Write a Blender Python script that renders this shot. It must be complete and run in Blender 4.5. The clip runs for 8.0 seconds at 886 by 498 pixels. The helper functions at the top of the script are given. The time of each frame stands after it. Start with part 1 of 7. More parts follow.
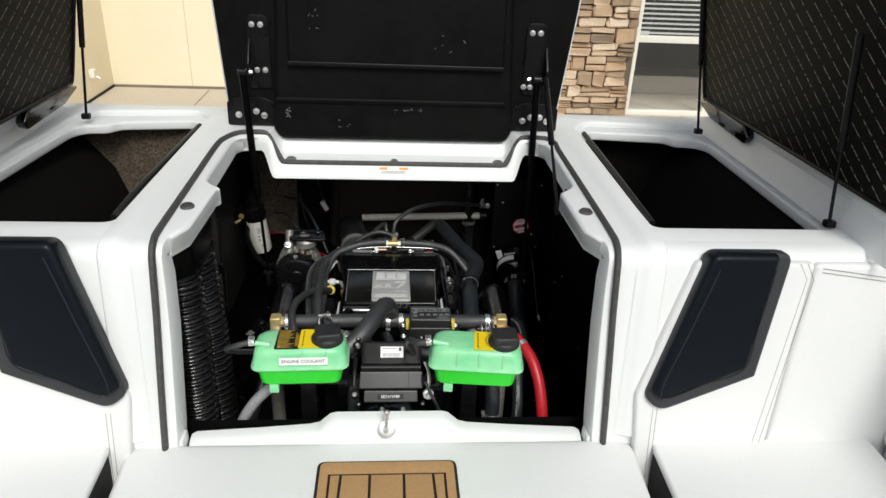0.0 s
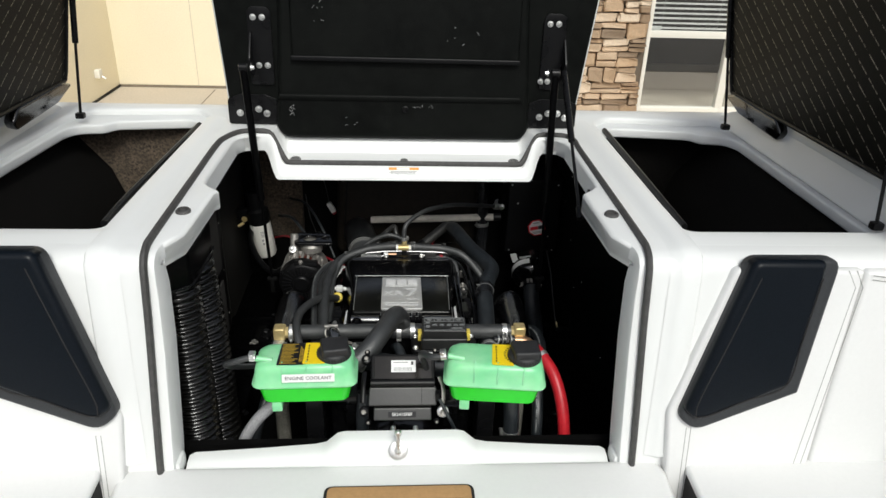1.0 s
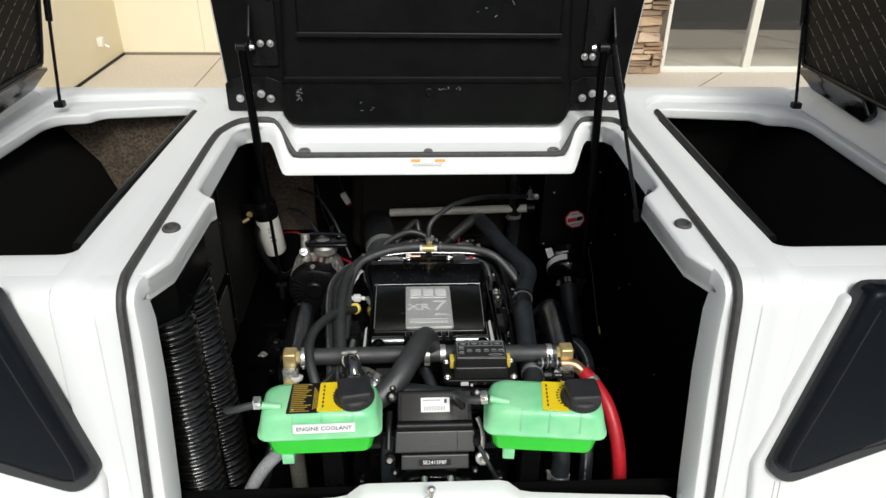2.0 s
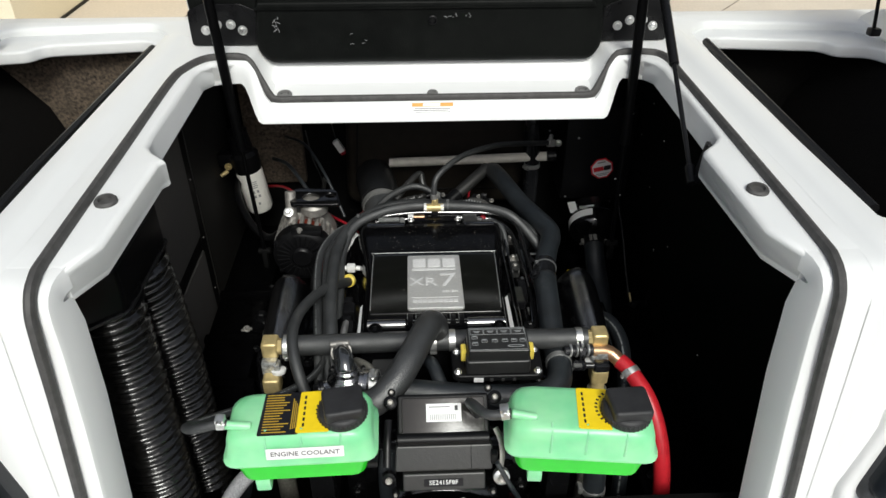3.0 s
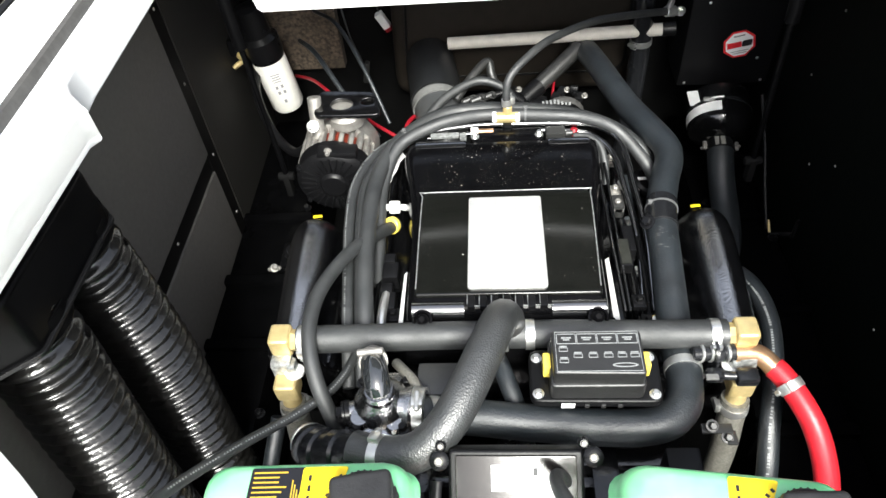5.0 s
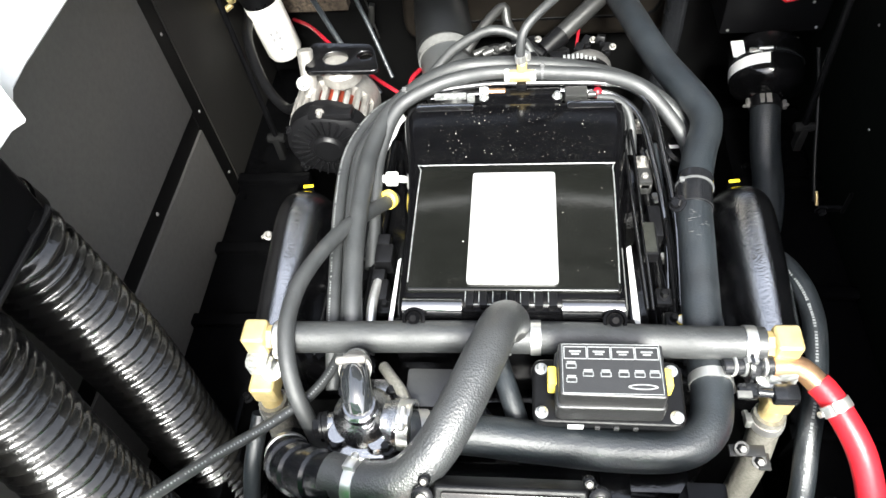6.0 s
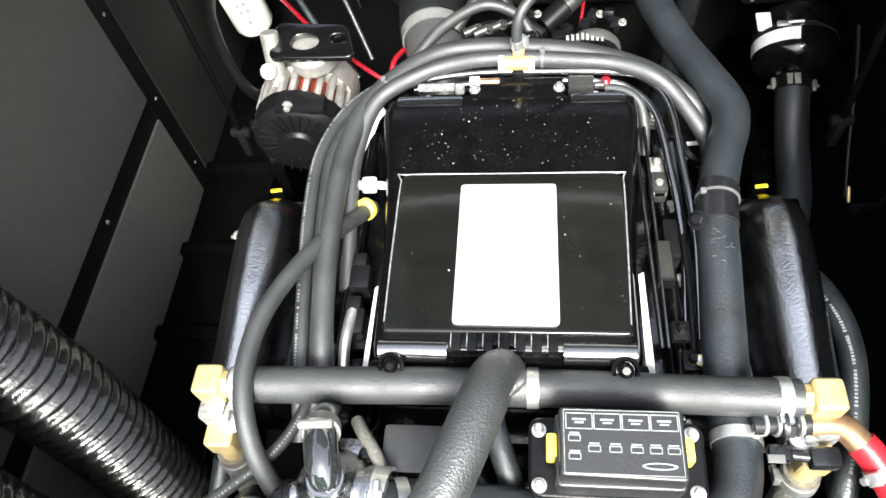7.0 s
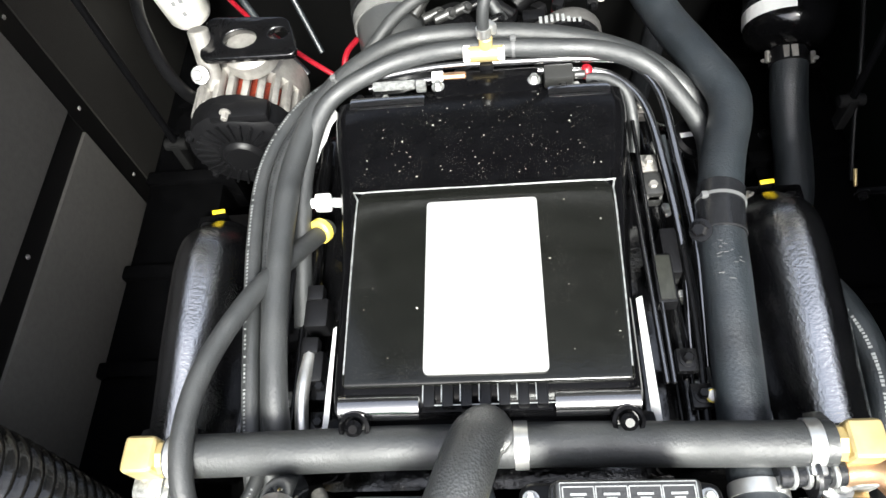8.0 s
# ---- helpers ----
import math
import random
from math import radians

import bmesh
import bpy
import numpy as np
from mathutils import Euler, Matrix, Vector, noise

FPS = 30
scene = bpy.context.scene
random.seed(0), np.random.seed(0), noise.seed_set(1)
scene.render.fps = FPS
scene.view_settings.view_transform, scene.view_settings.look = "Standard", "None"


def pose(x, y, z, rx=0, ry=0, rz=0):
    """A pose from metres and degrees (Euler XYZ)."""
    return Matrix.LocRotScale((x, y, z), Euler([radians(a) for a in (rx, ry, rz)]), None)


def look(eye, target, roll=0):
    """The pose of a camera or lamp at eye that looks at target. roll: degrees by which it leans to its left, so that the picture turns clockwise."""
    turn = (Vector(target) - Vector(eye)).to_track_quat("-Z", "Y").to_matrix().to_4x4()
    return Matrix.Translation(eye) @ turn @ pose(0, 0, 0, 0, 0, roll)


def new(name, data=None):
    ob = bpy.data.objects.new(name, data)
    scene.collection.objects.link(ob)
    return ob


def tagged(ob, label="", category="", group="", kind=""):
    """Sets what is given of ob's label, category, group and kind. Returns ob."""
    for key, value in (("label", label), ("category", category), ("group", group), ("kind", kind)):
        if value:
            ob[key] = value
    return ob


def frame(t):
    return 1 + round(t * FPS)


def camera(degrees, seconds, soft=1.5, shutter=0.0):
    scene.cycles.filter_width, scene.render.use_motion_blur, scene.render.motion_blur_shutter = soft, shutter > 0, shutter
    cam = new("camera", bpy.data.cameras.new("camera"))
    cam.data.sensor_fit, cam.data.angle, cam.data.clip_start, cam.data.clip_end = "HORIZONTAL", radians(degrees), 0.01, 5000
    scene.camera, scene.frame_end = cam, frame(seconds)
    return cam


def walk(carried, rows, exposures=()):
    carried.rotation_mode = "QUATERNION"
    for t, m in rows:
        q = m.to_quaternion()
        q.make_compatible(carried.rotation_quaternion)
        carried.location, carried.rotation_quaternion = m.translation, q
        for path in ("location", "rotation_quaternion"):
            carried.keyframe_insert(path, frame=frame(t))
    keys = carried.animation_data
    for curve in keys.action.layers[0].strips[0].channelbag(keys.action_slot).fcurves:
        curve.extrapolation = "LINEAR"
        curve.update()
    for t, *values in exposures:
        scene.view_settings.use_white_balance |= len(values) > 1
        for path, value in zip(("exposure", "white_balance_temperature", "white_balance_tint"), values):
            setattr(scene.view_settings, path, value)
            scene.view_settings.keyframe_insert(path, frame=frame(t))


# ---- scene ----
cam = camera(64.5, 8.0)
PATH = [
    (0, (-0.004, 0.357, 2.52), (0.149, 2.147, 1.642), 2.6),
    (0.5, (0.001, 0.381, 2.498), (0.144, 2.174, 1.625), 2.4),
    (1, (-0.01, 0.474, 2.483), (0.12, 2.263, 1.6), 2),
    (1.5, (-0.042, 0.622, 2.493), (0.083, 2.399, 1.583), 2.2),
    (1.7, (-0.044, 0.675, 2.488), (0.068, 2.439, 1.551), 1.6),
    (2.8, (-0.023, 0.978, 2.389), (0.055, 2.643, 1.283), 0.4),
    (3, (-0.03, 1.03, 2.382), (0.041, 2.671, 1.241), 0.1),
    (3.5, (-0.057, 1.154, 2.354), (-0.023, 2.746, 1.143), -1.6),
    (4, (-0.053, 1.264, 2.325), (-0.046, 2.778, 1.018), -0.9),
    (4.5, (-0.027, 1.378, 2.295), (-0.092, 2.807, 0.897), -2.9),
    (4.7, (-0.022, 1.419, 2.283), (-0.123, 2.81, 0.85), -4.4),
    (5.8, (0.024, 1.582, 2.222), (-0.22, 2.8, 0.655), -9.1),
    (6, (0.021, 1.609, 2.214), (-0.218, 2.795, 0.622), -9.2),
    (6.5, (0.019, 1.684, 2.186), (-0.223, 2.803, 0.546), -9.8),
    (7, (0.025, 1.759, 2.163), (-0.214, 2.823, 0.487), -10.6),
    (7.5, (0.024, 1.837, 2.135), (-0.197, 2.859, 0.43), -11.2),
    (8, (0.028, 1.87, 2.098), (-0.159, 2.864, 0.372), -12),
]
# exposure follows the dark bay as it fills the view
EXPOSURES = [(0.0, -0.30), (1.5, -0.28), (3.0, -0.14), (3.5, -0.06), (4.0, 0.18), (4.7, 1.16), (5.5, 2.14), (6.0, 2.38), (7.0, 2.28), (8.0, 2.08)]
walk(cam, [(t, look(eye, target, roll)) for t, eye, target, roll in PATH], EXPOSURES)

# ---- light: hazy daylight, soft sun high over the starboard quarter ----
SUN_ELEV, SUN_AZ = 46.0, 170.0          # degrees; azimuth clockwise from +y
world = bpy.data.worlds.new("sky")
scene.world = world
world.use_nodes = True
wn = world.node_tree
sky = wn.nodes.new("ShaderNodeTexSky")
sky.sky_type = "NISHITA"
sky.sun_disc = False
sky.sun_elevation = radians(SUN_ELEV)
sky.sun_rotation = radians(SUN_AZ)
sky.air_density, sky.dust_density, sky.ozone_density = 1.0, 3.0, 1.0
haze = wn.nodes.new("ShaderNodeHueSaturation")
haze.inputs["Saturation"].default_value = 0.45
wn.links.new(sky.outputs[0], haze.inputs["Color"])
wn.links.new(haze.outputs[0], wn.nodes["Background"].inputs[0])
wn.nodes["Background"].inputs[1].default_value = 0.15
sun_data = bpy.data.lights.new("sun", "SUN")
sun_data.energy = 2.5
sun_data.angle = radians(18)
sun_data.color = (0.96, 0.985, 0.925)
sun = new("sun", sun_data)
az, el = radians(SUN_AZ), radians(SUN_ELEV)
sun_from = Vector((math.sin(az) * math.cos(el), math.cos(az) * math.cos(el), math.sin(el)))
sun.matrix_world = look(sun_from * 30, (0, 0, 0))


# ---- materials ----
def mat(name, color, rough=0.5, metal=0.0, grain=0.0, gscale=60.0, stain=0.0, sscale=6.0, bump=0.0, bscale=200.0,
        coat=0.0, ior=1.5, rvar=0.0, tint=None, specks=0.0, island=0.0, trans=0.0, sub=0.0, spec=0.5, weave=0.0):
    """A node material: base colour varied at two scales, roughness variation, fine relief, dust specks."""
    m = bpy.data.materials.new(name)
    m.use_nodes = True
    t = m.node_tree
    n, l = t.nodes, t.links
    p = n["Principled BSDF"]
    p.inputs["Base Color"].default_value = (*color, 1)
    p.inputs["Roughness"].default_value = rough
    p.inputs["Metallic"].default_value = metal
    p.inputs["Specular IOR Level"].default_value = spec
    if coat:
        p.inputs["Coat Weight"].default_value = coat
        p.inputs["Coat Roughness"].default_value = 0.06
        p.inputs["Coat IOR"].default_value = ior
    if trans:
        p.inputs["Transmission Weight"].default_value = trans
    if sub:
        p.inputs["Subsurface Weight"].default_value = sub
        p.inputs["Subsurface Radius"].default_value = (0.3, 0.6, 0.3)
        p.inputs["Subsurface Scale"].default_value = 0.03
    co = n.new("ShaderNodeTexCoord").outputs["Object"]

    def noisy(scale, detail=4.0, rough_=0.55):
        q = n.new("ShaderNodeTexNoise")
        q.inputs["Scale"].default_value = scale
        q.inputs["Detail"].default_value = detail
        q.inputs["Roughness"].default_value = rough_
        l.new(co, q.inputs["Vector"])
        return q.outputs[0]

    def ramp(src, lo, hi, a, b):
        q = n.new("ShaderNodeMapRange")
        q.inputs[1].default_value, q.inputs[2].default_value = lo, hi
        q.inputs[3].default_value, q.inputs[4].default_value = a, b
        l.new(src, q.inputs[0])
        return q.outputs[0]

    def mix(fac, a, b, mode="MIX"):
        q = n.new("ShaderNodeMix")
        q.data_type, q.blend_type = "RGBA", mode
        for sock, v in ((q.inputs[0], fac), (q.inputs[6], a), (q.inputs[7], b)):
            if isinstance(v, (int, float)):
                sock.default_value = v
            elif isinstance(v, tuple):
                sock.default_value = (*v, 1)
            else:
                l.new(v, sock)
        return q.outputs[2]

    out = color
    if grain:
        g = ramp(noisy(gscale, 6), 0.3, 0.7, 1 - grain, 1 + grain)
        out = mix(1.0, out, g, "MULTIPLY")
    if stain:
        s = ramp(noisy(sscale, 3), 0.35, 0.7, 0.0, stain)
        out = mix(s, out, tint or tuple(c * 0.6 for c in color))
    if island:
        geo = n.new("ShaderNodeNewGeometry")
        r = ramp(geo.outputs["Random Per Island"], 0, 1, 1 - island, 1 + island)
        out = mix(1.0, out, r, "MULTIPLY")
    if specks:
        v = n.new("ShaderNodeTexVoronoi")
        v.inputs["Scale"].default_value = 620
        l.new(co, v.inputs["Vector"])
        d = ramp(v.outputs["Distance"], 0.05, 0.17, 1.0, 0.0)
        k = ramp(noisy(34, 5), 0.45, 0.66, 0.0, specks)
        q = n.new("ShaderNodeMath")
        q.operation = "MULTIPLY"
        l.new(d, q.inputs[0])
        l.new(k, q.inputs[1])
        out = mix(q.outputs[0], out, (0.5, 0.48, 0.43))
    if out is not color:
        l.new(out, p.inputs["Base Color"])
    if rvar:
        l.new(ramp(noisy(gscale * 0.3, 4), 0.3, 0.7, max(0.02, rough - rvar), min(1, rough + rvar)), p.inputs["Roughness"])
    if bump:
        b = n.new("ShaderNodeBump")
        b.inputs["Strength"].default_value = min(1.0, bump)
        b.inputs["Distance"].default_value = 0.002
        l.new(noisy(bscale, 5), b.inputs["Height"])
        l.new(b.outputs[0], p.inputs["Normal"])
        if coat:
            l.new(b.outputs[0], p.inputs["Coat Normal"])
    if weave:
        w = n.new("ShaderNodeTexVoronoi")
        w.inputs["Scale"].default_value = 430
        l.new(co, w.inputs["Vector"])
        b = n.new("ShaderNodeBump")
        b.inputs["Strength"].default_value = weave
        b.inputs["Distance"].default_value = 0.002
        l.new(w.outputs["Distance"], b.inputs["Height"])
        l.new(b.outputs[0], p.inputs["Normal"])
    return m


GEL = mat("white_gelcoat", (0.80, 0.81, 0.80), 0.34, stain=0.07, sscale=4)
VINYL = mat("white_vinyl", (0.78, 0.78, 0.77), 0.45, grain=0.012, gscale=120, stain=0.06, sscale=3, bump=0.08, bscale=450)
NAVY = mat("navy_black_vinyl", (0.0040, 0.0062, 0.0095), 0.36, grain=0.2, gscale=200, bump=0.12, bscale=500, rvar=0.06, spec=0.16)
CHAR = mat("charcoal_vinyl", (0.036, 0.038, 0.041), 0.5, grain=0.12, gscale=200, bump=0.15, bscale=500, spec=0.3)
THREAD = mat("grey_thread", (0.35, 0.35, 0.34), 0.8, grain=0.3, gscale=900)
RUBBER = mat("seal_rubber", (0.060, 0.058, 0.056), 0.6, grain=0.25, gscale=80, bump=0.15, bscale=300)
ABS = mat("black_moulded_liner", (0.004, 0.0046, 0.0042), 0.5, grain=0.35, gscale=30, stain=0.5, sscale=5, tint=(0.008, 0.009, 0.008), bump=0.25, bscale=350, rvar=0.1, specks=0.2, spec=0.09)
BLACKP = mat("black_plastic", (0.0045, 0.0045, 0.005), 0.38, grain=0.2, gscale=90, bump=0.15, bscale=400, spec=0.25)
RAMB = mat("ram_black_paint", (0.0018, 0.0018, 0.0020), 0.3, grain=0.2, gscale=60, spec=0.07)
CAPP = mat("dusty_cap_plastic", (0.014, 0.014, 0.015), 0.55, grain=0.3, gscale=70, stain=0.5, sscale=25, tint=(0.032, 0.032, 0.032), bump=0.2, bscale=300)
BLACKM = mat("black_satin_metal", (0.005, 0.005, 0.0055), 0.30, grain=0.2, gscale=60, rvar=0.08, spec=0.25)
PAINT = mat("black_engine_enamel", (0.0028, 0.0028, 0.0032), 0.12, grain=0.2, gscale=50, bump=0.05, bscale=120, rvar=0.04, specks=0.45, spec=0.07)
CAST = mat("black_enamel_cast", (0.003, 0.003, 0.0034), 0.10, grain=0.3, gscale=40, bump=0.25, bscale=140, coat=0.5, rvar=0.06, specks=0.4)
MANI = mat("glossy_black_manifold", (0.003, 0.003, 0.0036), 0.10, grain=0.3, gscale=40, bump=0.36, bscale=300, coat=1.0, ior=4.2, rvar=0.03, specks=0.5, spec=0.3)
MANI.node_tree.nodes["Principled BSDF"].inputs["Coat Roughness"].default_value = 0.02
MIRROR = mat("mirror_black_chrome", (0.02, 0.022, 0.024), 0.04, grain=0.2, gscale=40, coat=1.0, spec=1.0)
MESHH = mat("steel_braided_hose", (0.24, 0.23, 0.20), 0.36, 0.35, grain=0.35, gscale=240, stain=0.5, sscale=14, bump=0.6, bscale=420)
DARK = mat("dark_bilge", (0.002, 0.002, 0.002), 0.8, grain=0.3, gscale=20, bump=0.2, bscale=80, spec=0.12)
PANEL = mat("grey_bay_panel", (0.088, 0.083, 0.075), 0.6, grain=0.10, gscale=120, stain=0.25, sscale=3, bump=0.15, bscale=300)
STRIP = mat("panel_strip", (0.004, 0.0038, 0.0036), 0.5, grain=0.2, spec=0.2)
# Copy of the locker carpet with the shade inside put into its colour.
CARPET_SHADE = mat("carpet_in_shade", (0.0055, 0.005, 0.0045), 0.95, grain=0.6, gscale=330, bump=0.8, bscale=420, spec=0.1)
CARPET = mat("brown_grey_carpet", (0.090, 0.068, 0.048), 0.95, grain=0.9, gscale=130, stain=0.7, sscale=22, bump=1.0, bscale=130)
HOSE = mat("hose_rubber", (0.0165, 0.0180, 0.0188), 0.56, grain=0.25, gscale=60, stain=0.7, sscale=22, tint=(0.030, 0.032, 0.032), bump=0.30, bscale=330, rvar=0.12, specks=0.40, spec=1.0)
HOSEW = mat("woven_finish_hose", (0.026, 0.0275, 0.028), 0.45, grain=0.25, gscale=60, stain=0.4, sscale=12, tint=(0.050, 0.050, 0.048), rvar=0.08, weave=0.26, spec=1.0)
HOSEB = mat("blue_black_hose", (0.0075, 0.0100, 0.0125), 0.45, grain=0.3, gscale=60, stain=0.8, sscale=20, tint=(0.020, 0.025, 0.029), bump=0.36, bscale=330, rvar=0.12, specks=0.4, spec=0.9)
DUCTM = mat("ribbed_duct_plastic", (0.0060, 0.0057, 0.0052), 0.20, grain=0.3, gscale=50, bump=0.9, bscale=42, rvar=0.08, spec=0.5, coat=0.25)
STEEL = mat("stainless_steel", (0.74, 0.74, 0.72), 0.36, 0.9, grain=0.1, gscale=100, rvar=0.1)
ALU = mat("cast_aluminium", (0.36, 0.345, 0.32), 0.5, 0.65, grain=0.2, gscale=80, stain=0.3, sscale=15, bump=0.3, bscale=300)
PLATE = mat("brushed_emblem_metal", (0.70, 0.70, 0.68), 0.42, 0.6, grain=0.05, gscale=200, rvar=0.06)
ETCH = mat("etched_emblem_metal", (0.74, 0.74, 0.73), 0.55, 0.2, grain=0.08, gscale=300)
BRASS = mat("tarnished_brass", (0.58, 0.45, 0.20), 0.42, 0.5, grain=0.2, gscale=60, stain=0.5, sscale=25, tint=(0.62, 0.50, 0.28), bump=0.15, bscale=200, rvar=0.1)
COPPER = mat("copper_fitting", (0.56, 0.33, 0.20), 0.34, 0.85, grain=0.25, gscale=70, stain=0.6, sscale=40, tint=(0.50, 0.38, 0.22), bump=0.2, bscale=220)
REDH = mat("red_hose_rubber", (0.55, 0.018, 0.028), 0.38, grain=0.15, gscale=50, stain=0.2, sscale=14, bump=0.15, bscale=250)
RED = mat("red_insulation", (0.26, 0.006, 0.014), 0.4, grain=0.1)
GREENU = mat("translucent_green_tank", (0.22, 0.66, 0.33), 0.30, grain=0.05, gscale=30, stain=0.60, sscale=14, tint=(0.42, 0.76, 0.45), bump=0.08, bscale=90, sub=0.35)
GREENL = mat("coolant_filled_tank", (0.012, 0.62, 0.015), 0.30, grain=0.05, gscale=30, stain=0.2, sscale=9, tint=(0.03, 0.68, 0.03))
YELLOW = mat("yellow_label", (0.86, 0.62, 0.01), 0.45, grain=0.04)
YCLIP = mat("yellow_plastic", (0.80, 0.62, 0.10), 0.4, grain=0.05)
BLACKL = mat("black_label", (0.008, 0.008, 0.010), 0.35, grain=0.1)
WHITEL = mat("white_label", (0.82, 0.82, 0.81), 0.45, grain=0.03, gscale=150)
ORANGEL = mat("orange_label", (0.85, 0.30, 0.02), 0.45, grain=0.04)
INK = mat("black_ink", (0.012, 0.012, 0.014), 0.5, grain=0.1)
GREYINK = mat("grey_ink", (0.25, 0.25, 0.25), 0.5, grain=0.2, gscale=400)
GOLDINK = mat("gold_ink", (0.48, 0.31, 0.03), 0.5, grain=0.1)
REDINK = mat("red_ink", (0.70, 0.02, 0.03), 0.45, grain=0.05)
WHITEP = mat("white_plastic", (0.75, 0.75, 0.73), 0.4, grain=0.06)
PRINT = mat("soft_grey_print", (0.26, 0.27, 0.27), 0.6, grain=0.25, gscale=300)
FUSEP = mat("dark_grey_box_plastic", (0.014, 0.014, 0.014), 0.42, grain=0.15, gscale=90, bump=0.2, bscale=400, spec=0.9)
# Pale tone for painted edge highlights on the hood, and for bright silvery metal.
GLINT_METAL = mat("highlight_and_bright_metal", (0.42, 0.43, 0.42), 0.35, 0.6, grain=0.5, gscale=160)
GREYP = mat("grey_plastic", (0.024, 0.024, 0.023), 0.42, grain=0.12, gscale=90, bump=0.15, spec=0.8)
FILTERW = mat("white_filter_paint", (0.78, 0.76, 0.70), 0.35, grain=0.04, stain=0.1)
TEAK = mat("tan_foam_decking", (0.46, 0.265, 0.115), 0.8, grain=0.07, gscale=140, stain=0.15, sscale=20, bump=0.25, bscale=500)
CAULK = mat("black_foam_line", (0.012, 0.011, 0.011), 0.8, grain=0.2)
BRAID = mat("braided_hose", (0.30, 0.30, 0.31), 0.5, grain=0.5, gscale=500, bump=0.8, bscale=600)
STUCCO = mat("cream_stucco", (0.90, 0.82, 0.63), 0.9, grain=0.05, gscale=60, stain=0.10, sscale=0.8, bump=0.5, bscale=160)
CONCRETE = mat("driveway_concrete", (0.54, 0.475, 0.39), 0.9, grain=0.10, gscale=30, stain=0.35, sscale=0.9, bump=0.4, bscale=120, tint=(0.44, 0.385, 0.31))
JOINT = mat("concrete_joint", (0.16, 0.13, 0.10), 0.95, grain=0.2)
MORTAR = mat("dark_mortar", (0.15, 0.12, 0.09), 0.95, grain=0.25, gscale=60, bump=0.6, bscale=120)
FRAMEW = mat("cream_window_frame", (0.80, 0.77, 0.69), 0.45, grain=0.03)
SLAT = mat("white_blind_slat", (0.74, 0.73, 0.70), 0.5, grain=0.03)
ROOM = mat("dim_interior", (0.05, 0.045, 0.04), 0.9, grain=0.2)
FAR = mat("grey_brown_wall", (0.17, 0.145, 0.12), 0.9, grain=0.08, gscale=8, stain=0.2, sscale=0.5)
ROLLP = mat("soft_gloss_black", (0.004, 0.004, 0.0045), 0.26, grain=0.2, gscale=50, bump=0.05, bscale=120, coat=1.0, ior=2.4, spec=0.9)
RING = mat("grey_plug_rim", (0.16, 0.16, 0.155), 0.5, grain=0.2, gscale=80)
GASKET_GREY = mat("soft_grey_tape", (0.11, 0.112, 0.112), 0.6, grain=0.2)

STONE = mat("ledge_stone", (0.44, 0.345, 0.255), 0.9, grain=0.40, gscale=26, stain=0.6, sscale=9, tint=(0.50, 0.44, 0.36), bump=1.0, bscale=60)
_n, _l = STONE.node_tree.nodes, STONE.node_tree.links
_p = _n["Principled BSDF"]
_src = _p.inputs["Base Color"].links[0].from_socket
_oi = _n.new("ShaderNodeObjectInfo")
_cr = _n.new("ShaderNodeValToRGB")
_cr.color_ramp.elements[0].color = (0.58, 0.52, 0.46, 1)
_cr.color_ramp.elements[1].color = (1.55, 1.55, 1.52, 1)
_e = _cr.color_ramp.elements.new(0.5)
_e.color = (1.15, 0.98, 0.80, 1)
_m = _n.new("ShaderNodeMix")
_m.data_type, _m.blend_type = "RGBA", "MULTIPLY"
_m.inputs[0].default_value = 1
_l.new(_oi.outputs["Random"], _cr.inputs[0])
_l.new(_src, _m.inputs[6])
_l.new(_cr.outputs[0], _m.inputs[7])
_l.new(_m.outputs[2], _p.inputs["Base Color"])


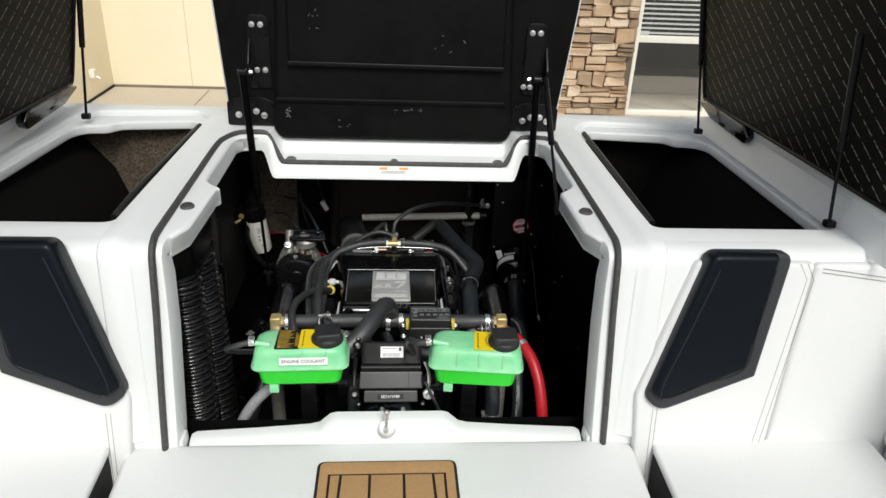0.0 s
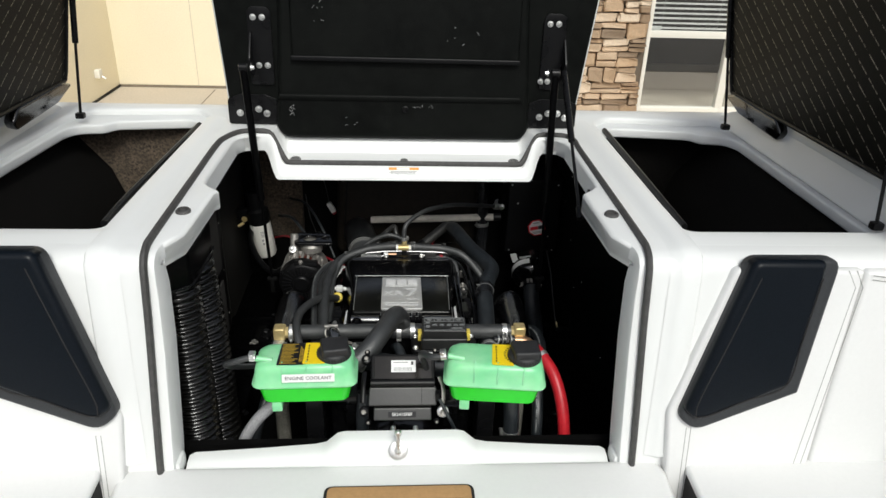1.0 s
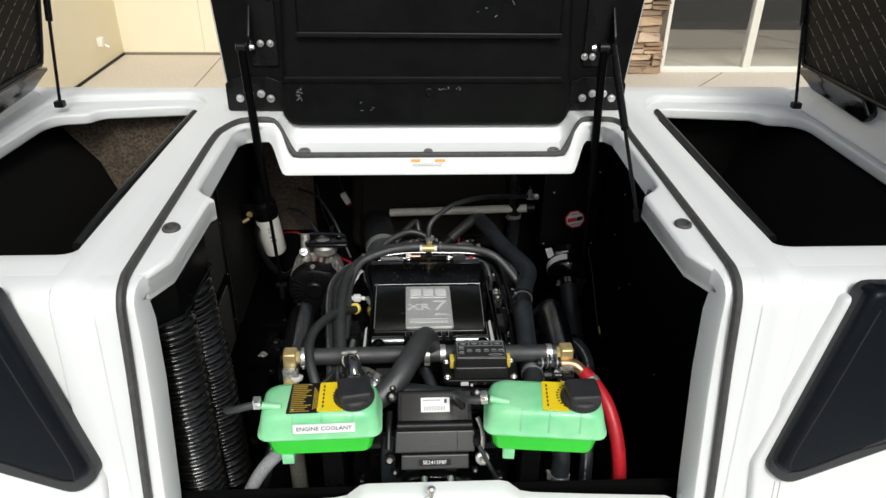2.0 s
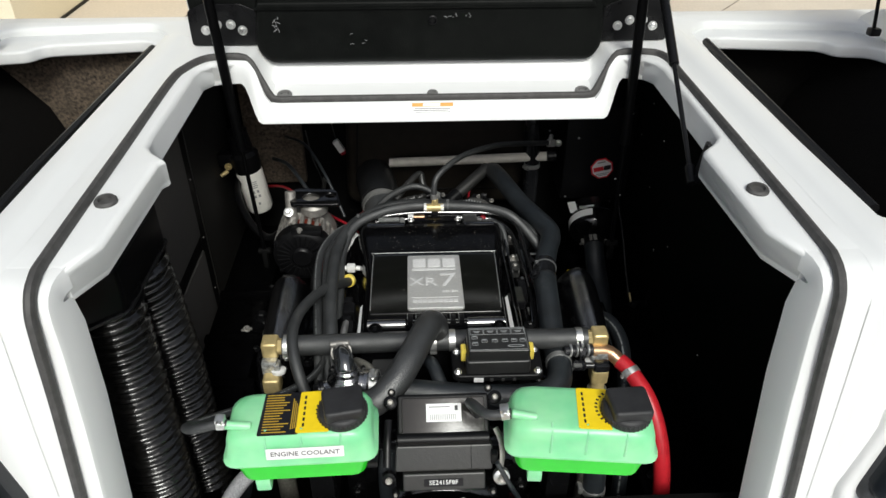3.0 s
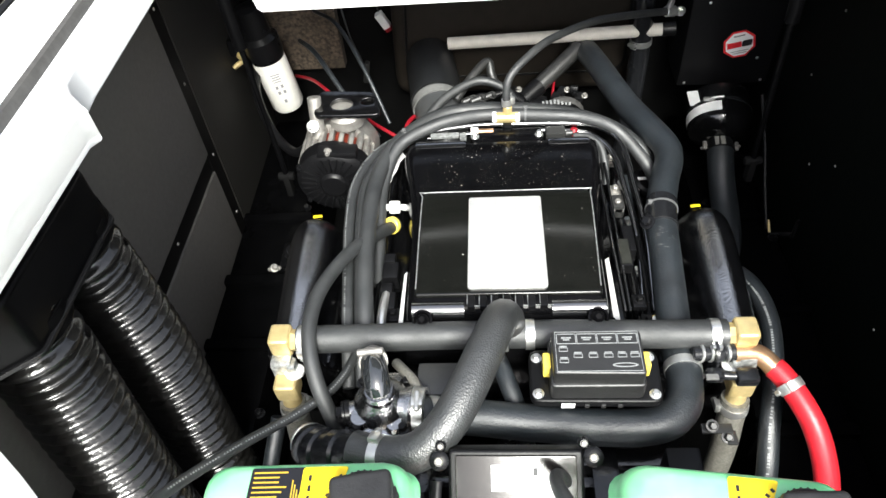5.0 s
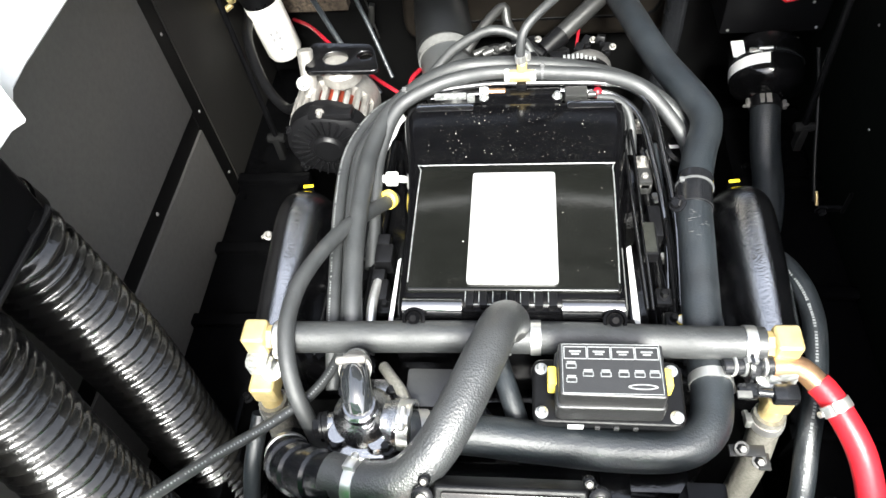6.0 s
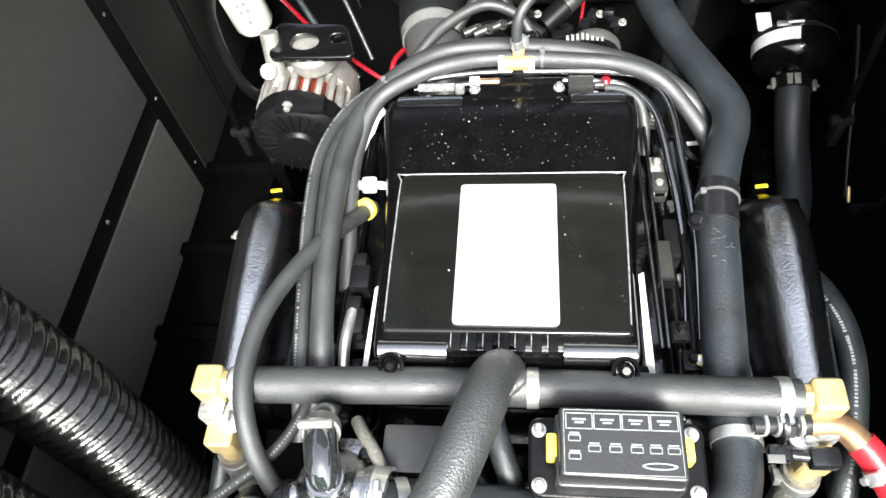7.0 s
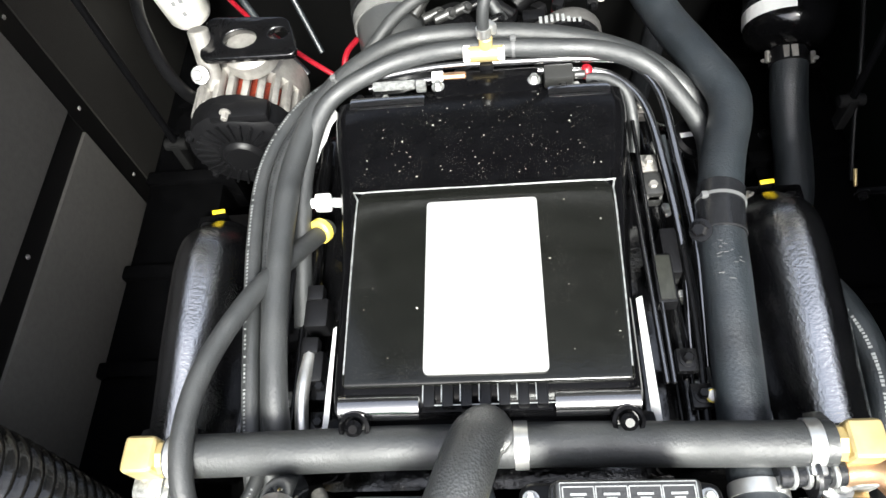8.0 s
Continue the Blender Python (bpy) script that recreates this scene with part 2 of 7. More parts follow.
def lid_liner():
    """Black lid lining with rows of slanting light dashes."""
    m = mat("dashed_lid_lining", (0.0058, 0.0052, 0.0040), 0.55, grain=0.3, gscale=60, bump=0.2, bscale=350, spec=0.12)
    n, l = m.node_tree.nodes, m.node_tree.links
    p = n["Principled BSDF"]
    src = p.inputs["Base Color"].links[0].from_socket
    tc = n.new("ShaderNodeTexCoord")
    sep = n.new("ShaderNodeSeparateXYZ")
    l.new(tc.outputs["Object"], sep.inputs[0])

    def calc(op, a, b=None):
        q = n.new("ShaderNodeMath")
        q.operation = op
        for sock, v in ((q.inputs[0], a), (q.inputs[1], b)):
            if isinstance(v, (int, float)):
                sock.default_value = v
            elif v is not None:
                l.new(v, sock)
        return q.outputs[0]

    y, z = sep.outputs["Y"], sep.outputs["Z"]
    wob = n.new("ShaderNodeTexNoise")
    wob.inputs["Scale"].default_value = 160
    l.new(tc.outputs["Object"], wob.inputs["Vector"])
    along = calc("ADD", calc("MULTIPLY", y, 0.80 / 0.056), calc("MULTIPLY", z, 0.60 / 0.056))
    across = calc("ADD", calc("MULTIPLY", y, -0.60 / 0.037), calc("MULTIPLY", z, 0.80 / 0.037))
    across = calc("ADD", across, calc("MULTIPLY", wob.outputs[0], 0.07))
    thread = calc("LESS_THAN", calc("FRACT", across), 0.075)
    dash = calc("LESS_THAN", calc("FRACT", calc("ADD", along, calc("MULTIPLY", calc("FLOOR", across), 0.37))), 0.80)
    worn = n.new("ShaderNodeMapRange")
    worn.inputs[1].default_value, worn.inputs[2].default_value = 0.35, 0.6
    l.new(wob.outputs[0], worn.inputs[0])
    mask = calc("MULTIPLY", calc("MULTIPLY", thread, dash), worn.outputs[0])
    mx = n.new("ShaderNodeMix")
    mx.data_type = "RGBA"
    l.new(mask, mx.inputs[0])
    l.new(src, mx.inputs[6])
    mx.inputs[7].default_value = (0.36, 0.34, 0.28, 1)
    l.new(mx.outputs[2], p.inputs["Base Color"])
    return m


LIDLINE = lid_liner()


def glass():
    m = bpy.data.materials.new("window_glass")
    m.use_nodes = True
    p = m.node_tree.nodes["Principled BSDF"]
    p.inputs["Base Color"].default_value = (0.9, 0.92, 0.92, 1)
    p.inputs["Roughness"].default_value = 0.01
    p.inputs["Transmission Weight"].default_value = 1.0
    p.inputs["IOR"].default_value = 2.5
    return m


GLASS = glass()


# ---- builders ----
BASE = {}


def thing(name, base, label, category, group="", kind=""):
    ob = new(name)
    ob.location = base
    BASE[ob.name] = Vector(base)
    return tagged(ob, label, category, group, kind)


def smooth(me, angle=35):
    me.polygons.foreach_set("use_smooth", [True] * len(me.polygons))
    me.set_sharp_from_angle(angle=radians(angle))


def part(name, bm, material, parent, label="", kind="", angle=35):
    """Links a bmesh, given in world places, as one mesh under a thing or part."""
    me = bpy.data.meshes.new(name)
    root = parent
    while root.parent:
        root = root.parent
    bm.transform(Matrix.Translation(-BASE[root.name]))
    bm.to_mesh(me)
    bm.free()
    me.materials.append(material)
    smooth(me, angle)
    ob = new(name, me)
    ob.parent = parent
    return tagged(ob, label, kind=kind)


def solo(name, bm, material, base, label, category, group="", kind="", angle=35):
    """A thing that is one mesh."""
    me = bpy.data.meshes.new(name)
    bm.transform(Matrix.Translation(-Vector(base)))
    bm.to_mesh(me)
    bm.free()
    me.materials.append(material)
    smooth(me, angle)
    ob = new(name, me)
    ob.location = base
    BASE[ob.name] = Vector(base)
    return tagged(ob, label, category, group, kind)


def join(*bms):
    out = bmesh.new()
    for b in bms:
        me = bpy.data.meshes.new("tmp")
        b.to_mesh(me)
        b.free()
        out.from_mesh(me)
        bpy.data.meshes.remove(me)
    return out


def box(c, s, bevel=0.003, rot=None, seg=2):
    bm = bmesh.new()
    bmesh.ops.create_cube(bm, size=1)
    bmesh.ops.scale(bm, vec=s, verts=bm.verts)
    if bevel:
        bmesh.ops.bevel(bm, geom=list(bm.edges), offset=min(bevel, min(s) * 0.45), segments=seg, affect="EDGES", profile=0.6)
    m = Matrix.Translation(c) @ (rot.to_4x4() if rot else Matrix())
    bm.transform(m)
    return bm


def span(x0, x1, y0, y1, z0, z1, bevel=0.003):
    return box(((x0 + x1) / 2, (y0 + y1) / 2, (z0 + z1) / 2), (x1 - x0, y1 - y0, z1 - z0), bevel)


def axis_matrix(a, d):
    return Matrix.Translation(a) @ Vector(d).to_track_quat("Z", "Y").to_matrix().to_4x4()


def lathe(a, d, profile, n=24):
    """Turned shape: profile of (distance along d from a, radius)."""
    bm = bmesh.new()
    rings = []
    for h, r in profile:
        rings.append([bm.verts.new((r * math.cos(2 * math.pi * k / n), r * math.sin(2 * math.pi * k / n), h)) for k in range(n)])
    for u, v in zip(rings, rings[1:]):
        for k in range(n):
            bm.faces.new((u[k], u[(k + 1) % n], v[(k + 1) % n], v[k]))
    bm.faces.new(list(reversed(rings[0])))
    bm.faces.new(rings[-1])
    bm.transform(axis_matrix(a, d))
    return bm


def rod(a, b, r, n=14, bevel=0.0015):
    a, b = Vector(a), Vector(b)
    h = (b - a).length
    e = min(bevel, r * 0.4, h * 0.3)
    return lathe(a, b - a, [(0, r - e), (e, r), (h - e, r), (h, r - e)], n)


def hexa(a, d, r, h):
    """A bolt head with washer."""
    return join(lathe(a, d, [(0, r * 1.5), (h * 0.25, r * 1.5), (h * 0.26, r * 1.45)], 14),
                lathe(Vector(a) + Vector(d).normalized() * h * 0.25, d, [(0, r), (h * 0.6, r), (h * 0.75, r * 0.75)], 6))


def curve_points(pts, step=0.008):
    """Catmull-Rom through pts, at about even steps."""
    p = [Vector(q) for q in pts]
    p = [p[0] * 2 - p[1]] + p + [p[-1] * 2 - p[-2]]
    out = []
    for i in range(1, len(p) - 2):
        a, b, c, d = p[i - 1:i + 3]
        k = max(2, int((c - b).length / step))
        for j in range(k):
            t = j / k
            out.append(0.5 * (2 * b + (c - a) * t + (2 * a - 5 * b + 4 * c - d) * t * t + (3 * b - a - 3 * c + d) * t ** 3))
    out.append(p[-2])
    return out


def sweep(path, radius, n=14, flat=1.0, closed=False):
    """A tube along a list of points; radius is a number or a function of the place along it, 0 to 1."""
    bm = bmesh.new()
    rings = []
    m = len(path)
    t0 = (path[1] - path[0]).normalized()
    up = Vector((0, 0, 1)) if abs(t0.z) < 0.9 else Vector((1, 0, 0))
    side = t0.cross(up).normalized()
    for i, q in enumerate(path):
        a = path[(i - 1) % m] if closed else path[max(0, i - 1)]
        b = path[(i + 1) % m] if closed else path[min(m - 1, i + 1)]
        t = (b - a).normalized()
        side = (side - t * side.dot(t)).normalized()
        nor = t.cross(side)
        r = radius(i / (m - 1)) if callable(radius) else radius
        rings.append([bm.verts.new(q + side * (r * math.cos(2 * math.pi * k / n)) + nor * (r * flat * math.sin(2 * math.pi * k / n))) for k in range(n)])
    pairs = list(zip(rings, rings[1:])) + ([(rings[-1], rings[0])] if closed else [])
    for u, v in pairs:
        for k in range(n):
            bm.faces.new((u[k], v[k], v[(k + 1) % n], u[(k + 1) % n]))
    if not closed:
        bm.faces.new(rings[0])
        bm.faces.new(list(reversed(rings[-1])))
    bmesh.ops.recalc_face_normals(bm, faces=bm.faces)
    return bm


def tube(pts, r, n=14, step=0.008, flat=1.0):
    return sweep(curve_points(pts, step), r, n, flat)


def rounded(pts, r, seg=4):
    """Rounds the corners of a closed 2D outline."""
    out = []
    k = len(pts)
    for i in range(k):
        a, b, c = (Vector((*pts[j % k][:2], 0)) for j in (i - 1, i, i + 1))
        rr = r[i] if isinstance(r, (list, tuple)) else r
        u, v = (a - b), (c - b)
        d = min(rr, u.length * 0.45, v.length * 0.45)
        p0, p1 = b + u.normalized() * d, b + v.normalized() * d
        for j in range(seg + 1):
            t = j / seg
            q = (1 - t) ** 2 * p0 + 2 * t * (1 - t) * b + t * t * p1
            out.append((q.x, q.y))
    return out


def plate(loops, thick, bevel=0.003, m=None, res=2):
    """A flat plate with holes: the first loop is its outline; its top lies at z 0 of m."""
    cu = bpy.data.curves.new("outline", "CURVE")
    cu.dimensions, cu.fill_mode = "2D", "BOTH"
    bevel = min(bevel, thick * 0.45)
    cu.extrude = thick / 2 - bevel
    cu.bevel_depth, cu.bevel_resolution, cu.offset = bevel, res, -bevel
    for loop in loops:
        s = cu.splines.new("POLY")
        s.points.add(len(loop) - 1)
        for q, (x, y) in zip(s.points, loop):
            q.co = (x, y, 0, 1)
        s.use_cyclic_u = True
    ob = bpy.data.objects.new("outline", cu)
    me = bpy.data.meshes.new_from_object(ob)
    bm = bmesh.new()
    bm.from_mesh(me)
    bpy.data.objects.remove(ob)
    bpy.data.curves.remove(cu)
    bpy.data.meshes.remove(me)
    bmesh.ops.remove_doubles(bm, verts=bm.verts, dist=1e-5)
    bm.transform((m or Matrix()) @ Matrix.Translation((0, 0, -thick / 2)))
    return bm


def loft(rows, closed=False):
    """A sheet through rows of points."""
    bm = bmesh.new()
    vs = [[bm.verts.new(q) for q in row] for row in rows]
    for u, v in zip(vs, vs[1:]):
        n = len(u)
        for k in range(n if closed else n - 1):
            bm.faces.new((u[k], u[(k + 1) % n], v[(k + 1) % n], v[k]))
    if closed:
        bm.faces.new(list(reversed(vs[0])))
        bm.faces.new(vs[-1])
    bmesh.ops.recalc_face_normals(bm, faces=bm.faces)
    return bm


def text(words, size, m, thick=0.0003, align="CENTER", squash=1.0):
    cu = bpy.data.curves.new("words", "FONT")
    cu.body, cu.size, cu.extrude = words, size, thick
    cu.align_x, cu.align_y = align, "CENTER"
    cu.resolution_u = 2
    ob = bpy.data.objects.new("words", cu)
    me = bpy.data.meshes.new_from_object(ob)
    bm = bmesh.new()
    bm.from_mesh(me)
    bpy.data.objects.remove(ob)
    bpy.data.curves.remove(cu)
    bpy.data.meshes.remove(me)
    bm.transform(m @ Matrix.Diagonal((squash, 1, 1, 1)))
    return bm


def frame_of(o, u, v):
    """A pose at o with x along u and y near v."""
    u = Vector(u).normalized()
    w = u.cross(Vector(v)).normalized()
    v = w.cross(u)
    m = Matrix((u, v, w)).transposed().to_4x4()
    m.translation = o
    return m


def bar(m, x, y, w, h, t=0.0006):
    """A thin printed bar on a surface, centred at x, y."""
    b = bmesh.new()
    bmesh.ops.create_cube(b, size=1)
    bmesh.ops.scale(b, vec=(w, h, t), verts=b.verts)
    b.transform(m @ Matrix.Translation((x, y, t / 2)))
    return b


def clamp_at(path, s, r, parent, turn=0.0, width=0.012):
    """A worm-drive clamp round a hose at the share s of its way."""
    i = min(len(path) - 2, max(1, int(s * (len(path) - 1))))
    d = (path[i + 1] - path[i - 1]).normalized()
    m = axis_matrix(path[i], d)
    w = width / 2
    band = lathe((0, 0, 0), (0, 0, 1), [(-w, r + 0.0002), (-w, r + 0.0014), (-w * 0.3, r + 0.0016), (w * 0.3, r + 0.0016), (w, r + 0.0014), (w, r + 0.0002)], 24)
    head = join(box((0, r + 0.004, 0), (0.014, 0.007, width * 1.1), 0.0015),
                lathe((-0.006, r + 0.0048, 0), (-1, 0, 0), [(0, 0.0042), (0.006, 0.0042), (0.007, 0.003)], 6))
    head.transform(Matrix.Rotation(radians(turn), 4, "Z"))
    b = join(band, head)
    b.transform(m)
    part("clamp", b, STEEL, parent, "stainless worm-drive clamp")


def hose(name, label, pts, r, material, clamps=(), category="hose", step=0.008, group="", n=16):
    path = curve_points(pts, step)
    e = thing(name, pts[-1] if pts[-1][2] < pts[0][2] else pts[0], label, category, group)
    part("tube", sweep(path, r, n), material, e)
    for s, turn in clamps:
        clamp_at(path, s, r, e, turn)
    return e


def hose_print(e, pts, r, s0, s1, n, facing, size=0.0045, material=None):
    """Faded print along a hose: a row of small bars on the side that faces the given direction."""
    path = curve_points(pts, 0.004)
    rng = random.Random(n)
    out = None
    for i in range(n):
        k = int((s0 + (s1 - s0) * i / n) * (len(path) - 2))
        p, t = path[k], (path[k + 1] - path[k]).normalized()
        f = Vector(facing)
        f = (f - t * f.dot(t)).normalized()
        if rng.random() < 0.15:
            continue
        b = bar(frame_of(p + f * (r + 0.0004), t, f.cross(t)), 0, 0, size * rng.uniform(0.5, 1.0), size * rng.uniform(0.8, 1.1), 0.0004)
        out = b if out is None else join(out, b)
    return part("print", out, material or PRINT, e)
# ---- ground and building ----
solo("ground", span(-60, 60, -50, 60, -0.3, 0.0, 0), CONCRETE, (0, 0, 0), "tan concrete apron with cut joints", "ground", kind="structure")
# Unseen dark slab, added so the lower panes reflect a darker band.
solo("road", span(-60, 60, -50, 7.3, 0.001, 0.005, 0), mat("dark_drive_slab", (0.075, 0.066, 0.056), 0.9, grain=0.3, gscale=60, stain=0.3, sscale=0.7, bump=0.5, bscale=150), (0, 0, 0), "unseen dark grey-brown slab added for the window reflection", "road", kind="structure")
for a, b in (((-30, 8.6), (30, 8.6)), ((2.0, 7.35), (4.1, 9.8)), ((-2.6, 7.35), (-2.6, 10.6)), ((5.2, 7.35), (7.4, 9.8))):
    a, b = Vector((*a, 0)), Vector((*b, 0))
    q = box((0, 0, 0), ((b - a).length, 0.012, 0.006), 0)
    q.transform(Matrix.Translation((a + b) / 2) @ Matrix.Rotation(math.atan2(b.y - a.y, b.x - a.x), 4, "Z"))
    solo("control_joint", q, JOINT, ((a + b) / 2)[:], "dark saw-cut joint in the concrete", "joint", kind="structure")

WY, RY = 9.83, 10.70       # window wall and recessed wall
solo("wall_recess", span(-3.95, 1.2, RY, RY + 0.25, 0, 5.0, 0.004), STUCCO, (0, RY, 0), "cream stucco wall of the recess", "wall", kind="structure")
solo("wall_return", span(-4.20, -3.95, 8.2, RY + 0.25, 0, 5.0, 0.004), STUCCO, (-4.1, 9.5, 0), "cream stucco return wall", "wall", kind="structure")
solo("wall_west", span(-14, -4.2, 8.2, 8.45, 0, 5.0, 0.004), STUCCO, (-9, 8.3, 0), "cream stucco front wall", "wall", kind="structure")
solo("wall_side", span(1.2, 1.45, WY, RY, 0, 5.0, 0.004), STUCCO, (1.3, 10.2, 0), "cream stucco side of the recess", "wall", kind="structure")
solo("wall_above", span(3.255, 7.6, WY, WY + 0.25, 2.36, 5.0, 0.004), STUCCO, (5.4, WY, 2.36), "cream stucco wall above the windows", "wall", kind="structure")
solo("wall_east", span(7.6, 15, WY, WY + 0.25, 0, 5.0, 0.004), STUCCO, (11, WY, 0), "cream stucco wall beyond the windows", "wall", kind="structure")
solo("wall_pier", span(1.45, 3.255, WY + 0.002, WY + 0.25, 0, 5.0, 0.004), MORTAR, (2.4, WY, 0), "dark mortar bed behind ledge stones", "wall", kind="structure")
# Unseen wall, added behind the camera to close the place and show in reflections.
solo("wall_behind", span(-16, 16, -13.3, -13.0, 0, 4.2, 0.004), FAR, (0, -13, 0), "unseen plain grey-brown wall added to close the place and be reflected", "wall", kind="structure")
solo("control_line", span(-2.851, -2.843, RY - 0.003, RY + 0.01, 0, 5, 0), mat("stucco_joint", (0.60, 0.53, 0.41), 0.9, grain=0.1), (-2.85, RY, 0), "thin vertical joint in the stucco", "joint", kind="structure")
solo("baseboard_weep", span(-3.95, 1.2, RY - 0.012, RY, 0, 0.035, 0.002), mat("weep_screed", (0.20, 0.165, 0.12), 0.8, grain=0.2), (-2, RY, 0), "dark weep strip at the foot of the wall", "trim", kind="structure")
solo("weep_return", span(-3.95, -3.938, 8.2, RY - 0.012, 0, 0.035, 0.002), STRIP, (-3.95, 9.4, 0), "dark weep strip at the foot of the return wall", "trim", kind="structure")

spig = thing("hose_bib_box", (-3.95, 9.96, 0.30), "small cream outlet cover on the stucco wall", "outlet")
part("cover", box((-3.915, 9.96, 0.345), (0.07, 0.10, 0.11), 0.012), FRAMEW, spig)
part("spout", rod((-3.90, 9.99, 0.31), (-3.84, 9.99, 0.27), 0.014), STEEL, spig)


def window(x0, x1, name):
    e = thing(name, ((x0 + x1) / 2, WY, 0.0), "tall cream-framed window with a lowered white blind", "window", kind="structure")
    f = 0.05
    part("window_frame", join(span(x0, x1, WY - 0.02, WY + 0.09, 0.0, 0.06), span(x0, x1, WY - 0.02, WY + 0.09, 2.30, 2.36),
                              span(x0, x0 + f, WY - 0.02, WY + 0.09, 0.06, 2.30), span(x1 - f, x1, WY - 0.02, WY + 0.09, 0.06, 2.30),
                              span(x0 + f, x1 - f, WY - 0.017, WY + 0.09, 0.985, 1.068)), FRAMEW, e)
    for z0, z1 in ((0.06, 0.985), (1.068, 2.30)):
        p = part("pane", span(x0 + f, x1 - f, WY + 0.03, WY + 0.037, z0, z1, 0), GLASS, e)
        p.visible_shadow = False
    for i in range(19):
        z = 1.10 + i * 0.062
        b = box(((x0 + x1) / 2, WY + 0.065, z), (x1 - x0 - 2 * f - 0.02, 0.045, 0.003), 0.001)
        b.transform(Matrix.Translation((0, WY + 0.065, z)) @ Matrix.Rotation(radians(25), 4, "X") @ Matrix.Translation((0, -WY - 0.065, -z)))
        part("slat", b, SLAT, e)
    for x in (x0 + 0.2, x1 - 0.2):
        part("cord", rod((x, WY + 0.06, 1.08), (x, WY + 0.06, 2.30), 0.002), SLAT, e)
    part("bottom_rail", span(x0 + f + 0.01, x0 + 0.19, WY + 0.040, WY + 0.058, 1.075, 1.125), SLAT, e)
    return e


window(3.255, 4.41, "window_1")
window(4.41, 5.56, "window_2")
window(5.56, 7.60, "window_3")
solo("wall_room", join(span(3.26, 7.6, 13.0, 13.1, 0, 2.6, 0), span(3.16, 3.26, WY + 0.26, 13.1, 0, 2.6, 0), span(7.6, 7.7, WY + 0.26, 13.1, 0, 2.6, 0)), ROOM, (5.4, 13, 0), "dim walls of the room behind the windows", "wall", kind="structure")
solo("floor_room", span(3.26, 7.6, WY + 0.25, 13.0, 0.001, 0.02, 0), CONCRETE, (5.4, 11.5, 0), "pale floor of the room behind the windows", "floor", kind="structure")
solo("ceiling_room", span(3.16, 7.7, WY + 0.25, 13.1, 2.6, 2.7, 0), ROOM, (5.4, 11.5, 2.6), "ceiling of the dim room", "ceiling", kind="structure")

# ---- boat: hull and deck ----
DZ = 1.857                 # deck level
hull = thing("boat_hull", (0, 2.0, 0.45), "white fibreglass hull of a ski boat on trailer bunks", "boat hull")
rows = []
for y, w, top in ((-2.8, 1.30, 1.86), (0.5, 1.30, 1.86), (2.83, 1.28, 1.83), (3.25, 1.22, 1.50)):
    rows.append([(-w, y, top), (-w * 0.99, y, 1.05), (-w * 0.82, y, 0.80), (0, y, 0.48), (w * 0.82, y, 0.80), (w * 0.99, y, 1.05), (w, y, top)])
part("shell", loft(rows), GEL, hull)
part("transom", loft([rows[-1], [(x * 0.98, 3.26, z) for x, y, z in rows[-1]]]), GEL, hull)
t = bmesh.new()
t.faces.new([t.verts.new((x, 3.25, z)) for x, y, z in rows[-1]])
part("transom_panel", t, GEL, hull)
part("bow_panel", span(-1.28, 1.28, -2.86, -2.80, 0.9, 1.86, 0.01), GEL, hull)
bunk = thing("trailer", (0, 1.0, 0.0), "plain dark trailer bunks under the hull", "trailer")
for x in (-0.62, 0.62):
    part("bunk", span(x - 0.07, x + 0.07, -1.5, 3.0, 0.50, 0.62, 0.01), BLACKM, bunk)
    for y in (-1.0, 0.6, 2.4):
        part("post", span(x - 0.04, x + 0.04, y - 0.04, y + 0.04, 0, 0.50, 0.004), BLACKM, bunk)

deck = thing("boat_deck", (0, 2.2, 1.20), "glossy white moulded engine deck with a bay and two lockers", "boat deck")
LOCK = [(0.622, 1.842), (1.060, 1.842), (1.060, 2.555), (1.035, 2.595), (0.960, 2.605), (0.940, 2.645), (0.690, 2.675), (0.640, 2.625)]
REC = [(0.620, 1.838), (1.082, 1.838), (1.082, 2.64), (1.045, 2.715), (0.685, 2.745), (0.630, 2.67)]


def flip(pts):
    return [(-x, y) for x, y in pts][::-1]


def portside(pts):
    """The port opening reaches a little nearer to the bay."""
    return [(x - (0.0 if y < 2.2 else 0.030), y + (0.03 if y > 2.2 else 0)) if x < 0.72 else (x - (0.05 if y > 2.2 else 0), y + (0.03 if y > 2.2 else 0)) for x, y in pts]


BAY = [(0.476, 1.757), (0.449, 1.815), (0.442, 2.046), (0.446, 2.058), (0.472, 2.084), (0.485, 2.104), (0.490, 2.14), (0.491, 2.43), (0.486, 2.465), (0.470, 2.492), (0.445, 2.502), (0.425, 2.503)]


def bay_edge(s):
    """The edge of the engine bay at deck level; the port side lies a little nearer to the middle aft of the step."""
    return [(s * (x - (0.012 if s < 0 and y > 2.05 else 0)), y) for x, y in BAY]


outline = [(1.26, 1.757), (1.26, 2.80), (1.22, 2.835), (0.62, 2.835), (-0.62, 2.835), (-1.22, 2.835), (-1.26, 2.80), (-1.26, 1.757)]
shape = outline + bay_edge(-1) + [(-0.412, 2.69), (0.425, 2.69)] + bay_edge(1)[::-1]
part("deck_top", plate([shape, rounded(REC, 0.03), rounded(flip(portside(REC)), 0.03)], 0.05, 0.010, Matrix.Translation((0, 0, DZ)), 3), GEL, deck)
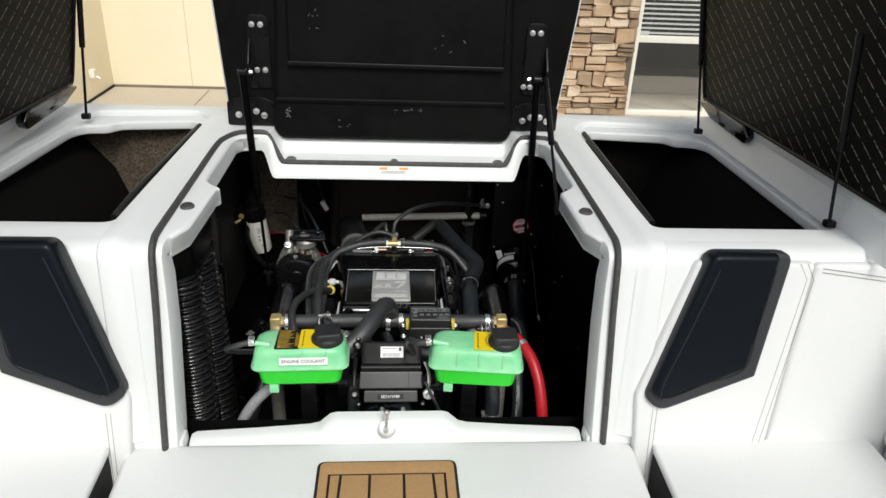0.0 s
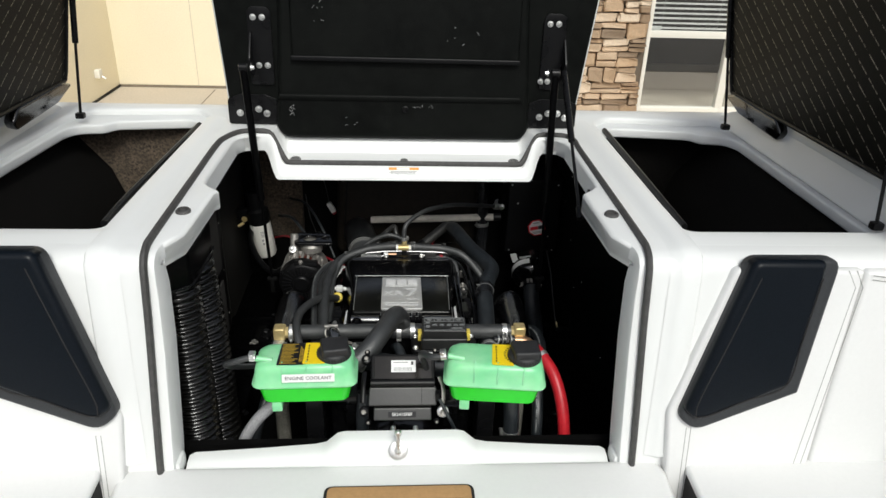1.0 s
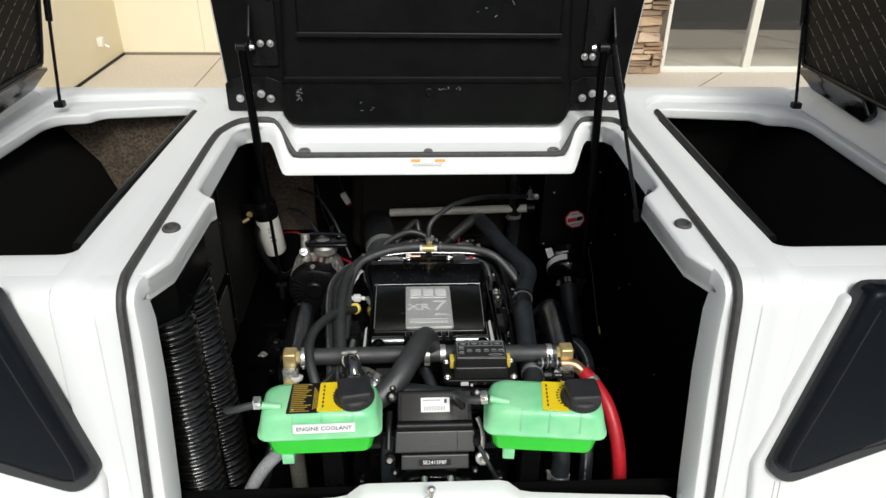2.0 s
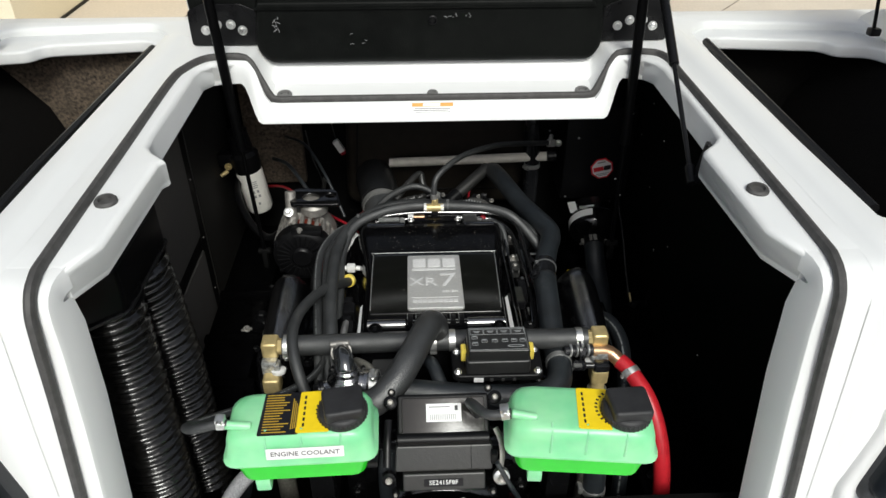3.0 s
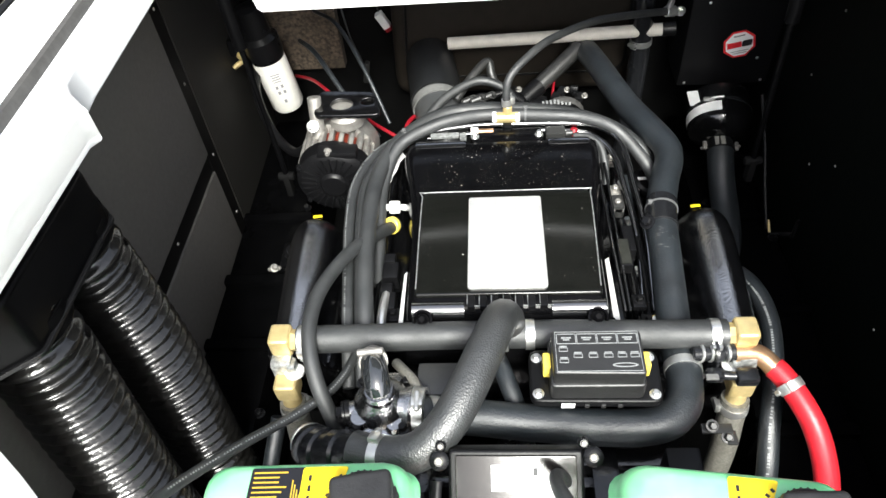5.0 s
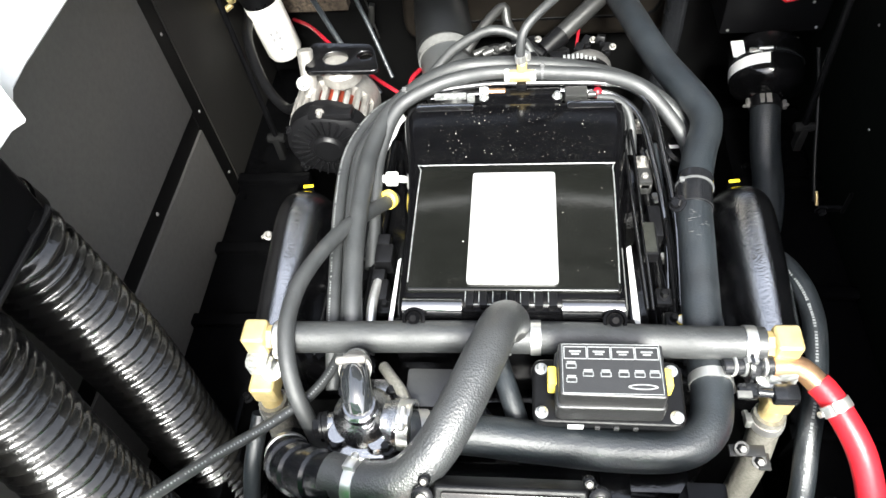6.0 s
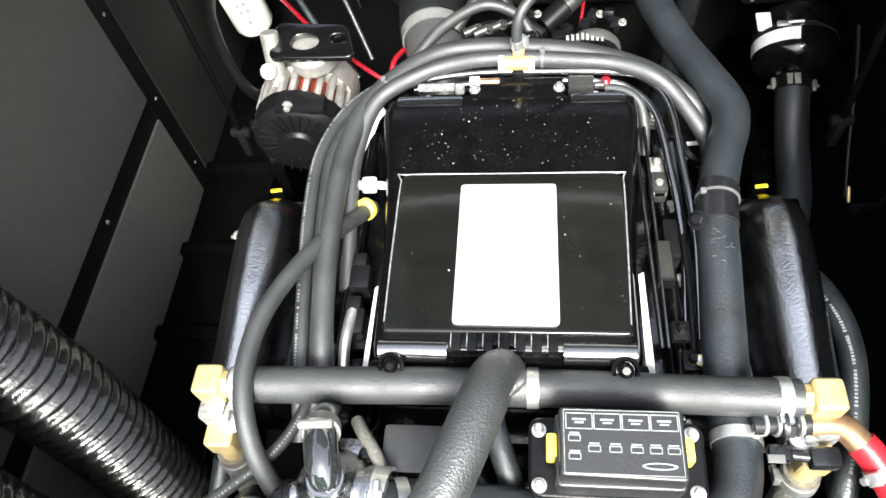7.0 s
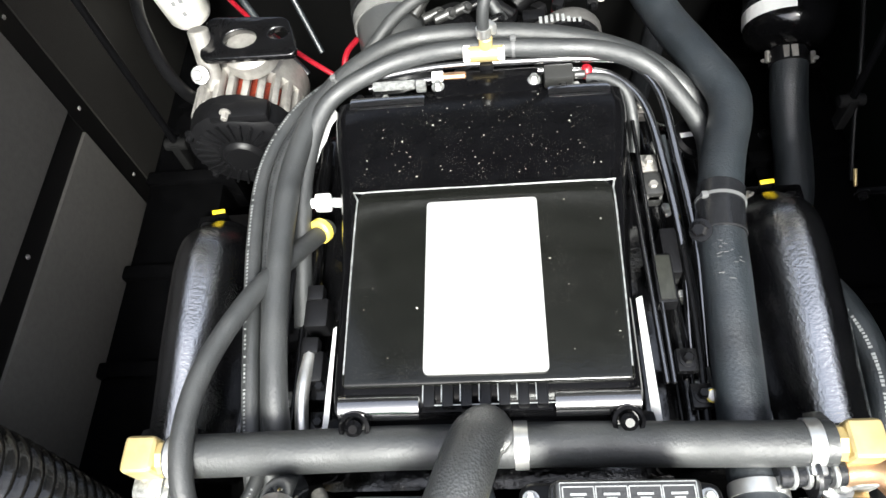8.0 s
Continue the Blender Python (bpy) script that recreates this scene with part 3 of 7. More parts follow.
# recessed ledges round the locker openings
for s in (1, -1):
    o, i = (rounded(REC, 0.03), rounded(LOCK, 0.022)) if s > 0 else (rounded(portside(REC), 0.03), rounded(portside(LOCK), 0.022))
    if s < 0:
        o, i = flip(o), flip(i)
    big = [(x + (0.012 if x > s * 0.85 else -0.012), y) for x, y in o]
    part("locker_ledge", plate([big, i], 0.03, 0.006, Matrix.Translation((0, 0, DZ - 0.018)), 2), GEL, deck)
    g = [Vector((s * (x + 0.006 - (0.030 * max(0, y - 2.0) / 0.6 if s < 0 else 0)), y, DZ - 0.006)) for x, y in ((0.640, 2.61), (0.634, 2.3), (0.627, 2.0), (0.624, 1.87))]
    part("locker_seal", sweep(curve_points(g, 0.03), 0.0085, 8), BLACKP, deck, "black rubber seal along the locker's inner edge")

# sunken aft ledge under the hatch hinge
CX = 0.013                 # middle of the aft ledge


def ease(v):
    v = min(1.0, max(0.0, v))
    return v * v * (3 - 2 * v)


rows = []
xs = [-0.438, -0.425, -0.418, -0.410, -0.403, -0.396, -0.389, -0.382, -0.374, -0.366, -0.356, -0.345, -0.325, -0.30, -0.2, -0.1, 0]
xs = xs + [-x for x in xs[:-1][::-1]]
low = [(2.503, DZ - 0.050), (2.502, DZ - 0.030), (2.503, DZ - 0.008), (2.508, DZ - 0.001), (2.516, DZ - 0.0005), (2.56, DZ - 0.0005), (2.60, DZ - 0.0005), (2.70, DZ - 0.0005)]
sunk = [(2.455, 1.733), (2.457, 1.742), (2.464, 1.752), (2.476, 1.768), (2.488, 1.7725), (2.56, 1.783), (2.60, DZ - 0.02), (2.70, DZ - 0.0005)]
for x in xs:
    row = []
    for i, ((a, c), (b, d)) in enumerate(zip(low, sunk)):
        k = ease((0.418 - 0.007 * min(i, 3) - abs(x)) / 0.042)
        row.append(Vector((x + CX, a * (1 - k) + b * k, c * (1 - k) + d * k)))
    rows.append(row)
part("aft_ledge", loft(rows), GEL, deck)
half = [(-0.512, 1.630, 1.34), (-0.506, 1.648, 1.50), (-0.499, 1.676, 1.70), (-0.497, 1.690, 1.80), (-0.498, 1.703, 1.840), (-0.501, 1.735, 1.8595), (-0.505, 1.80, 1.860),
        (-0.509, 2.10, 1.860), (-0.512, 2.38, 1.860), (-0.508, 2.455, 1.860), (-0.490, 2.502, 1.860), (-0.462, 2.516, 1.860), (-0.415, 2.517, 1.860),
        (-0.396, 2.513, 1.851), (-0.376, 2.502, 1.815), (-0.357, 2.491, 1.783), (-0.340, 2.488, 1.7745), (-0.28, 2.488, 1.7740), (0.0, 2.488, 1.7740)]


def shifted(x, y, s):
    return s * -x + (CX * ease((y - 2.40) / 0.1))


seal = [Vector((shifted(x, y, -1), y, z)) for x, y, z in half] + [Vector((shifted(x, y, 1), y, z)) for x, y, z in half[:-1][::-1]]
part("hatch_seal", sweep(curve_points(seal, 0.008), 0.0098, 10, 0.75), RUBBER, deck, "dark rubber seal round the engine bay")
groove = [v + Vector((0, 0, 0.0062)) if v.y > 1.72 else v + Vector((0, -0.0062, 0.001)) for v in curve_points(seal, 0.008)[30:-30]]
part("seal_bead", sweep(groove, 0.0022, 6), GASKET_GREY, deck, "raised bead along the seal")
for x, y, z in ((0.477, 1.918, DZ), (-0.479, 1.922, DZ), (0.345, 2.508, 1.7755), (-0.316, 2.510, 1.7755), (0.010, 2.505, 1.7755)):
    r = 0.0165 if abs(x) > 0.1 else 0.012
    part("plug", lathe((x, y, z - 0.002), (0, -0.1, 1), [(0, r), (0.006, r), (0.009, r * 0.85), (0.009, r * 0.62), (0.004, r * 0.55)], 22), RING if y > 2.4 else RUBBER, deck, "grey rim of a drain plug")
    part("plug_core", lathe((x, y, z - 0.002), (0, -0.1, 1), [(0.001, r * 0.6), (0.0042, r * 0.56), (0.003, r * 0.2)], 18), DARK if y > 2.4 else RUBBER, deck)

# skirts that hang from the flange into the bay, and the stepped cheeks
for s in (1, -1):
    rows = []
    for x, y in bay_edge(s):
        lean = -s * 0.006 * ease((y - 2.07) / 0.05) * ease((2.47 - y) / 0.05)
        rows.append([(x, y, DZ - 0.008), (x + lean * 0.3, y, DZ - 0.022), (x + lean, y, DZ - 0.046), (x + lean + s * 0.003, y, DZ - 0.050), (x + lean + s * 0.03, y, DZ - 0.052)])
    part("bay_skirt", loft(rows), GEL, deck)
    # the rounded front of the deck, one sheet with the leg beside the opening
    rows = []
    for y, z, x, dy, dz in ((1.765, DZ - 0.0005, 0.473, 0, 0.03), (1.745, DZ - 0.001, 0.477, 0.004, 0.03), (1.728, DZ - 0.004, 0.478, 0.01, 0.03), (1.714, DZ - 0.011, 0.478, 0.03, 0.03), (1.706, DZ - 0.022, 0.478, 0.05, 0.02), (1.701, DZ - 0.04, 0.477, 0.06, 0.01),
                            (1.694, 1.77, 0.475, 0.07, 0), (1.675, 1.65, 0.474, 0.075, 0), (1.640, 1.40, 0.481, 0.075, 0), (1.632, 1.33, 0.486, 0.075, 0)):
        rows.append([(s * a, y + b, z - c) for a, b, c in ((1.262, 0.0, 0), (0.80, 0.0, 0), (0.60, 0.0, 0), (0.535, 0.001, 0), (x + 0.012, 0.001, 0), (x + 0.003, 0.003, 0.001), (x, min(0.01, dy), min(0.008, dz)), (x, dy, dz), (x + 0.04, dy + 0.003, dz + 0.002))])
    part("front_roll", loft(rows), GEL, deck)
    # a soft raised step between the seal's flange and the locker, running over the deck and down its front
    rows = []
    for x, y, z, ny, nz in ((0.555, 2.66, DZ, 0, 1), (0.560, 2.40, DZ, 0, 1), (0.566, 2.00, DZ, 0, 1), (0.568, 1.80, DZ, 0, 1), (0.568, 1.745, DZ - 0.001, -0.1, 1), (0.567, 1.724, DZ - 0.005, -0.4, 0.9), (0.566, 1.708, DZ - 0.020, -0.85, 0.5), (0.564, 1.700, DZ - 0.045, -1, 0.17), (0.561, 1.675, 1.65, -1, 0.15), (0.556, 1.640, 1.40, -1, 0.15)):
        rows.append([(s * (x + a), y + ny * h, z + nz * h) for a, h in ((-0.020, 0.0003), (-0.012, 0.0012), (-0.002, 0.0055), (0.006, 0.0085), (0.014, 0.0095), (0.034, 0.0095), (0.042, 0.0075), (0.047, 0.0003))])
    part("raised_step", loft(rows), GEL, deck)

# locker tubs
for s in (1, -1):
    e = thing("locker_tub", (s * 0.84, 2.23, 1.30), "open deck locker lined with dark grey carpet", "locker", "deck lockers")
    x0, x1 = sorted((s * 0.60, s * 1.075))
    # Port aft wall and step take the lit carpet, other faces the shaded copy.
    part("floor", span(x0, x1, 1.82, 2.76, 1.30, 1.32, 0), CARPET_SHADE, e)
    part("wall_aft", span(x0, x1, 2.74, 2.76, 1.32, 1.806, 0), CARPET if s < 0 else CARPET_SHADE, e)
    part("wall_fore", span(x0, x1, 1.815, 1.83, 1.32, 1.806, 0), CARPET_SHADE, e)
    part("wall_inner", span(min(s * 0.585, s * 0.597), max(s * 0.585, s * 0.597), 1.83, 2.74, 1.32, 1.806, 0), CARPET_SHADE, e)
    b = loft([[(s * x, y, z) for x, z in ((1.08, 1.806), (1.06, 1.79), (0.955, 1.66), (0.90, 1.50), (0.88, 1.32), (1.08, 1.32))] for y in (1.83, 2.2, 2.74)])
    part("wall_outer", b, CARPET_SHADE, e, "carpet lining sloping with the hull side, shade put into its colour")
    if s < 0:
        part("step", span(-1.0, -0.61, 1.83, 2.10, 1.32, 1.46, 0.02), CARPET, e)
    else:
        solo("red_float", lathe((0.66, 1.885, 1.33), (0.02, 0.02, 1), [(0, 0.02), (0.01, 0.030), (0.42, 0.032), (0.46, 0.020), (0.47, 0.010)], 18), RED, (0.66, 1.885, 1.33), "red float standing in the locker", "float")

# raised gunwales that carry the lids
for s in (1, -1):
    rows = []
    for y in (1.62, 1.9, 2.3, 2.62, 2.75):
        k = max(0, (y - 2.55) / 0.2)
        h = 0.075 * (1 - k * 0.8)
        rows.append([(s * 1.075, y, DZ - 0.01), (s * 1.084, y, DZ + 0.006), (s * 1.10, y, DZ + h), (s * 1.115, y, DZ + h + 0.008), (s * 1.29, y, DZ + h), (s * 1.31, y, DZ - 0.03)])
    part("gunwale", loft(rows), GEL, deck)

# ---- coaming, step and seats ahead of the bay ----
coam = thing("front_coaming", (0, 1.68, 1.25), "low white moulded sill across the front of the engine bay", "sill")
rows = []
prof = [(-0.474, 1.335), (-0.468, 1.366), (-0.455, 1.374), (-0.30, 1.384), (-0.19, 1.393), (-0.166, 1.399), (-0.140, 1.424), (-0.125, 1.428)]
prof = prof + [(-x, z) for x, z in prof[::-1]]
for x, z in prof:
    rows.append([(x, 1.640, 1.30), (x, 1.649, z - 0.036), (x, 1.655, z - 0.018), (x, 1.664, z - 0.006), (x, 1.678, z), (x, 1.698, z + 0.001), (x, 1.704, z - 0.005), (x, 1.707, 1.28)])
part("sill", loft(rows), GEL, coam)
for s in (1, -1):
    part("corner_block", box((s * 0.492, 1.672, 1.368), (0.038, 0.05, 0.04), 0.012), GEL, coam)
latch = thing("latch_pin", (-0.007, 1.652, 1.395), "chrome hatch latch pin on a round washer", "latch")
part("washer", lathe((-0.007, 1.654, 1.412), (0, -0.84, 0.54), [(0, 0.021), (0.003, 0.021), (0.004, 0.019), (0.0045, 0.009)], 24), STEEL, latch)
part("pin", join(lathe((-0.007, 1.651, 1.414), (0, -0.84, 0.54), [(0, 0.008), (0.012, 0.008), (0.013, 0.006)], 14),
                 tube([(-0.007, 1.647, 1.416), (-0.007, 1.639, 1.424), (-0.007, 1.640, 1.442), (-0.007, 1.645, 1.464)], 0.0045, 10, 0.004),
                 lathe((-0.007, 1.645, 1.460), (0, 0.1, 1), [(0, 0.0045), (0.003, 0.0075), (0.010, 0.0075), (0.013, 0.004)], 14)), STEEL, latch)

step = thing("walkway_step", (0, 1.38, 1.10), "white padded step with a tan decking pad", "step")
part("cushion", plate([rounded([(-0.565, 0.95), (0.545, 0.95), (0.586, 1.652), (-0.600, 1.652)], [0.02, 0.02, 0.045, 0.045])], 0.24, 0.018, Matrix.Translation((0, 0, 1.380)), 4), VINYL, step)
PADM = Matrix.Translation((-0.004, 1.580, 1.3815))
part("pad_base", plate([rounded([(-0.156, -0.42), (0.156, -0.42), (0.156, 0.0), (-0.156, 0.0)], 0.018)], 0.008, 0.002, PADM @ Matrix.Translation((0, 0, 0.003))), CAULK, step, "black edge of the decking pad")
top = PADM @ Matrix.Translation((0, 0, 0.0065))
part("pad_border", plate([rounded([(-0.149, -0.42), (0.149, -0.42), (0.149, -0.007), (-0.149, -0.007)], 0.014), [(-0.130, -0.40), (0.130, -0.40), (0.130, -0.041), (-0.130, -0.041)]], 0.005, 0.0008, top), TEAK, step, "tan foam decking border")
for a, b, c, d in ((-0.1245, -0.1245, -0.105, -0.118), (-0.099, -0.112, -0.0415, -0.0415), (-0.0355, -0.0355, 0.0335, 0.0335), (0.0395, 0.0395, 0.098, 0.111), (0.104, 0.117, 0.1245, 0.1245)):
    part("plank", plate([[(b, -0.40), (d, -0.40), (c, -0.0475), (a, -0.0475)]], 0.005, 0.0008, top), TEAK, step)

FASC = frame_of((0, 1.700, DZ), (1, 0, 0), (0, 0.168, 1))      # sloping front of the seat backs


def on_front(pts):
    """x, z pairs to the plane's own coordinates."""
    return [(x, (z - DZ) / 0.986) for x, z in pts]


def sided(pts, s):
    return pts if s > 0 else flip(pts)


for s in (1, -1):
    e = thing("bench_backrest", (s * 0.9, 1.66, 1.20), "white vinyl seat back with a navy and charcoal pad", "backrest", "backrests")
    lift = lambda h: FASC @ Matrix.Translation((0, 0, h))
    part("backing", plate([on_front(sided([(0.66, 1.20), (1.26, 1.20), (1.26, 1.80), (0.66, 1.80)], s))], 0.03, 0.004, lift(-0.002)), VINYL, e)
    dx, dz = (0.006, -0.006) if s > 0 else (-0.010, 0.013)
    crest = 1.866 if s > 0 else 1.880
    mv = lambda pts: [(x + dx, min(z + dz, crest)) for x, z in pts]
    padshape = mv([(0.685, 1.90), (0.874, 1.90), (0.831, 1.578), (0.618, 1.492), (0.577, 1.526)])
    part("bolster", plate([rounded(on_front(sided([(0.595, 1.20), (0.880, 1.20), (0.945, 1.838), (0.672, 1.840), (0.568, 1.520)], s)), 0.012)], 0.04, 0.010, lift(0.012), 3), VINYL, e)
    part("back_cushion", plate([rounded(on_front(sided([(0.884, 1.20), (1.25, 1.20), (1.27, 1.836), (0.949, 1.836)], s)), 0.012)], 0.04, 0.012, lift(0.010), 3), VINYL, e)
    pb = part("pad_border", plate([rounded(on_front(sided(padshape, s)), [0.02, 0.03, 0.004, 0.03, 0.02])], 0.04, 0.010, lift(0.030), 4), CHAR, e, "charcoal vinyl border")
    inner = mv([(0.686, 1.90), (0.838, 1.90), (0.800, 1.602), (0.616, 1.524), (0.583, 1.545)])
    part("pad", plate([rounded(on_front(sided(inner, s)), 0.016)], 0.046, 0.014, lift(0.046), 5), NAVY, pb, "navy-black vinyl pad")
    part("stitching", sweep(curve_points([lift(0.0455) @ Vector((x, y, 0)) for x, y in on_front(sided(mv([(0.702, 1.838), (0.655, 1.70), (0.606, 1.556), (0.625, 1.536), (0.71, 1.572), (0.791, 1.606), (0.808, 1.70), (0.828, 1.838)]), s))], 0.01), 0.0016, 6), CAULK, pb)
    for a, b in (((0.944, 1.80), (0.880, 1.38)), ((0.928, 1.80), (0.864, 1.38)), ((0.925, 1.836), (0.944, 1.80)), ((0.908, 1.836), (0.928, 1.80)), ((0.612, 1.486), (0.612, 1.25)), ((0.622, 1.486), (0.622, 1.25)), ((0.962, 1.826), (1.26, 1.787)), ((0.962, 1.817), (1.26, 1.778))):
        (x0, y0), (x1, y1) = on_front([a, b])
        part("seam", sweep([lift(0.0115) @ Vector((s * x0, y0, 0)), lift(0.0115) @ Vector((s * (x0 + x1) / 2, (y0 + y1) / 2, 0)), lift(0.0115) @ Vector((s * x1, y1, 0))], 0.001, 6), THREAD, e, "grey seam thread")
    e = thing("seat_cushion", (s * 0.9, 1.3, 1.15), "white vinyl seat cushion with a black side", "seat cushion", "seat cushions")
    part("top", plate([rounded(sided([(0.60, 0.9), (1.16, 0.9), (1.165, 1.625), (0.622, 1.625)], s), 0.025)], 0.022, 0.009, Matrix.Translation((0, 0, 1.396 if s > 0 else 1.410)), 4), VINYL, e)
    part("side", plate([rounded(sided([(0.606, 0.9), (1.15, 0.9), (1.155, 1.615), (0.624, 1.615)], s), 0.02)], 0.19, 0.004, Matrix.Translation((0, 0, 1.376 if s > 0 else 1.390)), 2), CAULK, e, "black fabric side")
    e = solo("side_coaming_pad", plate([rounded([(0, 0), (0.8, 0), (0.8, 0.42), (0, 0.42)], 0.03)], 0.05, 0.015, frame_of((s * (1.19), 1.62, 1.39), (0, -1, 0), (s * 0.25, 0, 1)), 3), VINYL, (s * 1.19, 1.3, 1.39), "white vinyl side bolster beside the seat", "bolster", "side bolsters")
solo("floor_cockpit", span(-1.2, 1.2, -2.7, 1.70, 0.98, 1.02, 0), mat("grey_cockpit_floor", (0.25, 0.25, 0.25), 0.8, grain=0.15), (0, 0, 1.0), "grey cockpit sole", "floor", kind="structure")
for s in (1, -1):
    solo("wall_cockpit", span(min(s * 1.20, s * 1.27), max(s * 1.20, s * 1.27), -2.7, 1.60, 1.02, 1.84, 0.01), GEL, (s * 1.23, 0, 1.02), "white cockpit side", "wall", kind="structure")

# ---- engine hatch, standing open ----
hatch = thing("engine_hatch", (0, 2.62, 1.84), "open white engine hatch with a black moulded liner", "hatch")
HM = frame_of((0, 2.600, 1.84), (1, 0, 0), (0, 0.02, 1))         # x across, y up the hatch, z towards the bow
outl = [(-0.522, 0.022), (-0.392, 0.022), (-0.372, -0.012), (0.392, -0.012), (0.412, 0.022), (0.545, 0.022), (0.588, 0.40), (0.620, 0.92), (-0.585, 0.92), (-0.548, 0.40)]
part("shell", plate([rounded(outl, 0.012)], 0.05, 0.008, HM @ Matrix.Translation((0, 0, -0.025)), 3), GEL, hatch)
part("liner_flange", plate([rounded([(x * 0.982, y + 0.002) for x, y in outl], 0.010)], 0.022, 0.004, HM @ Matrix.Translation((0, 0, -0.004)), 2), ABS, hatch, "black moulded hatch lining")
body = [(-0.352, -0.016), (0.372, -0.016), (0.395, 0.02), (0.388, 0.12), (0.372, 0.36), (0.365, 0.80), (-0.345, 0.80), (-0.352, 0.36), (-0.366, 0.12), (-0.378, 0.02)]
part("liner_body", plate([rounded(body, 0.02)], 0.05, 0.018, HM @ Matrix.Translation((0, 0, 0.036)), 4), ABS, hatch)
part("liner_rib", plate([rounded([(-0.37, 0.105), (0.37, 0.105), (0.36, 0.122), (-0.36, 0.122)], 0.004)], 0.02, 0.006, HM @ Matrix.Translation((0, 0, 0.041)), 2), ABS, hatch)
part("liner_panel", plate([rounded([(-0.316, 0.229), (0.348, 0.227), (0.340, 0.75), (-0.312, 0.75)], 0.012)], 0.03, 0.008, HM @ Matrix.Translation((0, 0, 0.052)), 3), ABS, hatch)
part("panel_lip", plate([rounded([(-0.318, 0.223), (0.350, 0.221), (0.350, 0.234), (-0.318, 0.236)], 0.004)], 0.008, 0.003, HM @ Matrix.Translation((0, 0, 0.056)), 2), BLACKP, hatch)
part("drain", lathe(HM @ Vector((0.013, 0.080, 0.034)), HM.to_3x3() @ Vector((0, 0, 1)), [(0, 0.010), (0.006, 0.010), (0.007, 0.008), (0.003, 0.006)], 18), BLACKP, hatch)
rnd = random.Random(4)
scuff = bmesh.new()
for cx, cy, sx, sy, k in ((-0.325, 0.075, 0.006, 0.018, 16), (0.07, 0.088, 0.03, 0.003, 9), (-0.15, 0.04, 0.03, 0.012, 5), (0.18, 0.30, 0.05, 0.03, 7), (-0.26, 0.36, 0.04, 0.03, 6)):
    for i in range(k):
        z = 0.0366 if cy < 0.2 else 0.0526
        b = bar(HM @ Matrix.Translation((cx + rnd.uniform(-sx, sx), cy + rnd.uniform(-sy, sy), z)) @ Matrix.Rotation(rnd.uniform(0, 3), 4, "Z"), 0, 0, rnd.uniform(0.002, 0.010), 0.0012, 0.0004)
        scuff = join(scuff, b)
part("scuffs", scuff, GREYINK, hatch, "pale scuff marks on the liner", kind="stuff")
for s in (1, -1):
    x = 0.455 if s > 0 else -0.410
    br = part("strut_bracket", plate([rounded([(-0.034, -0.075), (0.034, -0.075), (0.034, 0.135), (0.02, 0.147), (-0.024, 0.147), (-0.034, 0.13)], 0.008)], 0.006, 0.001, HM @ Matrix.Translation((x, 0.215, 0.004))), BLACKM, hatch, "black steel strut bracket")
    part("bracket_fin", plate([rounded([(0, -0.05), (0.05, -0.02), (0.05, 0.01), (0, 0.08)], 0.008)], 0.006, 0.001, frame_of(HM @ Vector((x + s * 0.030, 0.215, 0.002)), (0, -1, 0), (0, 0.02, 1))), BLACKM, br)
    for dx, dy in ((-0.016, 0.118), (0.010, 0.118), (0.017 if s < 0 else -0.031, -0.018 if s < 0 else -0.050), (-0.008 if s < 0 else -0.010, -0.018 if s < 0 else -0.050)):
        part("bolt", hexa(HM @ Vector((x + dx, 0.215 + dy, 0.004)), HM.to_3x3() @ Vector((0, 0, 1)), 0.006, 0.008), STEEL, br)
    hp = part("hinge_plate", plate([rounded([(-0.075, -0.03), (0.075, -0.03), (0.075, 0.045), (0.04, 0.06), (-0.04, 0.06), (-0.075, 0.045)], 0.008)], 0.005, 0.001, HM @ Matrix.Translation((s * 0.458 + 0.012, 0.05, 0.003))), BLACKM, hatch, "black hinge plate")
    for dx, dy in ((-0.040, -0.006), (-0.014, 0.006), (0.016, 0.006), (0.040, -0.007)):
        part("bolt", hexa(HM @ Vector((s * 0.458 + 0.012 + dx, 0.06 + dy, 0.003)), HM.to_3x3() @ Vector((0, 0, 1)), 0.007, 0.009), STEEL, hp)
for s in (1, -1):
    x = 0.448 if s > 0 else -0.446
    foot, head = Vector((0.450 if s > 0 else -0.404, 2.452, 1.40)), Vector((x, 2.505, 2.050))
    e = thing("hatch_ram", foot, "black hydraulic ram holding up the engine hatch", "hatch ram", "hatch rams")
    d = head - foot
    part("barrel", rod(foot + d * 0.40, head, 0.0108, 16), RAMB, e)
    part("piston", rod(foot, foot + d * 0.41, 0.0048, 14), RAMB, e, "thin black piston rod")
    part("eye", lathe(head - Vector((s * 0.012, 0, 0)), (s, 0, 0), [(0, 0.012), (0.022, 0.012), (0.024, 0.009)], 16), BLACKM, e)
    part("foot_bracket", join(box(foot + Vector((0, 0, -0.02)), (0.012, 0.018, 0.05), 0.002), rod(foot - Vector((0.015, 0, 0)), foot + Vector((0.015, 0, 0)), 0.008)), DARK, e)
    part("pin", hexa(head - Vector((s * 0.022, 0.0, 0)), (-s, 0, 0), 0.006, 0.01), STEEL, e)
gs = thing("gas_strut", (0.456, 2.105, 1.768), "slim black gas strut from the bay edge to the hatch", "gas strut")
foot, head = Vector((0.457, 2.105, 1.776)), Vector((0.482, 2.548, 2.045))
d = head - foot
part("piston_rod", rod(foot, foot + d * 0.5, 0.0045, 12), BLACKM, gs)
part("cylinder", rod(foot + d * 0.48, head, 0.0095, 14), BLACKM, gs)
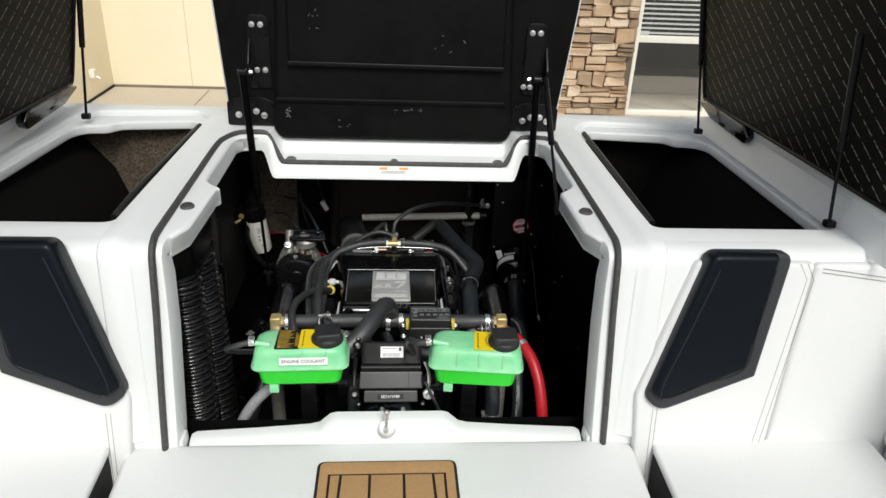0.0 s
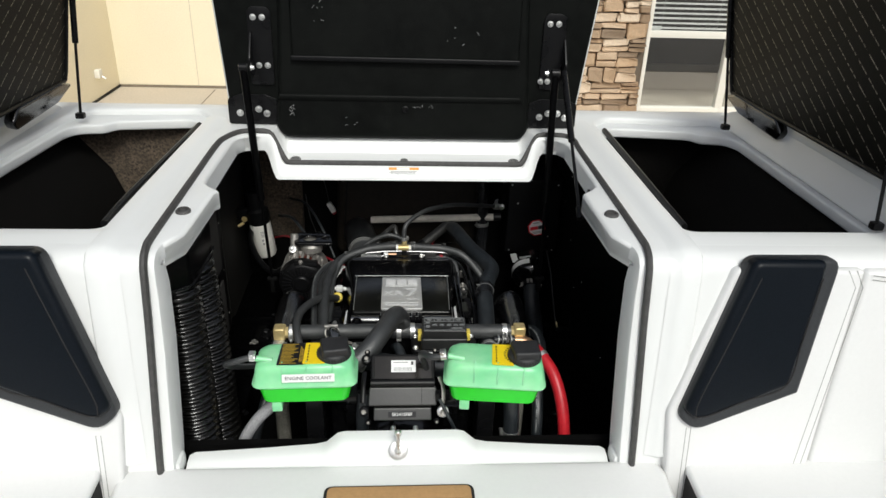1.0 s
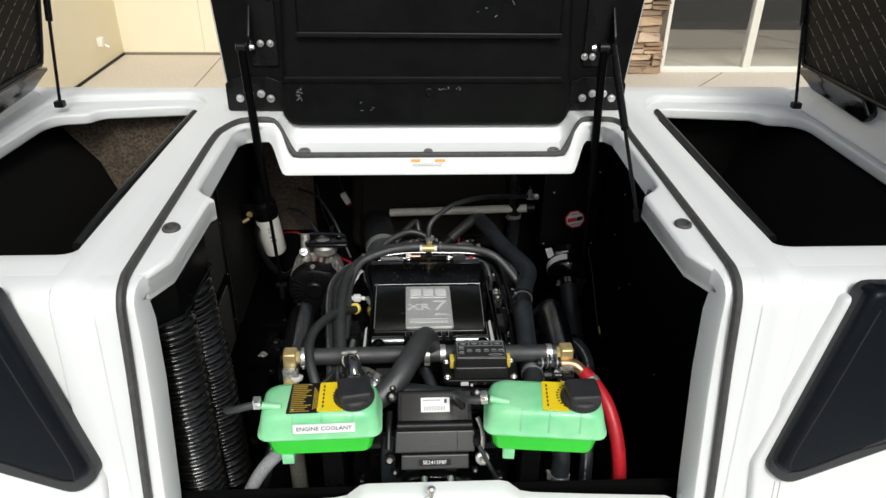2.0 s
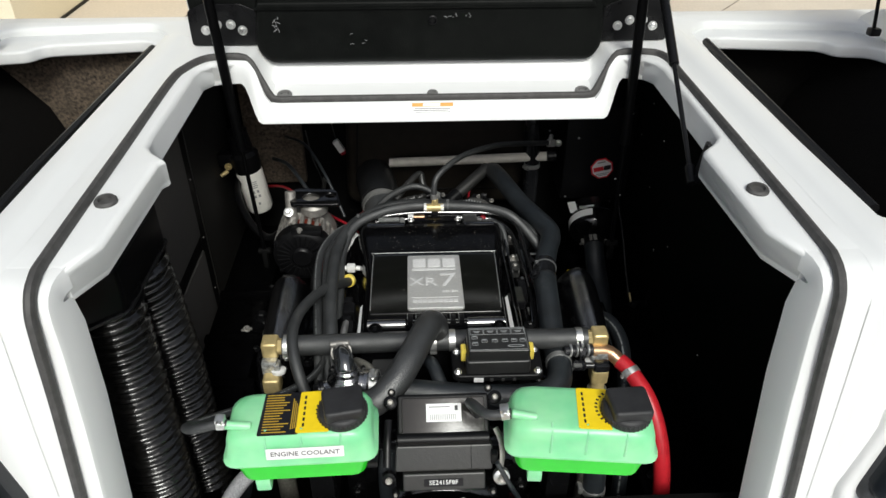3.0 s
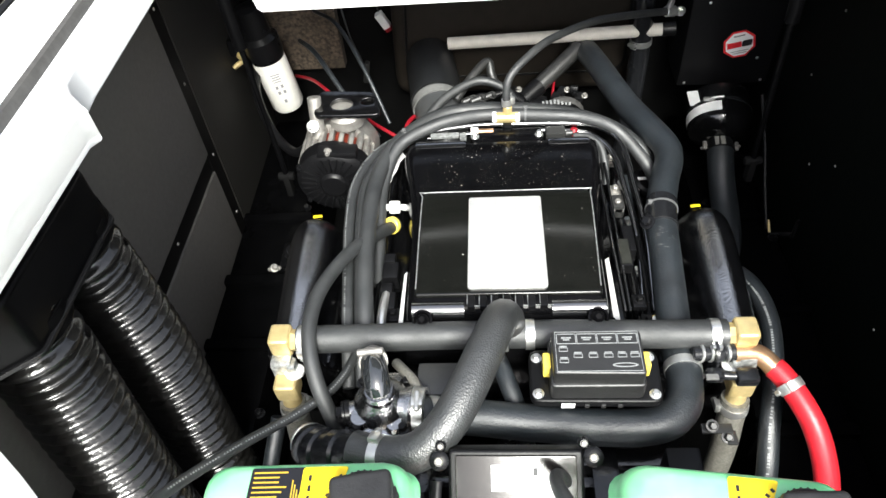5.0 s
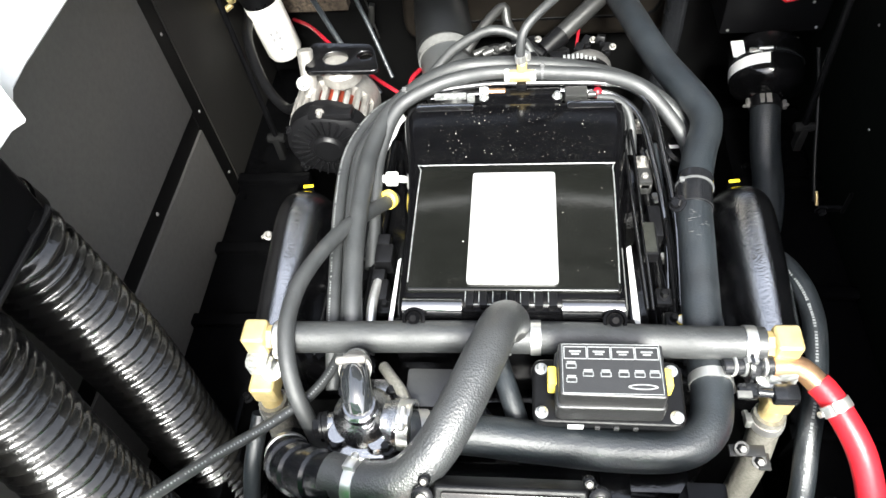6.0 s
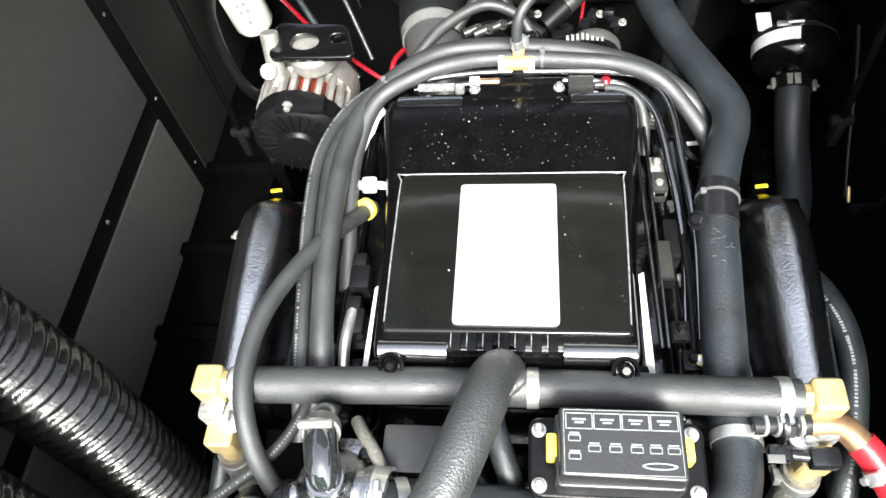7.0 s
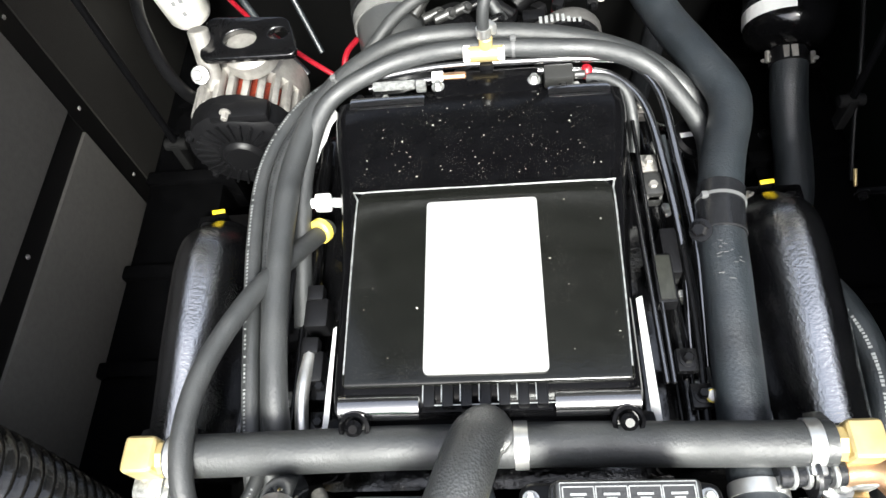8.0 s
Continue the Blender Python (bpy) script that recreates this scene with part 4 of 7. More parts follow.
part("foot_socket", join(rod(foot - d.normalized() * 0.012, foot + d.normalized() * 0.025, 0.009), ), BLACKP, gs)
part("ball_stud", lathe(foot, (1, 0, 0), [(-0.004, 0.004), (0.0, 0.008), (0.010, 0.008), (0.012, 0.004), (0.03, 0.004)], 14), STEEL, gs)
part("foot_bracket", plate([rounded([(-0.030, -0.024), (-0.006, -0.028), (0.022, 0.020), (0.024, 0.048), (-0.022, 0.050)], 0.006)], 0.006, 0.001, frame_of((0.463, 2.082, 1.800), (0, -1, 0), (0.1, 0, 1))), BLACKM, gs)

# warning label on the aft lip
wl = thing("warning_label", (0.004, 2.470, 1.742), "small white warning label with an orange band", "label")
WM = frame_of((0.009, 2.4685, 1.7535), (1, 0, 0), (0, 0.5, 0.87)) @ Matrix.Translation((0, 0, 0.0025))
part("paper", bar(WM, 0, 0, 0.092, 0.032), WHITEL, wl)
part("orange_band", bar(WM @ Matrix.Translation((0, 0, 0.0005)), 0, 0.0115, 0.090, 0.008), ORANGEL, wl)
for j in range(5):
    part("text_line", bar(WM @ Matrix.Translation((0, 0, 0.0006)), (j % 2) * -0.004, 0.003 - j * 0.0038, 0.078 - (j == 4) * 0.03, 0.0013, 0.0004), INK, wl)
part("band_words", bar(WM @ Matrix.Translation((0, 0, 0.0010)), -0.002, 0.0115, 0.038, 0.0062, 0.0004), WHITEL, wl)


# ---- locker lids standing open ----
def lid(s):
    e = thing("deck_hatch", (s * 1.10, 2.18, 1.93), "open white locker lid with black dashed lining", "deck hatch", "deck hatches")
    m = frame_of((1.085 if s > 0 else -1.035, 1.72, 1.960), (-s * 0.01, 1, 0), (-s * 0.20, 0, 1))
    w = m.to_3x3() @ Vector((0, 0, 1))
    inward = -s * 1.0
    if w.x * inward < 0:
        m = m @ Matrix.Diagonal((1, 1, -1, 1))
    def flat(pts, thick, bev, h, res=2):
        b = plate([pts], thick, bev, Matrix.Translation((0, 0, h)), res)
        b.transform(m)
        if m.determinant() < 0:
            bmesh.ops.reverse_faces(b, faces=b.faces)
        return b
    part("shell", flat(rounded([(-0.08, -0.035), (0.99, -0.035), (0.995, 0.50), (-0.08, 0.50)], 0.02), 0.04, 0.008, -0.018), GEL, e)
    b = flat(rounded([(-0.06, 0.0), (0.965, 0.0), (0.972, 0.02), (0.975, 0.47), (-0.06, 0.47)], 0.012), 0.02, 0.005, 0.0)
    part("lining", b, LIDLINE, e, "black lining with slanting light dashes")
    part("rim", join(*[tube([m @ Vector(q) for q in pts], 0.007, 8, 0.05) for pts in ([(-0.06, 0.0, 0.0), (0.4, 0, 0), (0.962, 0, 0)], [(0.962, 0, 0), (0.974, 0.03, 0), (0.976, 0.25, 0), (0.977, 0.47, 0)])]), BLACKP, e)
    part("hinge_cover", flat(rounded([(0.65, -0.062), (0.90, -0.050), (0.99, -0.012), (0.93, 0.004), (0.66, -0.002), (0.63, -0.036)], 0.012), 0.03, 0.006, 0.012), CAST, e, "black hinge cover")
    part("hinge_strip", span(*sorted((s * (1.098 if s > 0 else 1.052), s * 1.12)), 1.66, 2.66, 1.915, 1.945, 0.006), GEL, e)
    return m


for s in (1, -1):
    m = lid(s)
    for foot, up in (((s * 1.042, 2.618, 1.862), (0.955, 0.43, 0.012)), ((s * 1.060, 1.848, 1.862), (0.125, 0.36, 0.016))):
        foot, head = Vector(foot), m @ Vector(up)
        if up[0] > 0.5 and s < 0:
            foot = Vector((-0.978, 2.640, 1.862))
        d = head - foot
        e = thing("lid_strut", foot[:], "slim black gas strut holding a locker lid", "gas strut", "lid struts")
        part("piston_rod", rod(foot, foot + d * 0.5, 0.0042, 10), BLACKM, e)
        part("cylinder", rod(foot + d * 0.42, head, 0.0088, 12), BLACKM, e)
        part("foot_bracket", box(foot + Vector((0, 0, 0.004)), (0.026, 0.022, 0.018), 0.005), BLACKP, e)
# Copy of the bay panel with the shade under the aft deck put into its colour.
PANEL_SHADE = mat("aft_panel_in_shade", (0.014, 0.013, 0.011), 0.6, grain=0.15, gscale=120, stain=0.3, sscale=4, bump=0.15, bscale=300)
CUFF = mat("grey_rubber_cuff", (0.034, 0.036, 0.037), 0.40, grain=0.2, gscale=60, stain=0.5, sscale=20, tint=(0.06, 0.06, 0.06), bump=0.2, bscale=300, spec=0.9)
BANDG = mat("pale_band", (0.14, 0.14, 0.135), 0.45, grain=0.2, gscale=80)
BELLOWS = mat("dull_black_rubber", (0.008, 0.0085, 0.009), 0.45, grain=0.2, gscale=40, bump=0.15, bscale=200)
PANELP = mat("satin_black_panel", (0.0055, 0.0058, 0.0050), 0.11, grain=0.2, gscale=50, bump=0.03, bscale=200, rvar=0.03, specks=0.25, spec=0.4)
BILGEP = mat("glossy_bilge_paint", (0.0018, 0.0018, 0.0020), 0.10, grain=0.3, gscale=30, bump=0.6, bscale=26, rvar=0.04, specks=0.08, spec=0.02)
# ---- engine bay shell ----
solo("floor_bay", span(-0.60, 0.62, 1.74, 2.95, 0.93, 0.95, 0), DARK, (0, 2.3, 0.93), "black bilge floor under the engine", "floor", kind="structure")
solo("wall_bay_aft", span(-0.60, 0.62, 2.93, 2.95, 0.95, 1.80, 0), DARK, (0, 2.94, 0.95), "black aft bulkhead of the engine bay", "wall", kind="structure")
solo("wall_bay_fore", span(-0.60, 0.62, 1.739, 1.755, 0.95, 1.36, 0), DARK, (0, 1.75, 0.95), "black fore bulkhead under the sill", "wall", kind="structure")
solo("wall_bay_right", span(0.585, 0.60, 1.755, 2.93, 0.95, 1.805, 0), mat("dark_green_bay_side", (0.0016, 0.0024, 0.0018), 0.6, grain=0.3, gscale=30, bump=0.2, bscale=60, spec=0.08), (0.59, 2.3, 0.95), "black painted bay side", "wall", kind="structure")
solo("wall_bay_left", span(-0.60, -0.588, 1.755, 2.93, 0.95, 1.805, 0), STRIP, (-0.59, 2.3, 0.95), "black bay side behind grey panels", "wall", kind="structure")
side = thing("side_panelling", (-0.585, 2.3, 0.95), "dark grey side panels with black joint strips", "panelling")
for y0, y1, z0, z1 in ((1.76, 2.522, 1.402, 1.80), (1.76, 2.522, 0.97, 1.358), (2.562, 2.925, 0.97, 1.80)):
    # The panel deepest under the deck takes the shaded copy.
    part("panel", span(-0.588, -0.574, y0, y1, z0, z1, 0.003), PANEL if y0 < 2 else PANEL_SHADE, side)
part("joint_strip", span(-0.588, -0.579, 1.76, 2.56, 1.358, 1.402, 0), STRIP, side, "black joint strip")
part("joint_strip", span(-0.588, -0.577, 2.522, 2.562, 0.97, 1.80, 0), STRIP, side, "black joint strip")
for y, z in ((2.545, 1.382), (2.545, 1.55), (2.545, 1.70), (2.545, 1.22), (2.30, 1.382), (2.05, 1.382)):
    part("screw", lathe((-0.578, y, z), (1, 0, 0), [(0, 0.0036), (0.002, 0.003), (0.003, 0.0015)], 10), ALU, side)
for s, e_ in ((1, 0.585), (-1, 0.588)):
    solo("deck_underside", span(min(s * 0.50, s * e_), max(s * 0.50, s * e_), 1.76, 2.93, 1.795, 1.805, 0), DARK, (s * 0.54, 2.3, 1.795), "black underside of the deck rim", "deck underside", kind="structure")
stringer = thing("engine_stringer", (-0.44, 2.3, 0.95), "black painted stringer beside the engine", "stringer", "stringers")
part("beam", span(-0.573, -0.44, 1.76, 2.92, 0.95, 1.178, 0.012), BILGEP, stringer)
for y in (1.98, 2.22, 2.38, 2.56):
    part("cross_rib", span(-0.573, -0.42, y - 0.012, y + 0.012, 1.10, 1.190, 0.005), BILGEP, stringer)
st2 = thing("engine_stringer", (0.47, 2.3, 0.95), "black painted stringer beside the engine", "stringer", "stringers")
part("beam", span(0.42, 0.575, 1.76, 2.92, 0.95, 1.15, 0.012), BILGEP, st2)
for y in (2.05, 2.30, 2.55, 2.75):
    part("cross_rib", span(0.41, 0.575, y - 0.012, y + 0.012, 1.08, 1.165, 0.005), BILGEP, st2)
for e, x in ((stringer, -0.44), (st2, 0.45)):
    for y in (1.95, 2.08, 2.35, 2.6):
        part("mount_bolt", hexa((x, y, 1.17 if x < 0 else 1.15), (0, 0, 1), 0.007, 0.010), BLACKM, e)
dbox = thing("duct_intake_box", (-0.52, 1.93, 1.715), "black faceted air intake box under the deck rim", "intake box")
part("box", plate([rounded([(-0.576, 1.768), (-0.515, 1.797), (-0.457, 1.845), (-0.455, 2.030), (-0.576, 2.062)], 0.008)], 0.078, 0.006, Matrix.Translation((0, 0, 1.794)), 3), RAMB, dbox)
part("lip", plate([rounded([(-0.576, 1.764), (-0.513, 1.793), (-0.453, 1.843), (-0.451, 2.033), (-0.576, 2.066)], 0.008)], 0.005, 0.001, Matrix.Translation((0, 0, 1.7195))), BLACKM, dbox)
tank = thing("exhaust_muffler", (0.035, 2.89, 1.285), "dark brown moulded muffler against the aft bulkhead", "muffler")
part("shell", plate([rounded([(-0.24, 1.285), (0.315, 1.285), (0.315, 1.66), (-0.22, 1.66)], 0.05)], 0.075, 0.025, frame_of((0, 2.845, 0), (1, 0, 0), (0, 0, 1)), 4), mat("dark_brown_muffler", (0.016, 0.013, 0.010), 0.5, grain=0.2, gscale=40, stain=0.3, sscale=6, bump=0.15, bscale=150, spec=0.25), tank)
part("seam", plate([rounded([(-0.21, 1.335), (0.285, 1.335), (0.285, 1.61), (-0.19, 1.61)], 0.04), rounded([(-0.204, 1.341), (0.279, 1.341), (0.279, 1.604), (-0.184, 1.604)], 0.038)], 0.004, 0.001, frame_of((0, 2.8425, 0), (1, 0, 0), (0, 0, 1))), BLACKP, tank)
solo("carpet_panel", span(-0.52, -0.36, 2.90, 2.928, 1.34, 1.75, 0), CARPET, (-0.44, 2.91, 1.34), "grey carpet patch on the aft bulkhead", "carpet")

# ribbed ducts
for pts in ([(-0.512, 1.888, 1.75), (-0.506, 1.882, 1.66), (-0.497, 1.855, 1.45), (-0.492, 1.842, 1.25), (-0.485, 1.84, 1.08), (-0.48, 1.84, 0.96)],
            [(-0.512, 2.005, 1.75), (-0.506, 2.012, 1.66), (-0.492, 2.008, 1.45), (-0.482, 1.985, 1.25), (-0.470, 1.968, 1.08), (-0.46, 1.96, 0.96)]):
    e = thing("ribbed_duct", pts[-1], "glossy black ribbed blower duct hanging down the bay side", "duct", "blower ducts")
    path = curve_points(pts, 0.0018)
    L = sum((b - a).length for a, b in zip(path, path[1:]))
    part("tube", sweep(path, lambda s: 0.0500 + 0.0048 * math.sin(2 * math.pi * s * L / 0.0185), 28), DUCTM, e, angle=80)
    part("cuff", lathe(path[24], path[26] - path[24], [(-0.012, 0.052), (-0.012, 0.0565), (0.012, 0.0565), (0.012, 0.052)], 32), RAMB, e, "black cuff clamping the duct to its box")

# ---- engine ----
eng = thing("engine", (0, 2.25, 0.95), "black enamelled marine engine with a metal emblem plate", "engine")
part("block", join(span(-0.20, 0.20, 2.02, 2.55, 1.0, 1.30, 0.02), span(-0.25, 0.25, 2.06, 2.50, 1.12, 1.24, 0.03)), CAST, eng)
part("oil_pan", span(-0.14, 0.14, 1.95, 2.5, 0.95, 1.02, 0.02), CAST, eng)
part("flywheel_housing", lathe((0, 1.80, 1.16), (0, 1, 0), [(0, 0.17), (0.02, 0.185), (0.10, 0.19), (0.20, 0.17), (0.22, 0.15)], 40), CAST, eng)
for s in (1, -1):
    b = box((0, 0, 0), (0.10, 0.46, 0.07), 0.022, seg=4)
    b.transform(Matrix.Translation((s * 0.225, 2.26, 1.315)) @ Matrix.Rotation(radians(s * 28), 4, "Y"))
    vc = part("valve_cover", b, CAST, eng)
    for y in (2.08, 2.19, 2.30, 2.41):
        b = join(box((0, 0, 0), (0.045, 0.038, 0.028), 0.006), box((s * 0.0, 0.0, 0.018), (0.022, 0.02, 0.014), 0.004))
        b.transform(Matrix.Translation((s * 0.222, y, 1.365)) @ Matrix.Rotation(radians(s * 28), 4, "Y"))
        part("ignition_coil", b, BLACKP, vc)
    for y in (2.06, 2.135, 2.245, 2.355, 2.45):
        part("bolt", hexa((s * 0.262, y, 1.335), (s * 0.45, 0, 0.9), 0.006, 0.009), BLACKM, vc)

# intake body and its hood
part("intake_body", join(span(-0.178, 0.178, 2.065, 2.475, 1.29, 1.375, 0.015), span(-0.19, 0.19, 2.06, 2.48, 1.372, 1.386, 0.004)), CAST, eng)
rows = []
for y, z, w in ((2.046, 1.400, 0.122), (2.048, 1.468, 0.124), (2.052, 1.486, 0.126), (2.060, 1.497, 0.128), (2.074, 1.5015, 0.129), (2.20, 1.4975, 0.131), (2.30, 1.4943, 0.141), (2.36, 1.4922, 0.151), (2.40, 1.4905, 0.156), (2.424, 1.486, 0.158), (2.434, 1.468, 0.157), (2.437, 1.42, 0.154)):
    f = min(1.0, (z - 1.385) / 0.1) if z > 1.385 else 0.05
    rows.append([(-w - 0.028, y, 1.383), (-w - 0.020, y, z - 0.055 * f - 0.004), (-w - 0.009, y, z - 0.014 * f), (-w - 0.003, y, z - 0.003 * f), (-w * 0.96, y, z), (-w * 0.4, y, z + 0.0006), (0, y, z + 0.0008),
                 (w * 0.4, y, z + 0.0006), (w * 0.96, y, z), (w + 0.003, y, z - 0.003 * f), (w + 0.009, y, z - 0.014 * f), (w + 0.020, y, z - 0.055 * f - 0.004), (w + 0.028, y, 1.383)])
hood = part("hood", loft(rows), PAINT, eng, "glossy black intake hood speckled with dust", angle=50)
HS = frame_of((0, 2.085, 1.5012), (1, 0, 0), (0, 1, -0.032))
panel = part("hood_panel", plate([rounded([(-0.127, -0.012), (0.131, -0.012), (0.137, 0.193), (0.128, 0.203), (-0.122, 0.203), (-0.128, 0.193)], 0.005)], 0.010, 0.0035, HS @ Matrix.Translation((0, 0, 0.006)), 3), PANELP, hood, "black raised hood panel")
# Sky highlight on the panel edge, drawn in as a pale line.
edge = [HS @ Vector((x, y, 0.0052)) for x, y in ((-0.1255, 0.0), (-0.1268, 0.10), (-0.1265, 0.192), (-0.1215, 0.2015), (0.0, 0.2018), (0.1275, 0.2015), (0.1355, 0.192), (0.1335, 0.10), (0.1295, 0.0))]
part("worn_edge", sweep(curve_points(edge, 0.004), 0.0010, 6), GLINT_METAL, panel, "pale line along the panel edge, its highlight put into colour")
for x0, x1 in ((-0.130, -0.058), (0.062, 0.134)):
    # Highlight along the roll, put in as a pale line.
    part("roll_edge", sweep(curve_points([Vector((x0 + 0.004, 2.0575, 1.5006)), Vector(((x0 + x1) / 2, 2.0575, 1.5010)), Vector((x1 - 0.004, 2.0575, 1.5006))], 0.006), 0.0010, 6), GLINT_METAL, hood, "pale line along the roll, its highlight put into colour")
    part("front_roll", tube([(x0, 2.060, 1.490), ((x0 + x1) / 2, 2.060, 1.4905), (x1, 2.060, 1.490)], 0.0125, 20, 0.02), ROLLP, hood)
for i in range(7):
    part("grille_tooth", box((-0.048 + i * 0.0165, 2.064, 1.498), (0.010, 0.020, 0.014), 0.002), BLACKM, hood)
# Pale outlines put the highlights of the teeth into colour.
for i in range(7):
    x = -0.048 + i * 0.0165
    part("grille_edge", join(box((x, 2.0745, 1.5052), (0.010, 0.0010, 0.0010), 0.0002), box((x - 0.0055, 2.066, 1.5050), (0.0009, 0.016, 0.0009), 0.0002), box((x + 0.0082, 2.0555, 1.5040), (0.007, 0.0010, 0.0010), 0.0002)), GLINT_METAL, hood)
part("grille_bar", box((0.002, 2.058, 1.489), (0.118, 0.012, 0.010), 0.003), PAINT, hood)
for x in (-0.115, 0.122):
    part("hood_bolt", join(lathe((x, 2.043, 1.490), (0, -0.5, 0.87), [(0, 0.014), (0.008, 0.014), (0.009, 0.011), (0.004, 0.009)], 20), lathe((x, 2.041, 1.494), (0, -0.5, 0.87), [(0, 0.008), (0.006, 0.008), (0.009, 0.004)], 12)), PAINT, hood)
part("hood_skirt", span(-0.146, 0.150, 2.028, 2.056, 1.40, 1.478, 0.008), PAINT, hood)
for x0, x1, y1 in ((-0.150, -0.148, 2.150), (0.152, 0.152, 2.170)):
    part("edge_strip", loft([[(x0 - 0.004, 2.03, 1.462), (x1 - 0.003, y1, 1.462)], [(x0 + 0.004, 2.03, 1.468), (x1 + 0.002, y1, 1.468)]]), WHITEL, hood, "pale edge strip along the side of the hood")
# speckled back of the hood: fins and rear box
part("rear_box", span(-0.050, 0.072, 2.425, 2.462, 1.42, 1.487, 0.004), PAINT, eng)
part("rear_flange", join(span(-0.152, 0.155, 2.432, 2.455, 1.42, 1.466, 0.004)), PAINT, eng)
for x, y, z in ((-0.110, 2.442, 1.470), (-0.142, 2.437, 1.470), (0.115, 2.442, 1.470), (0.143, 2.437, 1.470), (-0.045, 2.440, 1.491), (0.066, 2.440, 1.491)):
    part("bolt", hexa((x, y, z - 0.006), (0, 0, 1), 0.005, 0.010), STEEL, eng)
part("grey_connector", join(box((0.095, 2.452, 1.478), (0.034, 0.022, 0.018), 0.003), rod((0.112, 2.452, 1.478), (0.126, 2.452, 1.478), 0.005)), GREYP, eng)
part("white_tag", join(box((-0.098, 2.449, 1.484), (0.050, 0.010, 0.007), 0.002), box((-0.066, 2.449, 1.480), (0.012, 0.010, 0.012), 0.002)), GLINT_METAL, eng, "silvery foil wire tag")
part("red_cap", lathe((0.128, 2.458, 1.470), (0, 0.2, 1), [(0, 0.008), (0.008, 0.008), (0.012, 0.005)], 12), RED, eng)

tape = [(-0.178, 2.452), (-0.186, 2.445), (-0.188, 2.425), (-0.197, 2.412), (-0.200, 2.395), (-0.194, 2.388), (-0.193, 2.370), (-0.189, 2.390), (-0.184, 2.402), (-0.180, 2.425), (-0.172, 2.440)]
part("torn_tape", plate([tape[::-1]], 0.0016, 0.0003, Matrix.Translation((0, 0, 1.449))), WHITEL, eng, "torn white tape hanging beside the hood", kind="stuff")
part("corner_shelf", join(span(-0.148, -0.060, 2.410, 2.428, 1.478, 1.490, 0.003), span(0.080, 0.150, 2.410, 2.428, 1.478, 1.490, 0.003)), ROLLP, eng, "black shelf behind the hood", kind="stuff")
for x, y in ((-0.140, 2.440), (-0.118, 2.444), (-0.092, 2.430), (0.100, 2.442), (0.135, 2.438)):
    part("bolt", hexa((x, y, 1.466), (0, 0, 1), 0.0058, 0.012), BLACKM, eng)

# rails and fittings along both sides of the hood
rnd = random.Random(11)
for s in (1, -1):
    x = s * 0.196
    rail = part("side_rail", join(rod((x, 2.06, 1.405), (x + s * 0.004, 2.44, 1.395), 0.009), span(min(x - 0.006, x + s * 0.012), max(x - 0.006, x + s * 0.012), 2.06, 2.46, 1.375, 1.392, 0.003)), CAST, eng, "black fuel rail")
    for y in (2.07, 2.10, 2.20, 2.235, 2.31, 2.40):
        part("rail_bolt", hexa((x + s * 0.012, y, 1.395), (0, 0, 1), 0.0055, 0.012), BLACKM if rnd.random() < 0.5 else STEEL, rail)
    part("fuel_line", tube([(x + s * 0.010, 2.05, 1.42), (x + s * 0.016, 2.16, 1.425), (x + s * 0.014, 2.30, 1.43), (x + s * 0.0, 2.42, 1.44)], 0.0035, 8, 0.03), BLACKM, rail)
for y in (2.12, 2.18):
    part("sensor_plug", join(box((-0.178, y, 1.425), (0.026, 0.034, 0.03), 0.005), box((-0.180, y + 0.022, 1.435), (0.018, 0.018, 0.016), 0.003)), BLACKP, eng)
part("white_connector", join(box((-0.182, 2.318, 1.440), (0.020, 0.018, 0.016), 0.004), rod((-0.172, 2.318, 1.440), (-0.150, 2.318, 1.436), 0.0055), rod((-0.200, 2.318, 1.440), (-0.192, 2.318, 1.440), 0.006)), WHITEP, eng, "white plastic connector")
part("steel_tube", tube([(-0.182, 2.03, 1.42), (-0.183, 2.09, 1.44), (-0.180, 2.14, 1.435)], 0.007, 12), STEEL, eng)
part("relay", box((0.196, 2.235, 1.425), (0.018, 0.055, 0.030), 0.004), BLACKP, eng)
part("relay", box((0.192, 2.325, 1.42), (0.02, 0.03, 0.028), 0.004), GREYP, eng)

for x, y, m in ((0.193, 2.436, ALU), (0.191, 2.356, ALU), (0.191, 2.322, BANDG), (0.196, 2.118, BLACKM), (0.204, 2.082, BLACKM), (-0.168, 2.100, BLACKM), (-0.166, 2.064, BLACKM)):
    clip = part("rail_clip", box((x, y, 1.424), (0.020, 0.024, 0.010), 0.002), m, eng, "small bolted clip beside the hood")
    part("clip_bolt", hexa((x, y, 1.428), (0, 0, 1), 0.0055, 0.010), ALU if m is not BLACKM else BLACKM, clip)
part("coil_module", box((0.184, 2.200, 1.436), (0.020, 0.056, 0.020), 0.003), BLACKP, eng, "black coil module beside the hood")
part("module_plate", box((0.184, 2.200, 1.4470), (0.015, 0.050, 0.0016), 0.0006), mat("olive_grey_plate", (0.030, 0.031, 0.026), 0.35, 0.3, grain=0.3, gscale=90), eng)
for x0, x1, r in ((0.171, 0.163, 0.0030), (0.178, 0.176, 0.0024)):
    part("rod_line", rod((x0, 2.09, 1.440), (x1, 2.40, 1.452), r), ROLLP, eng)
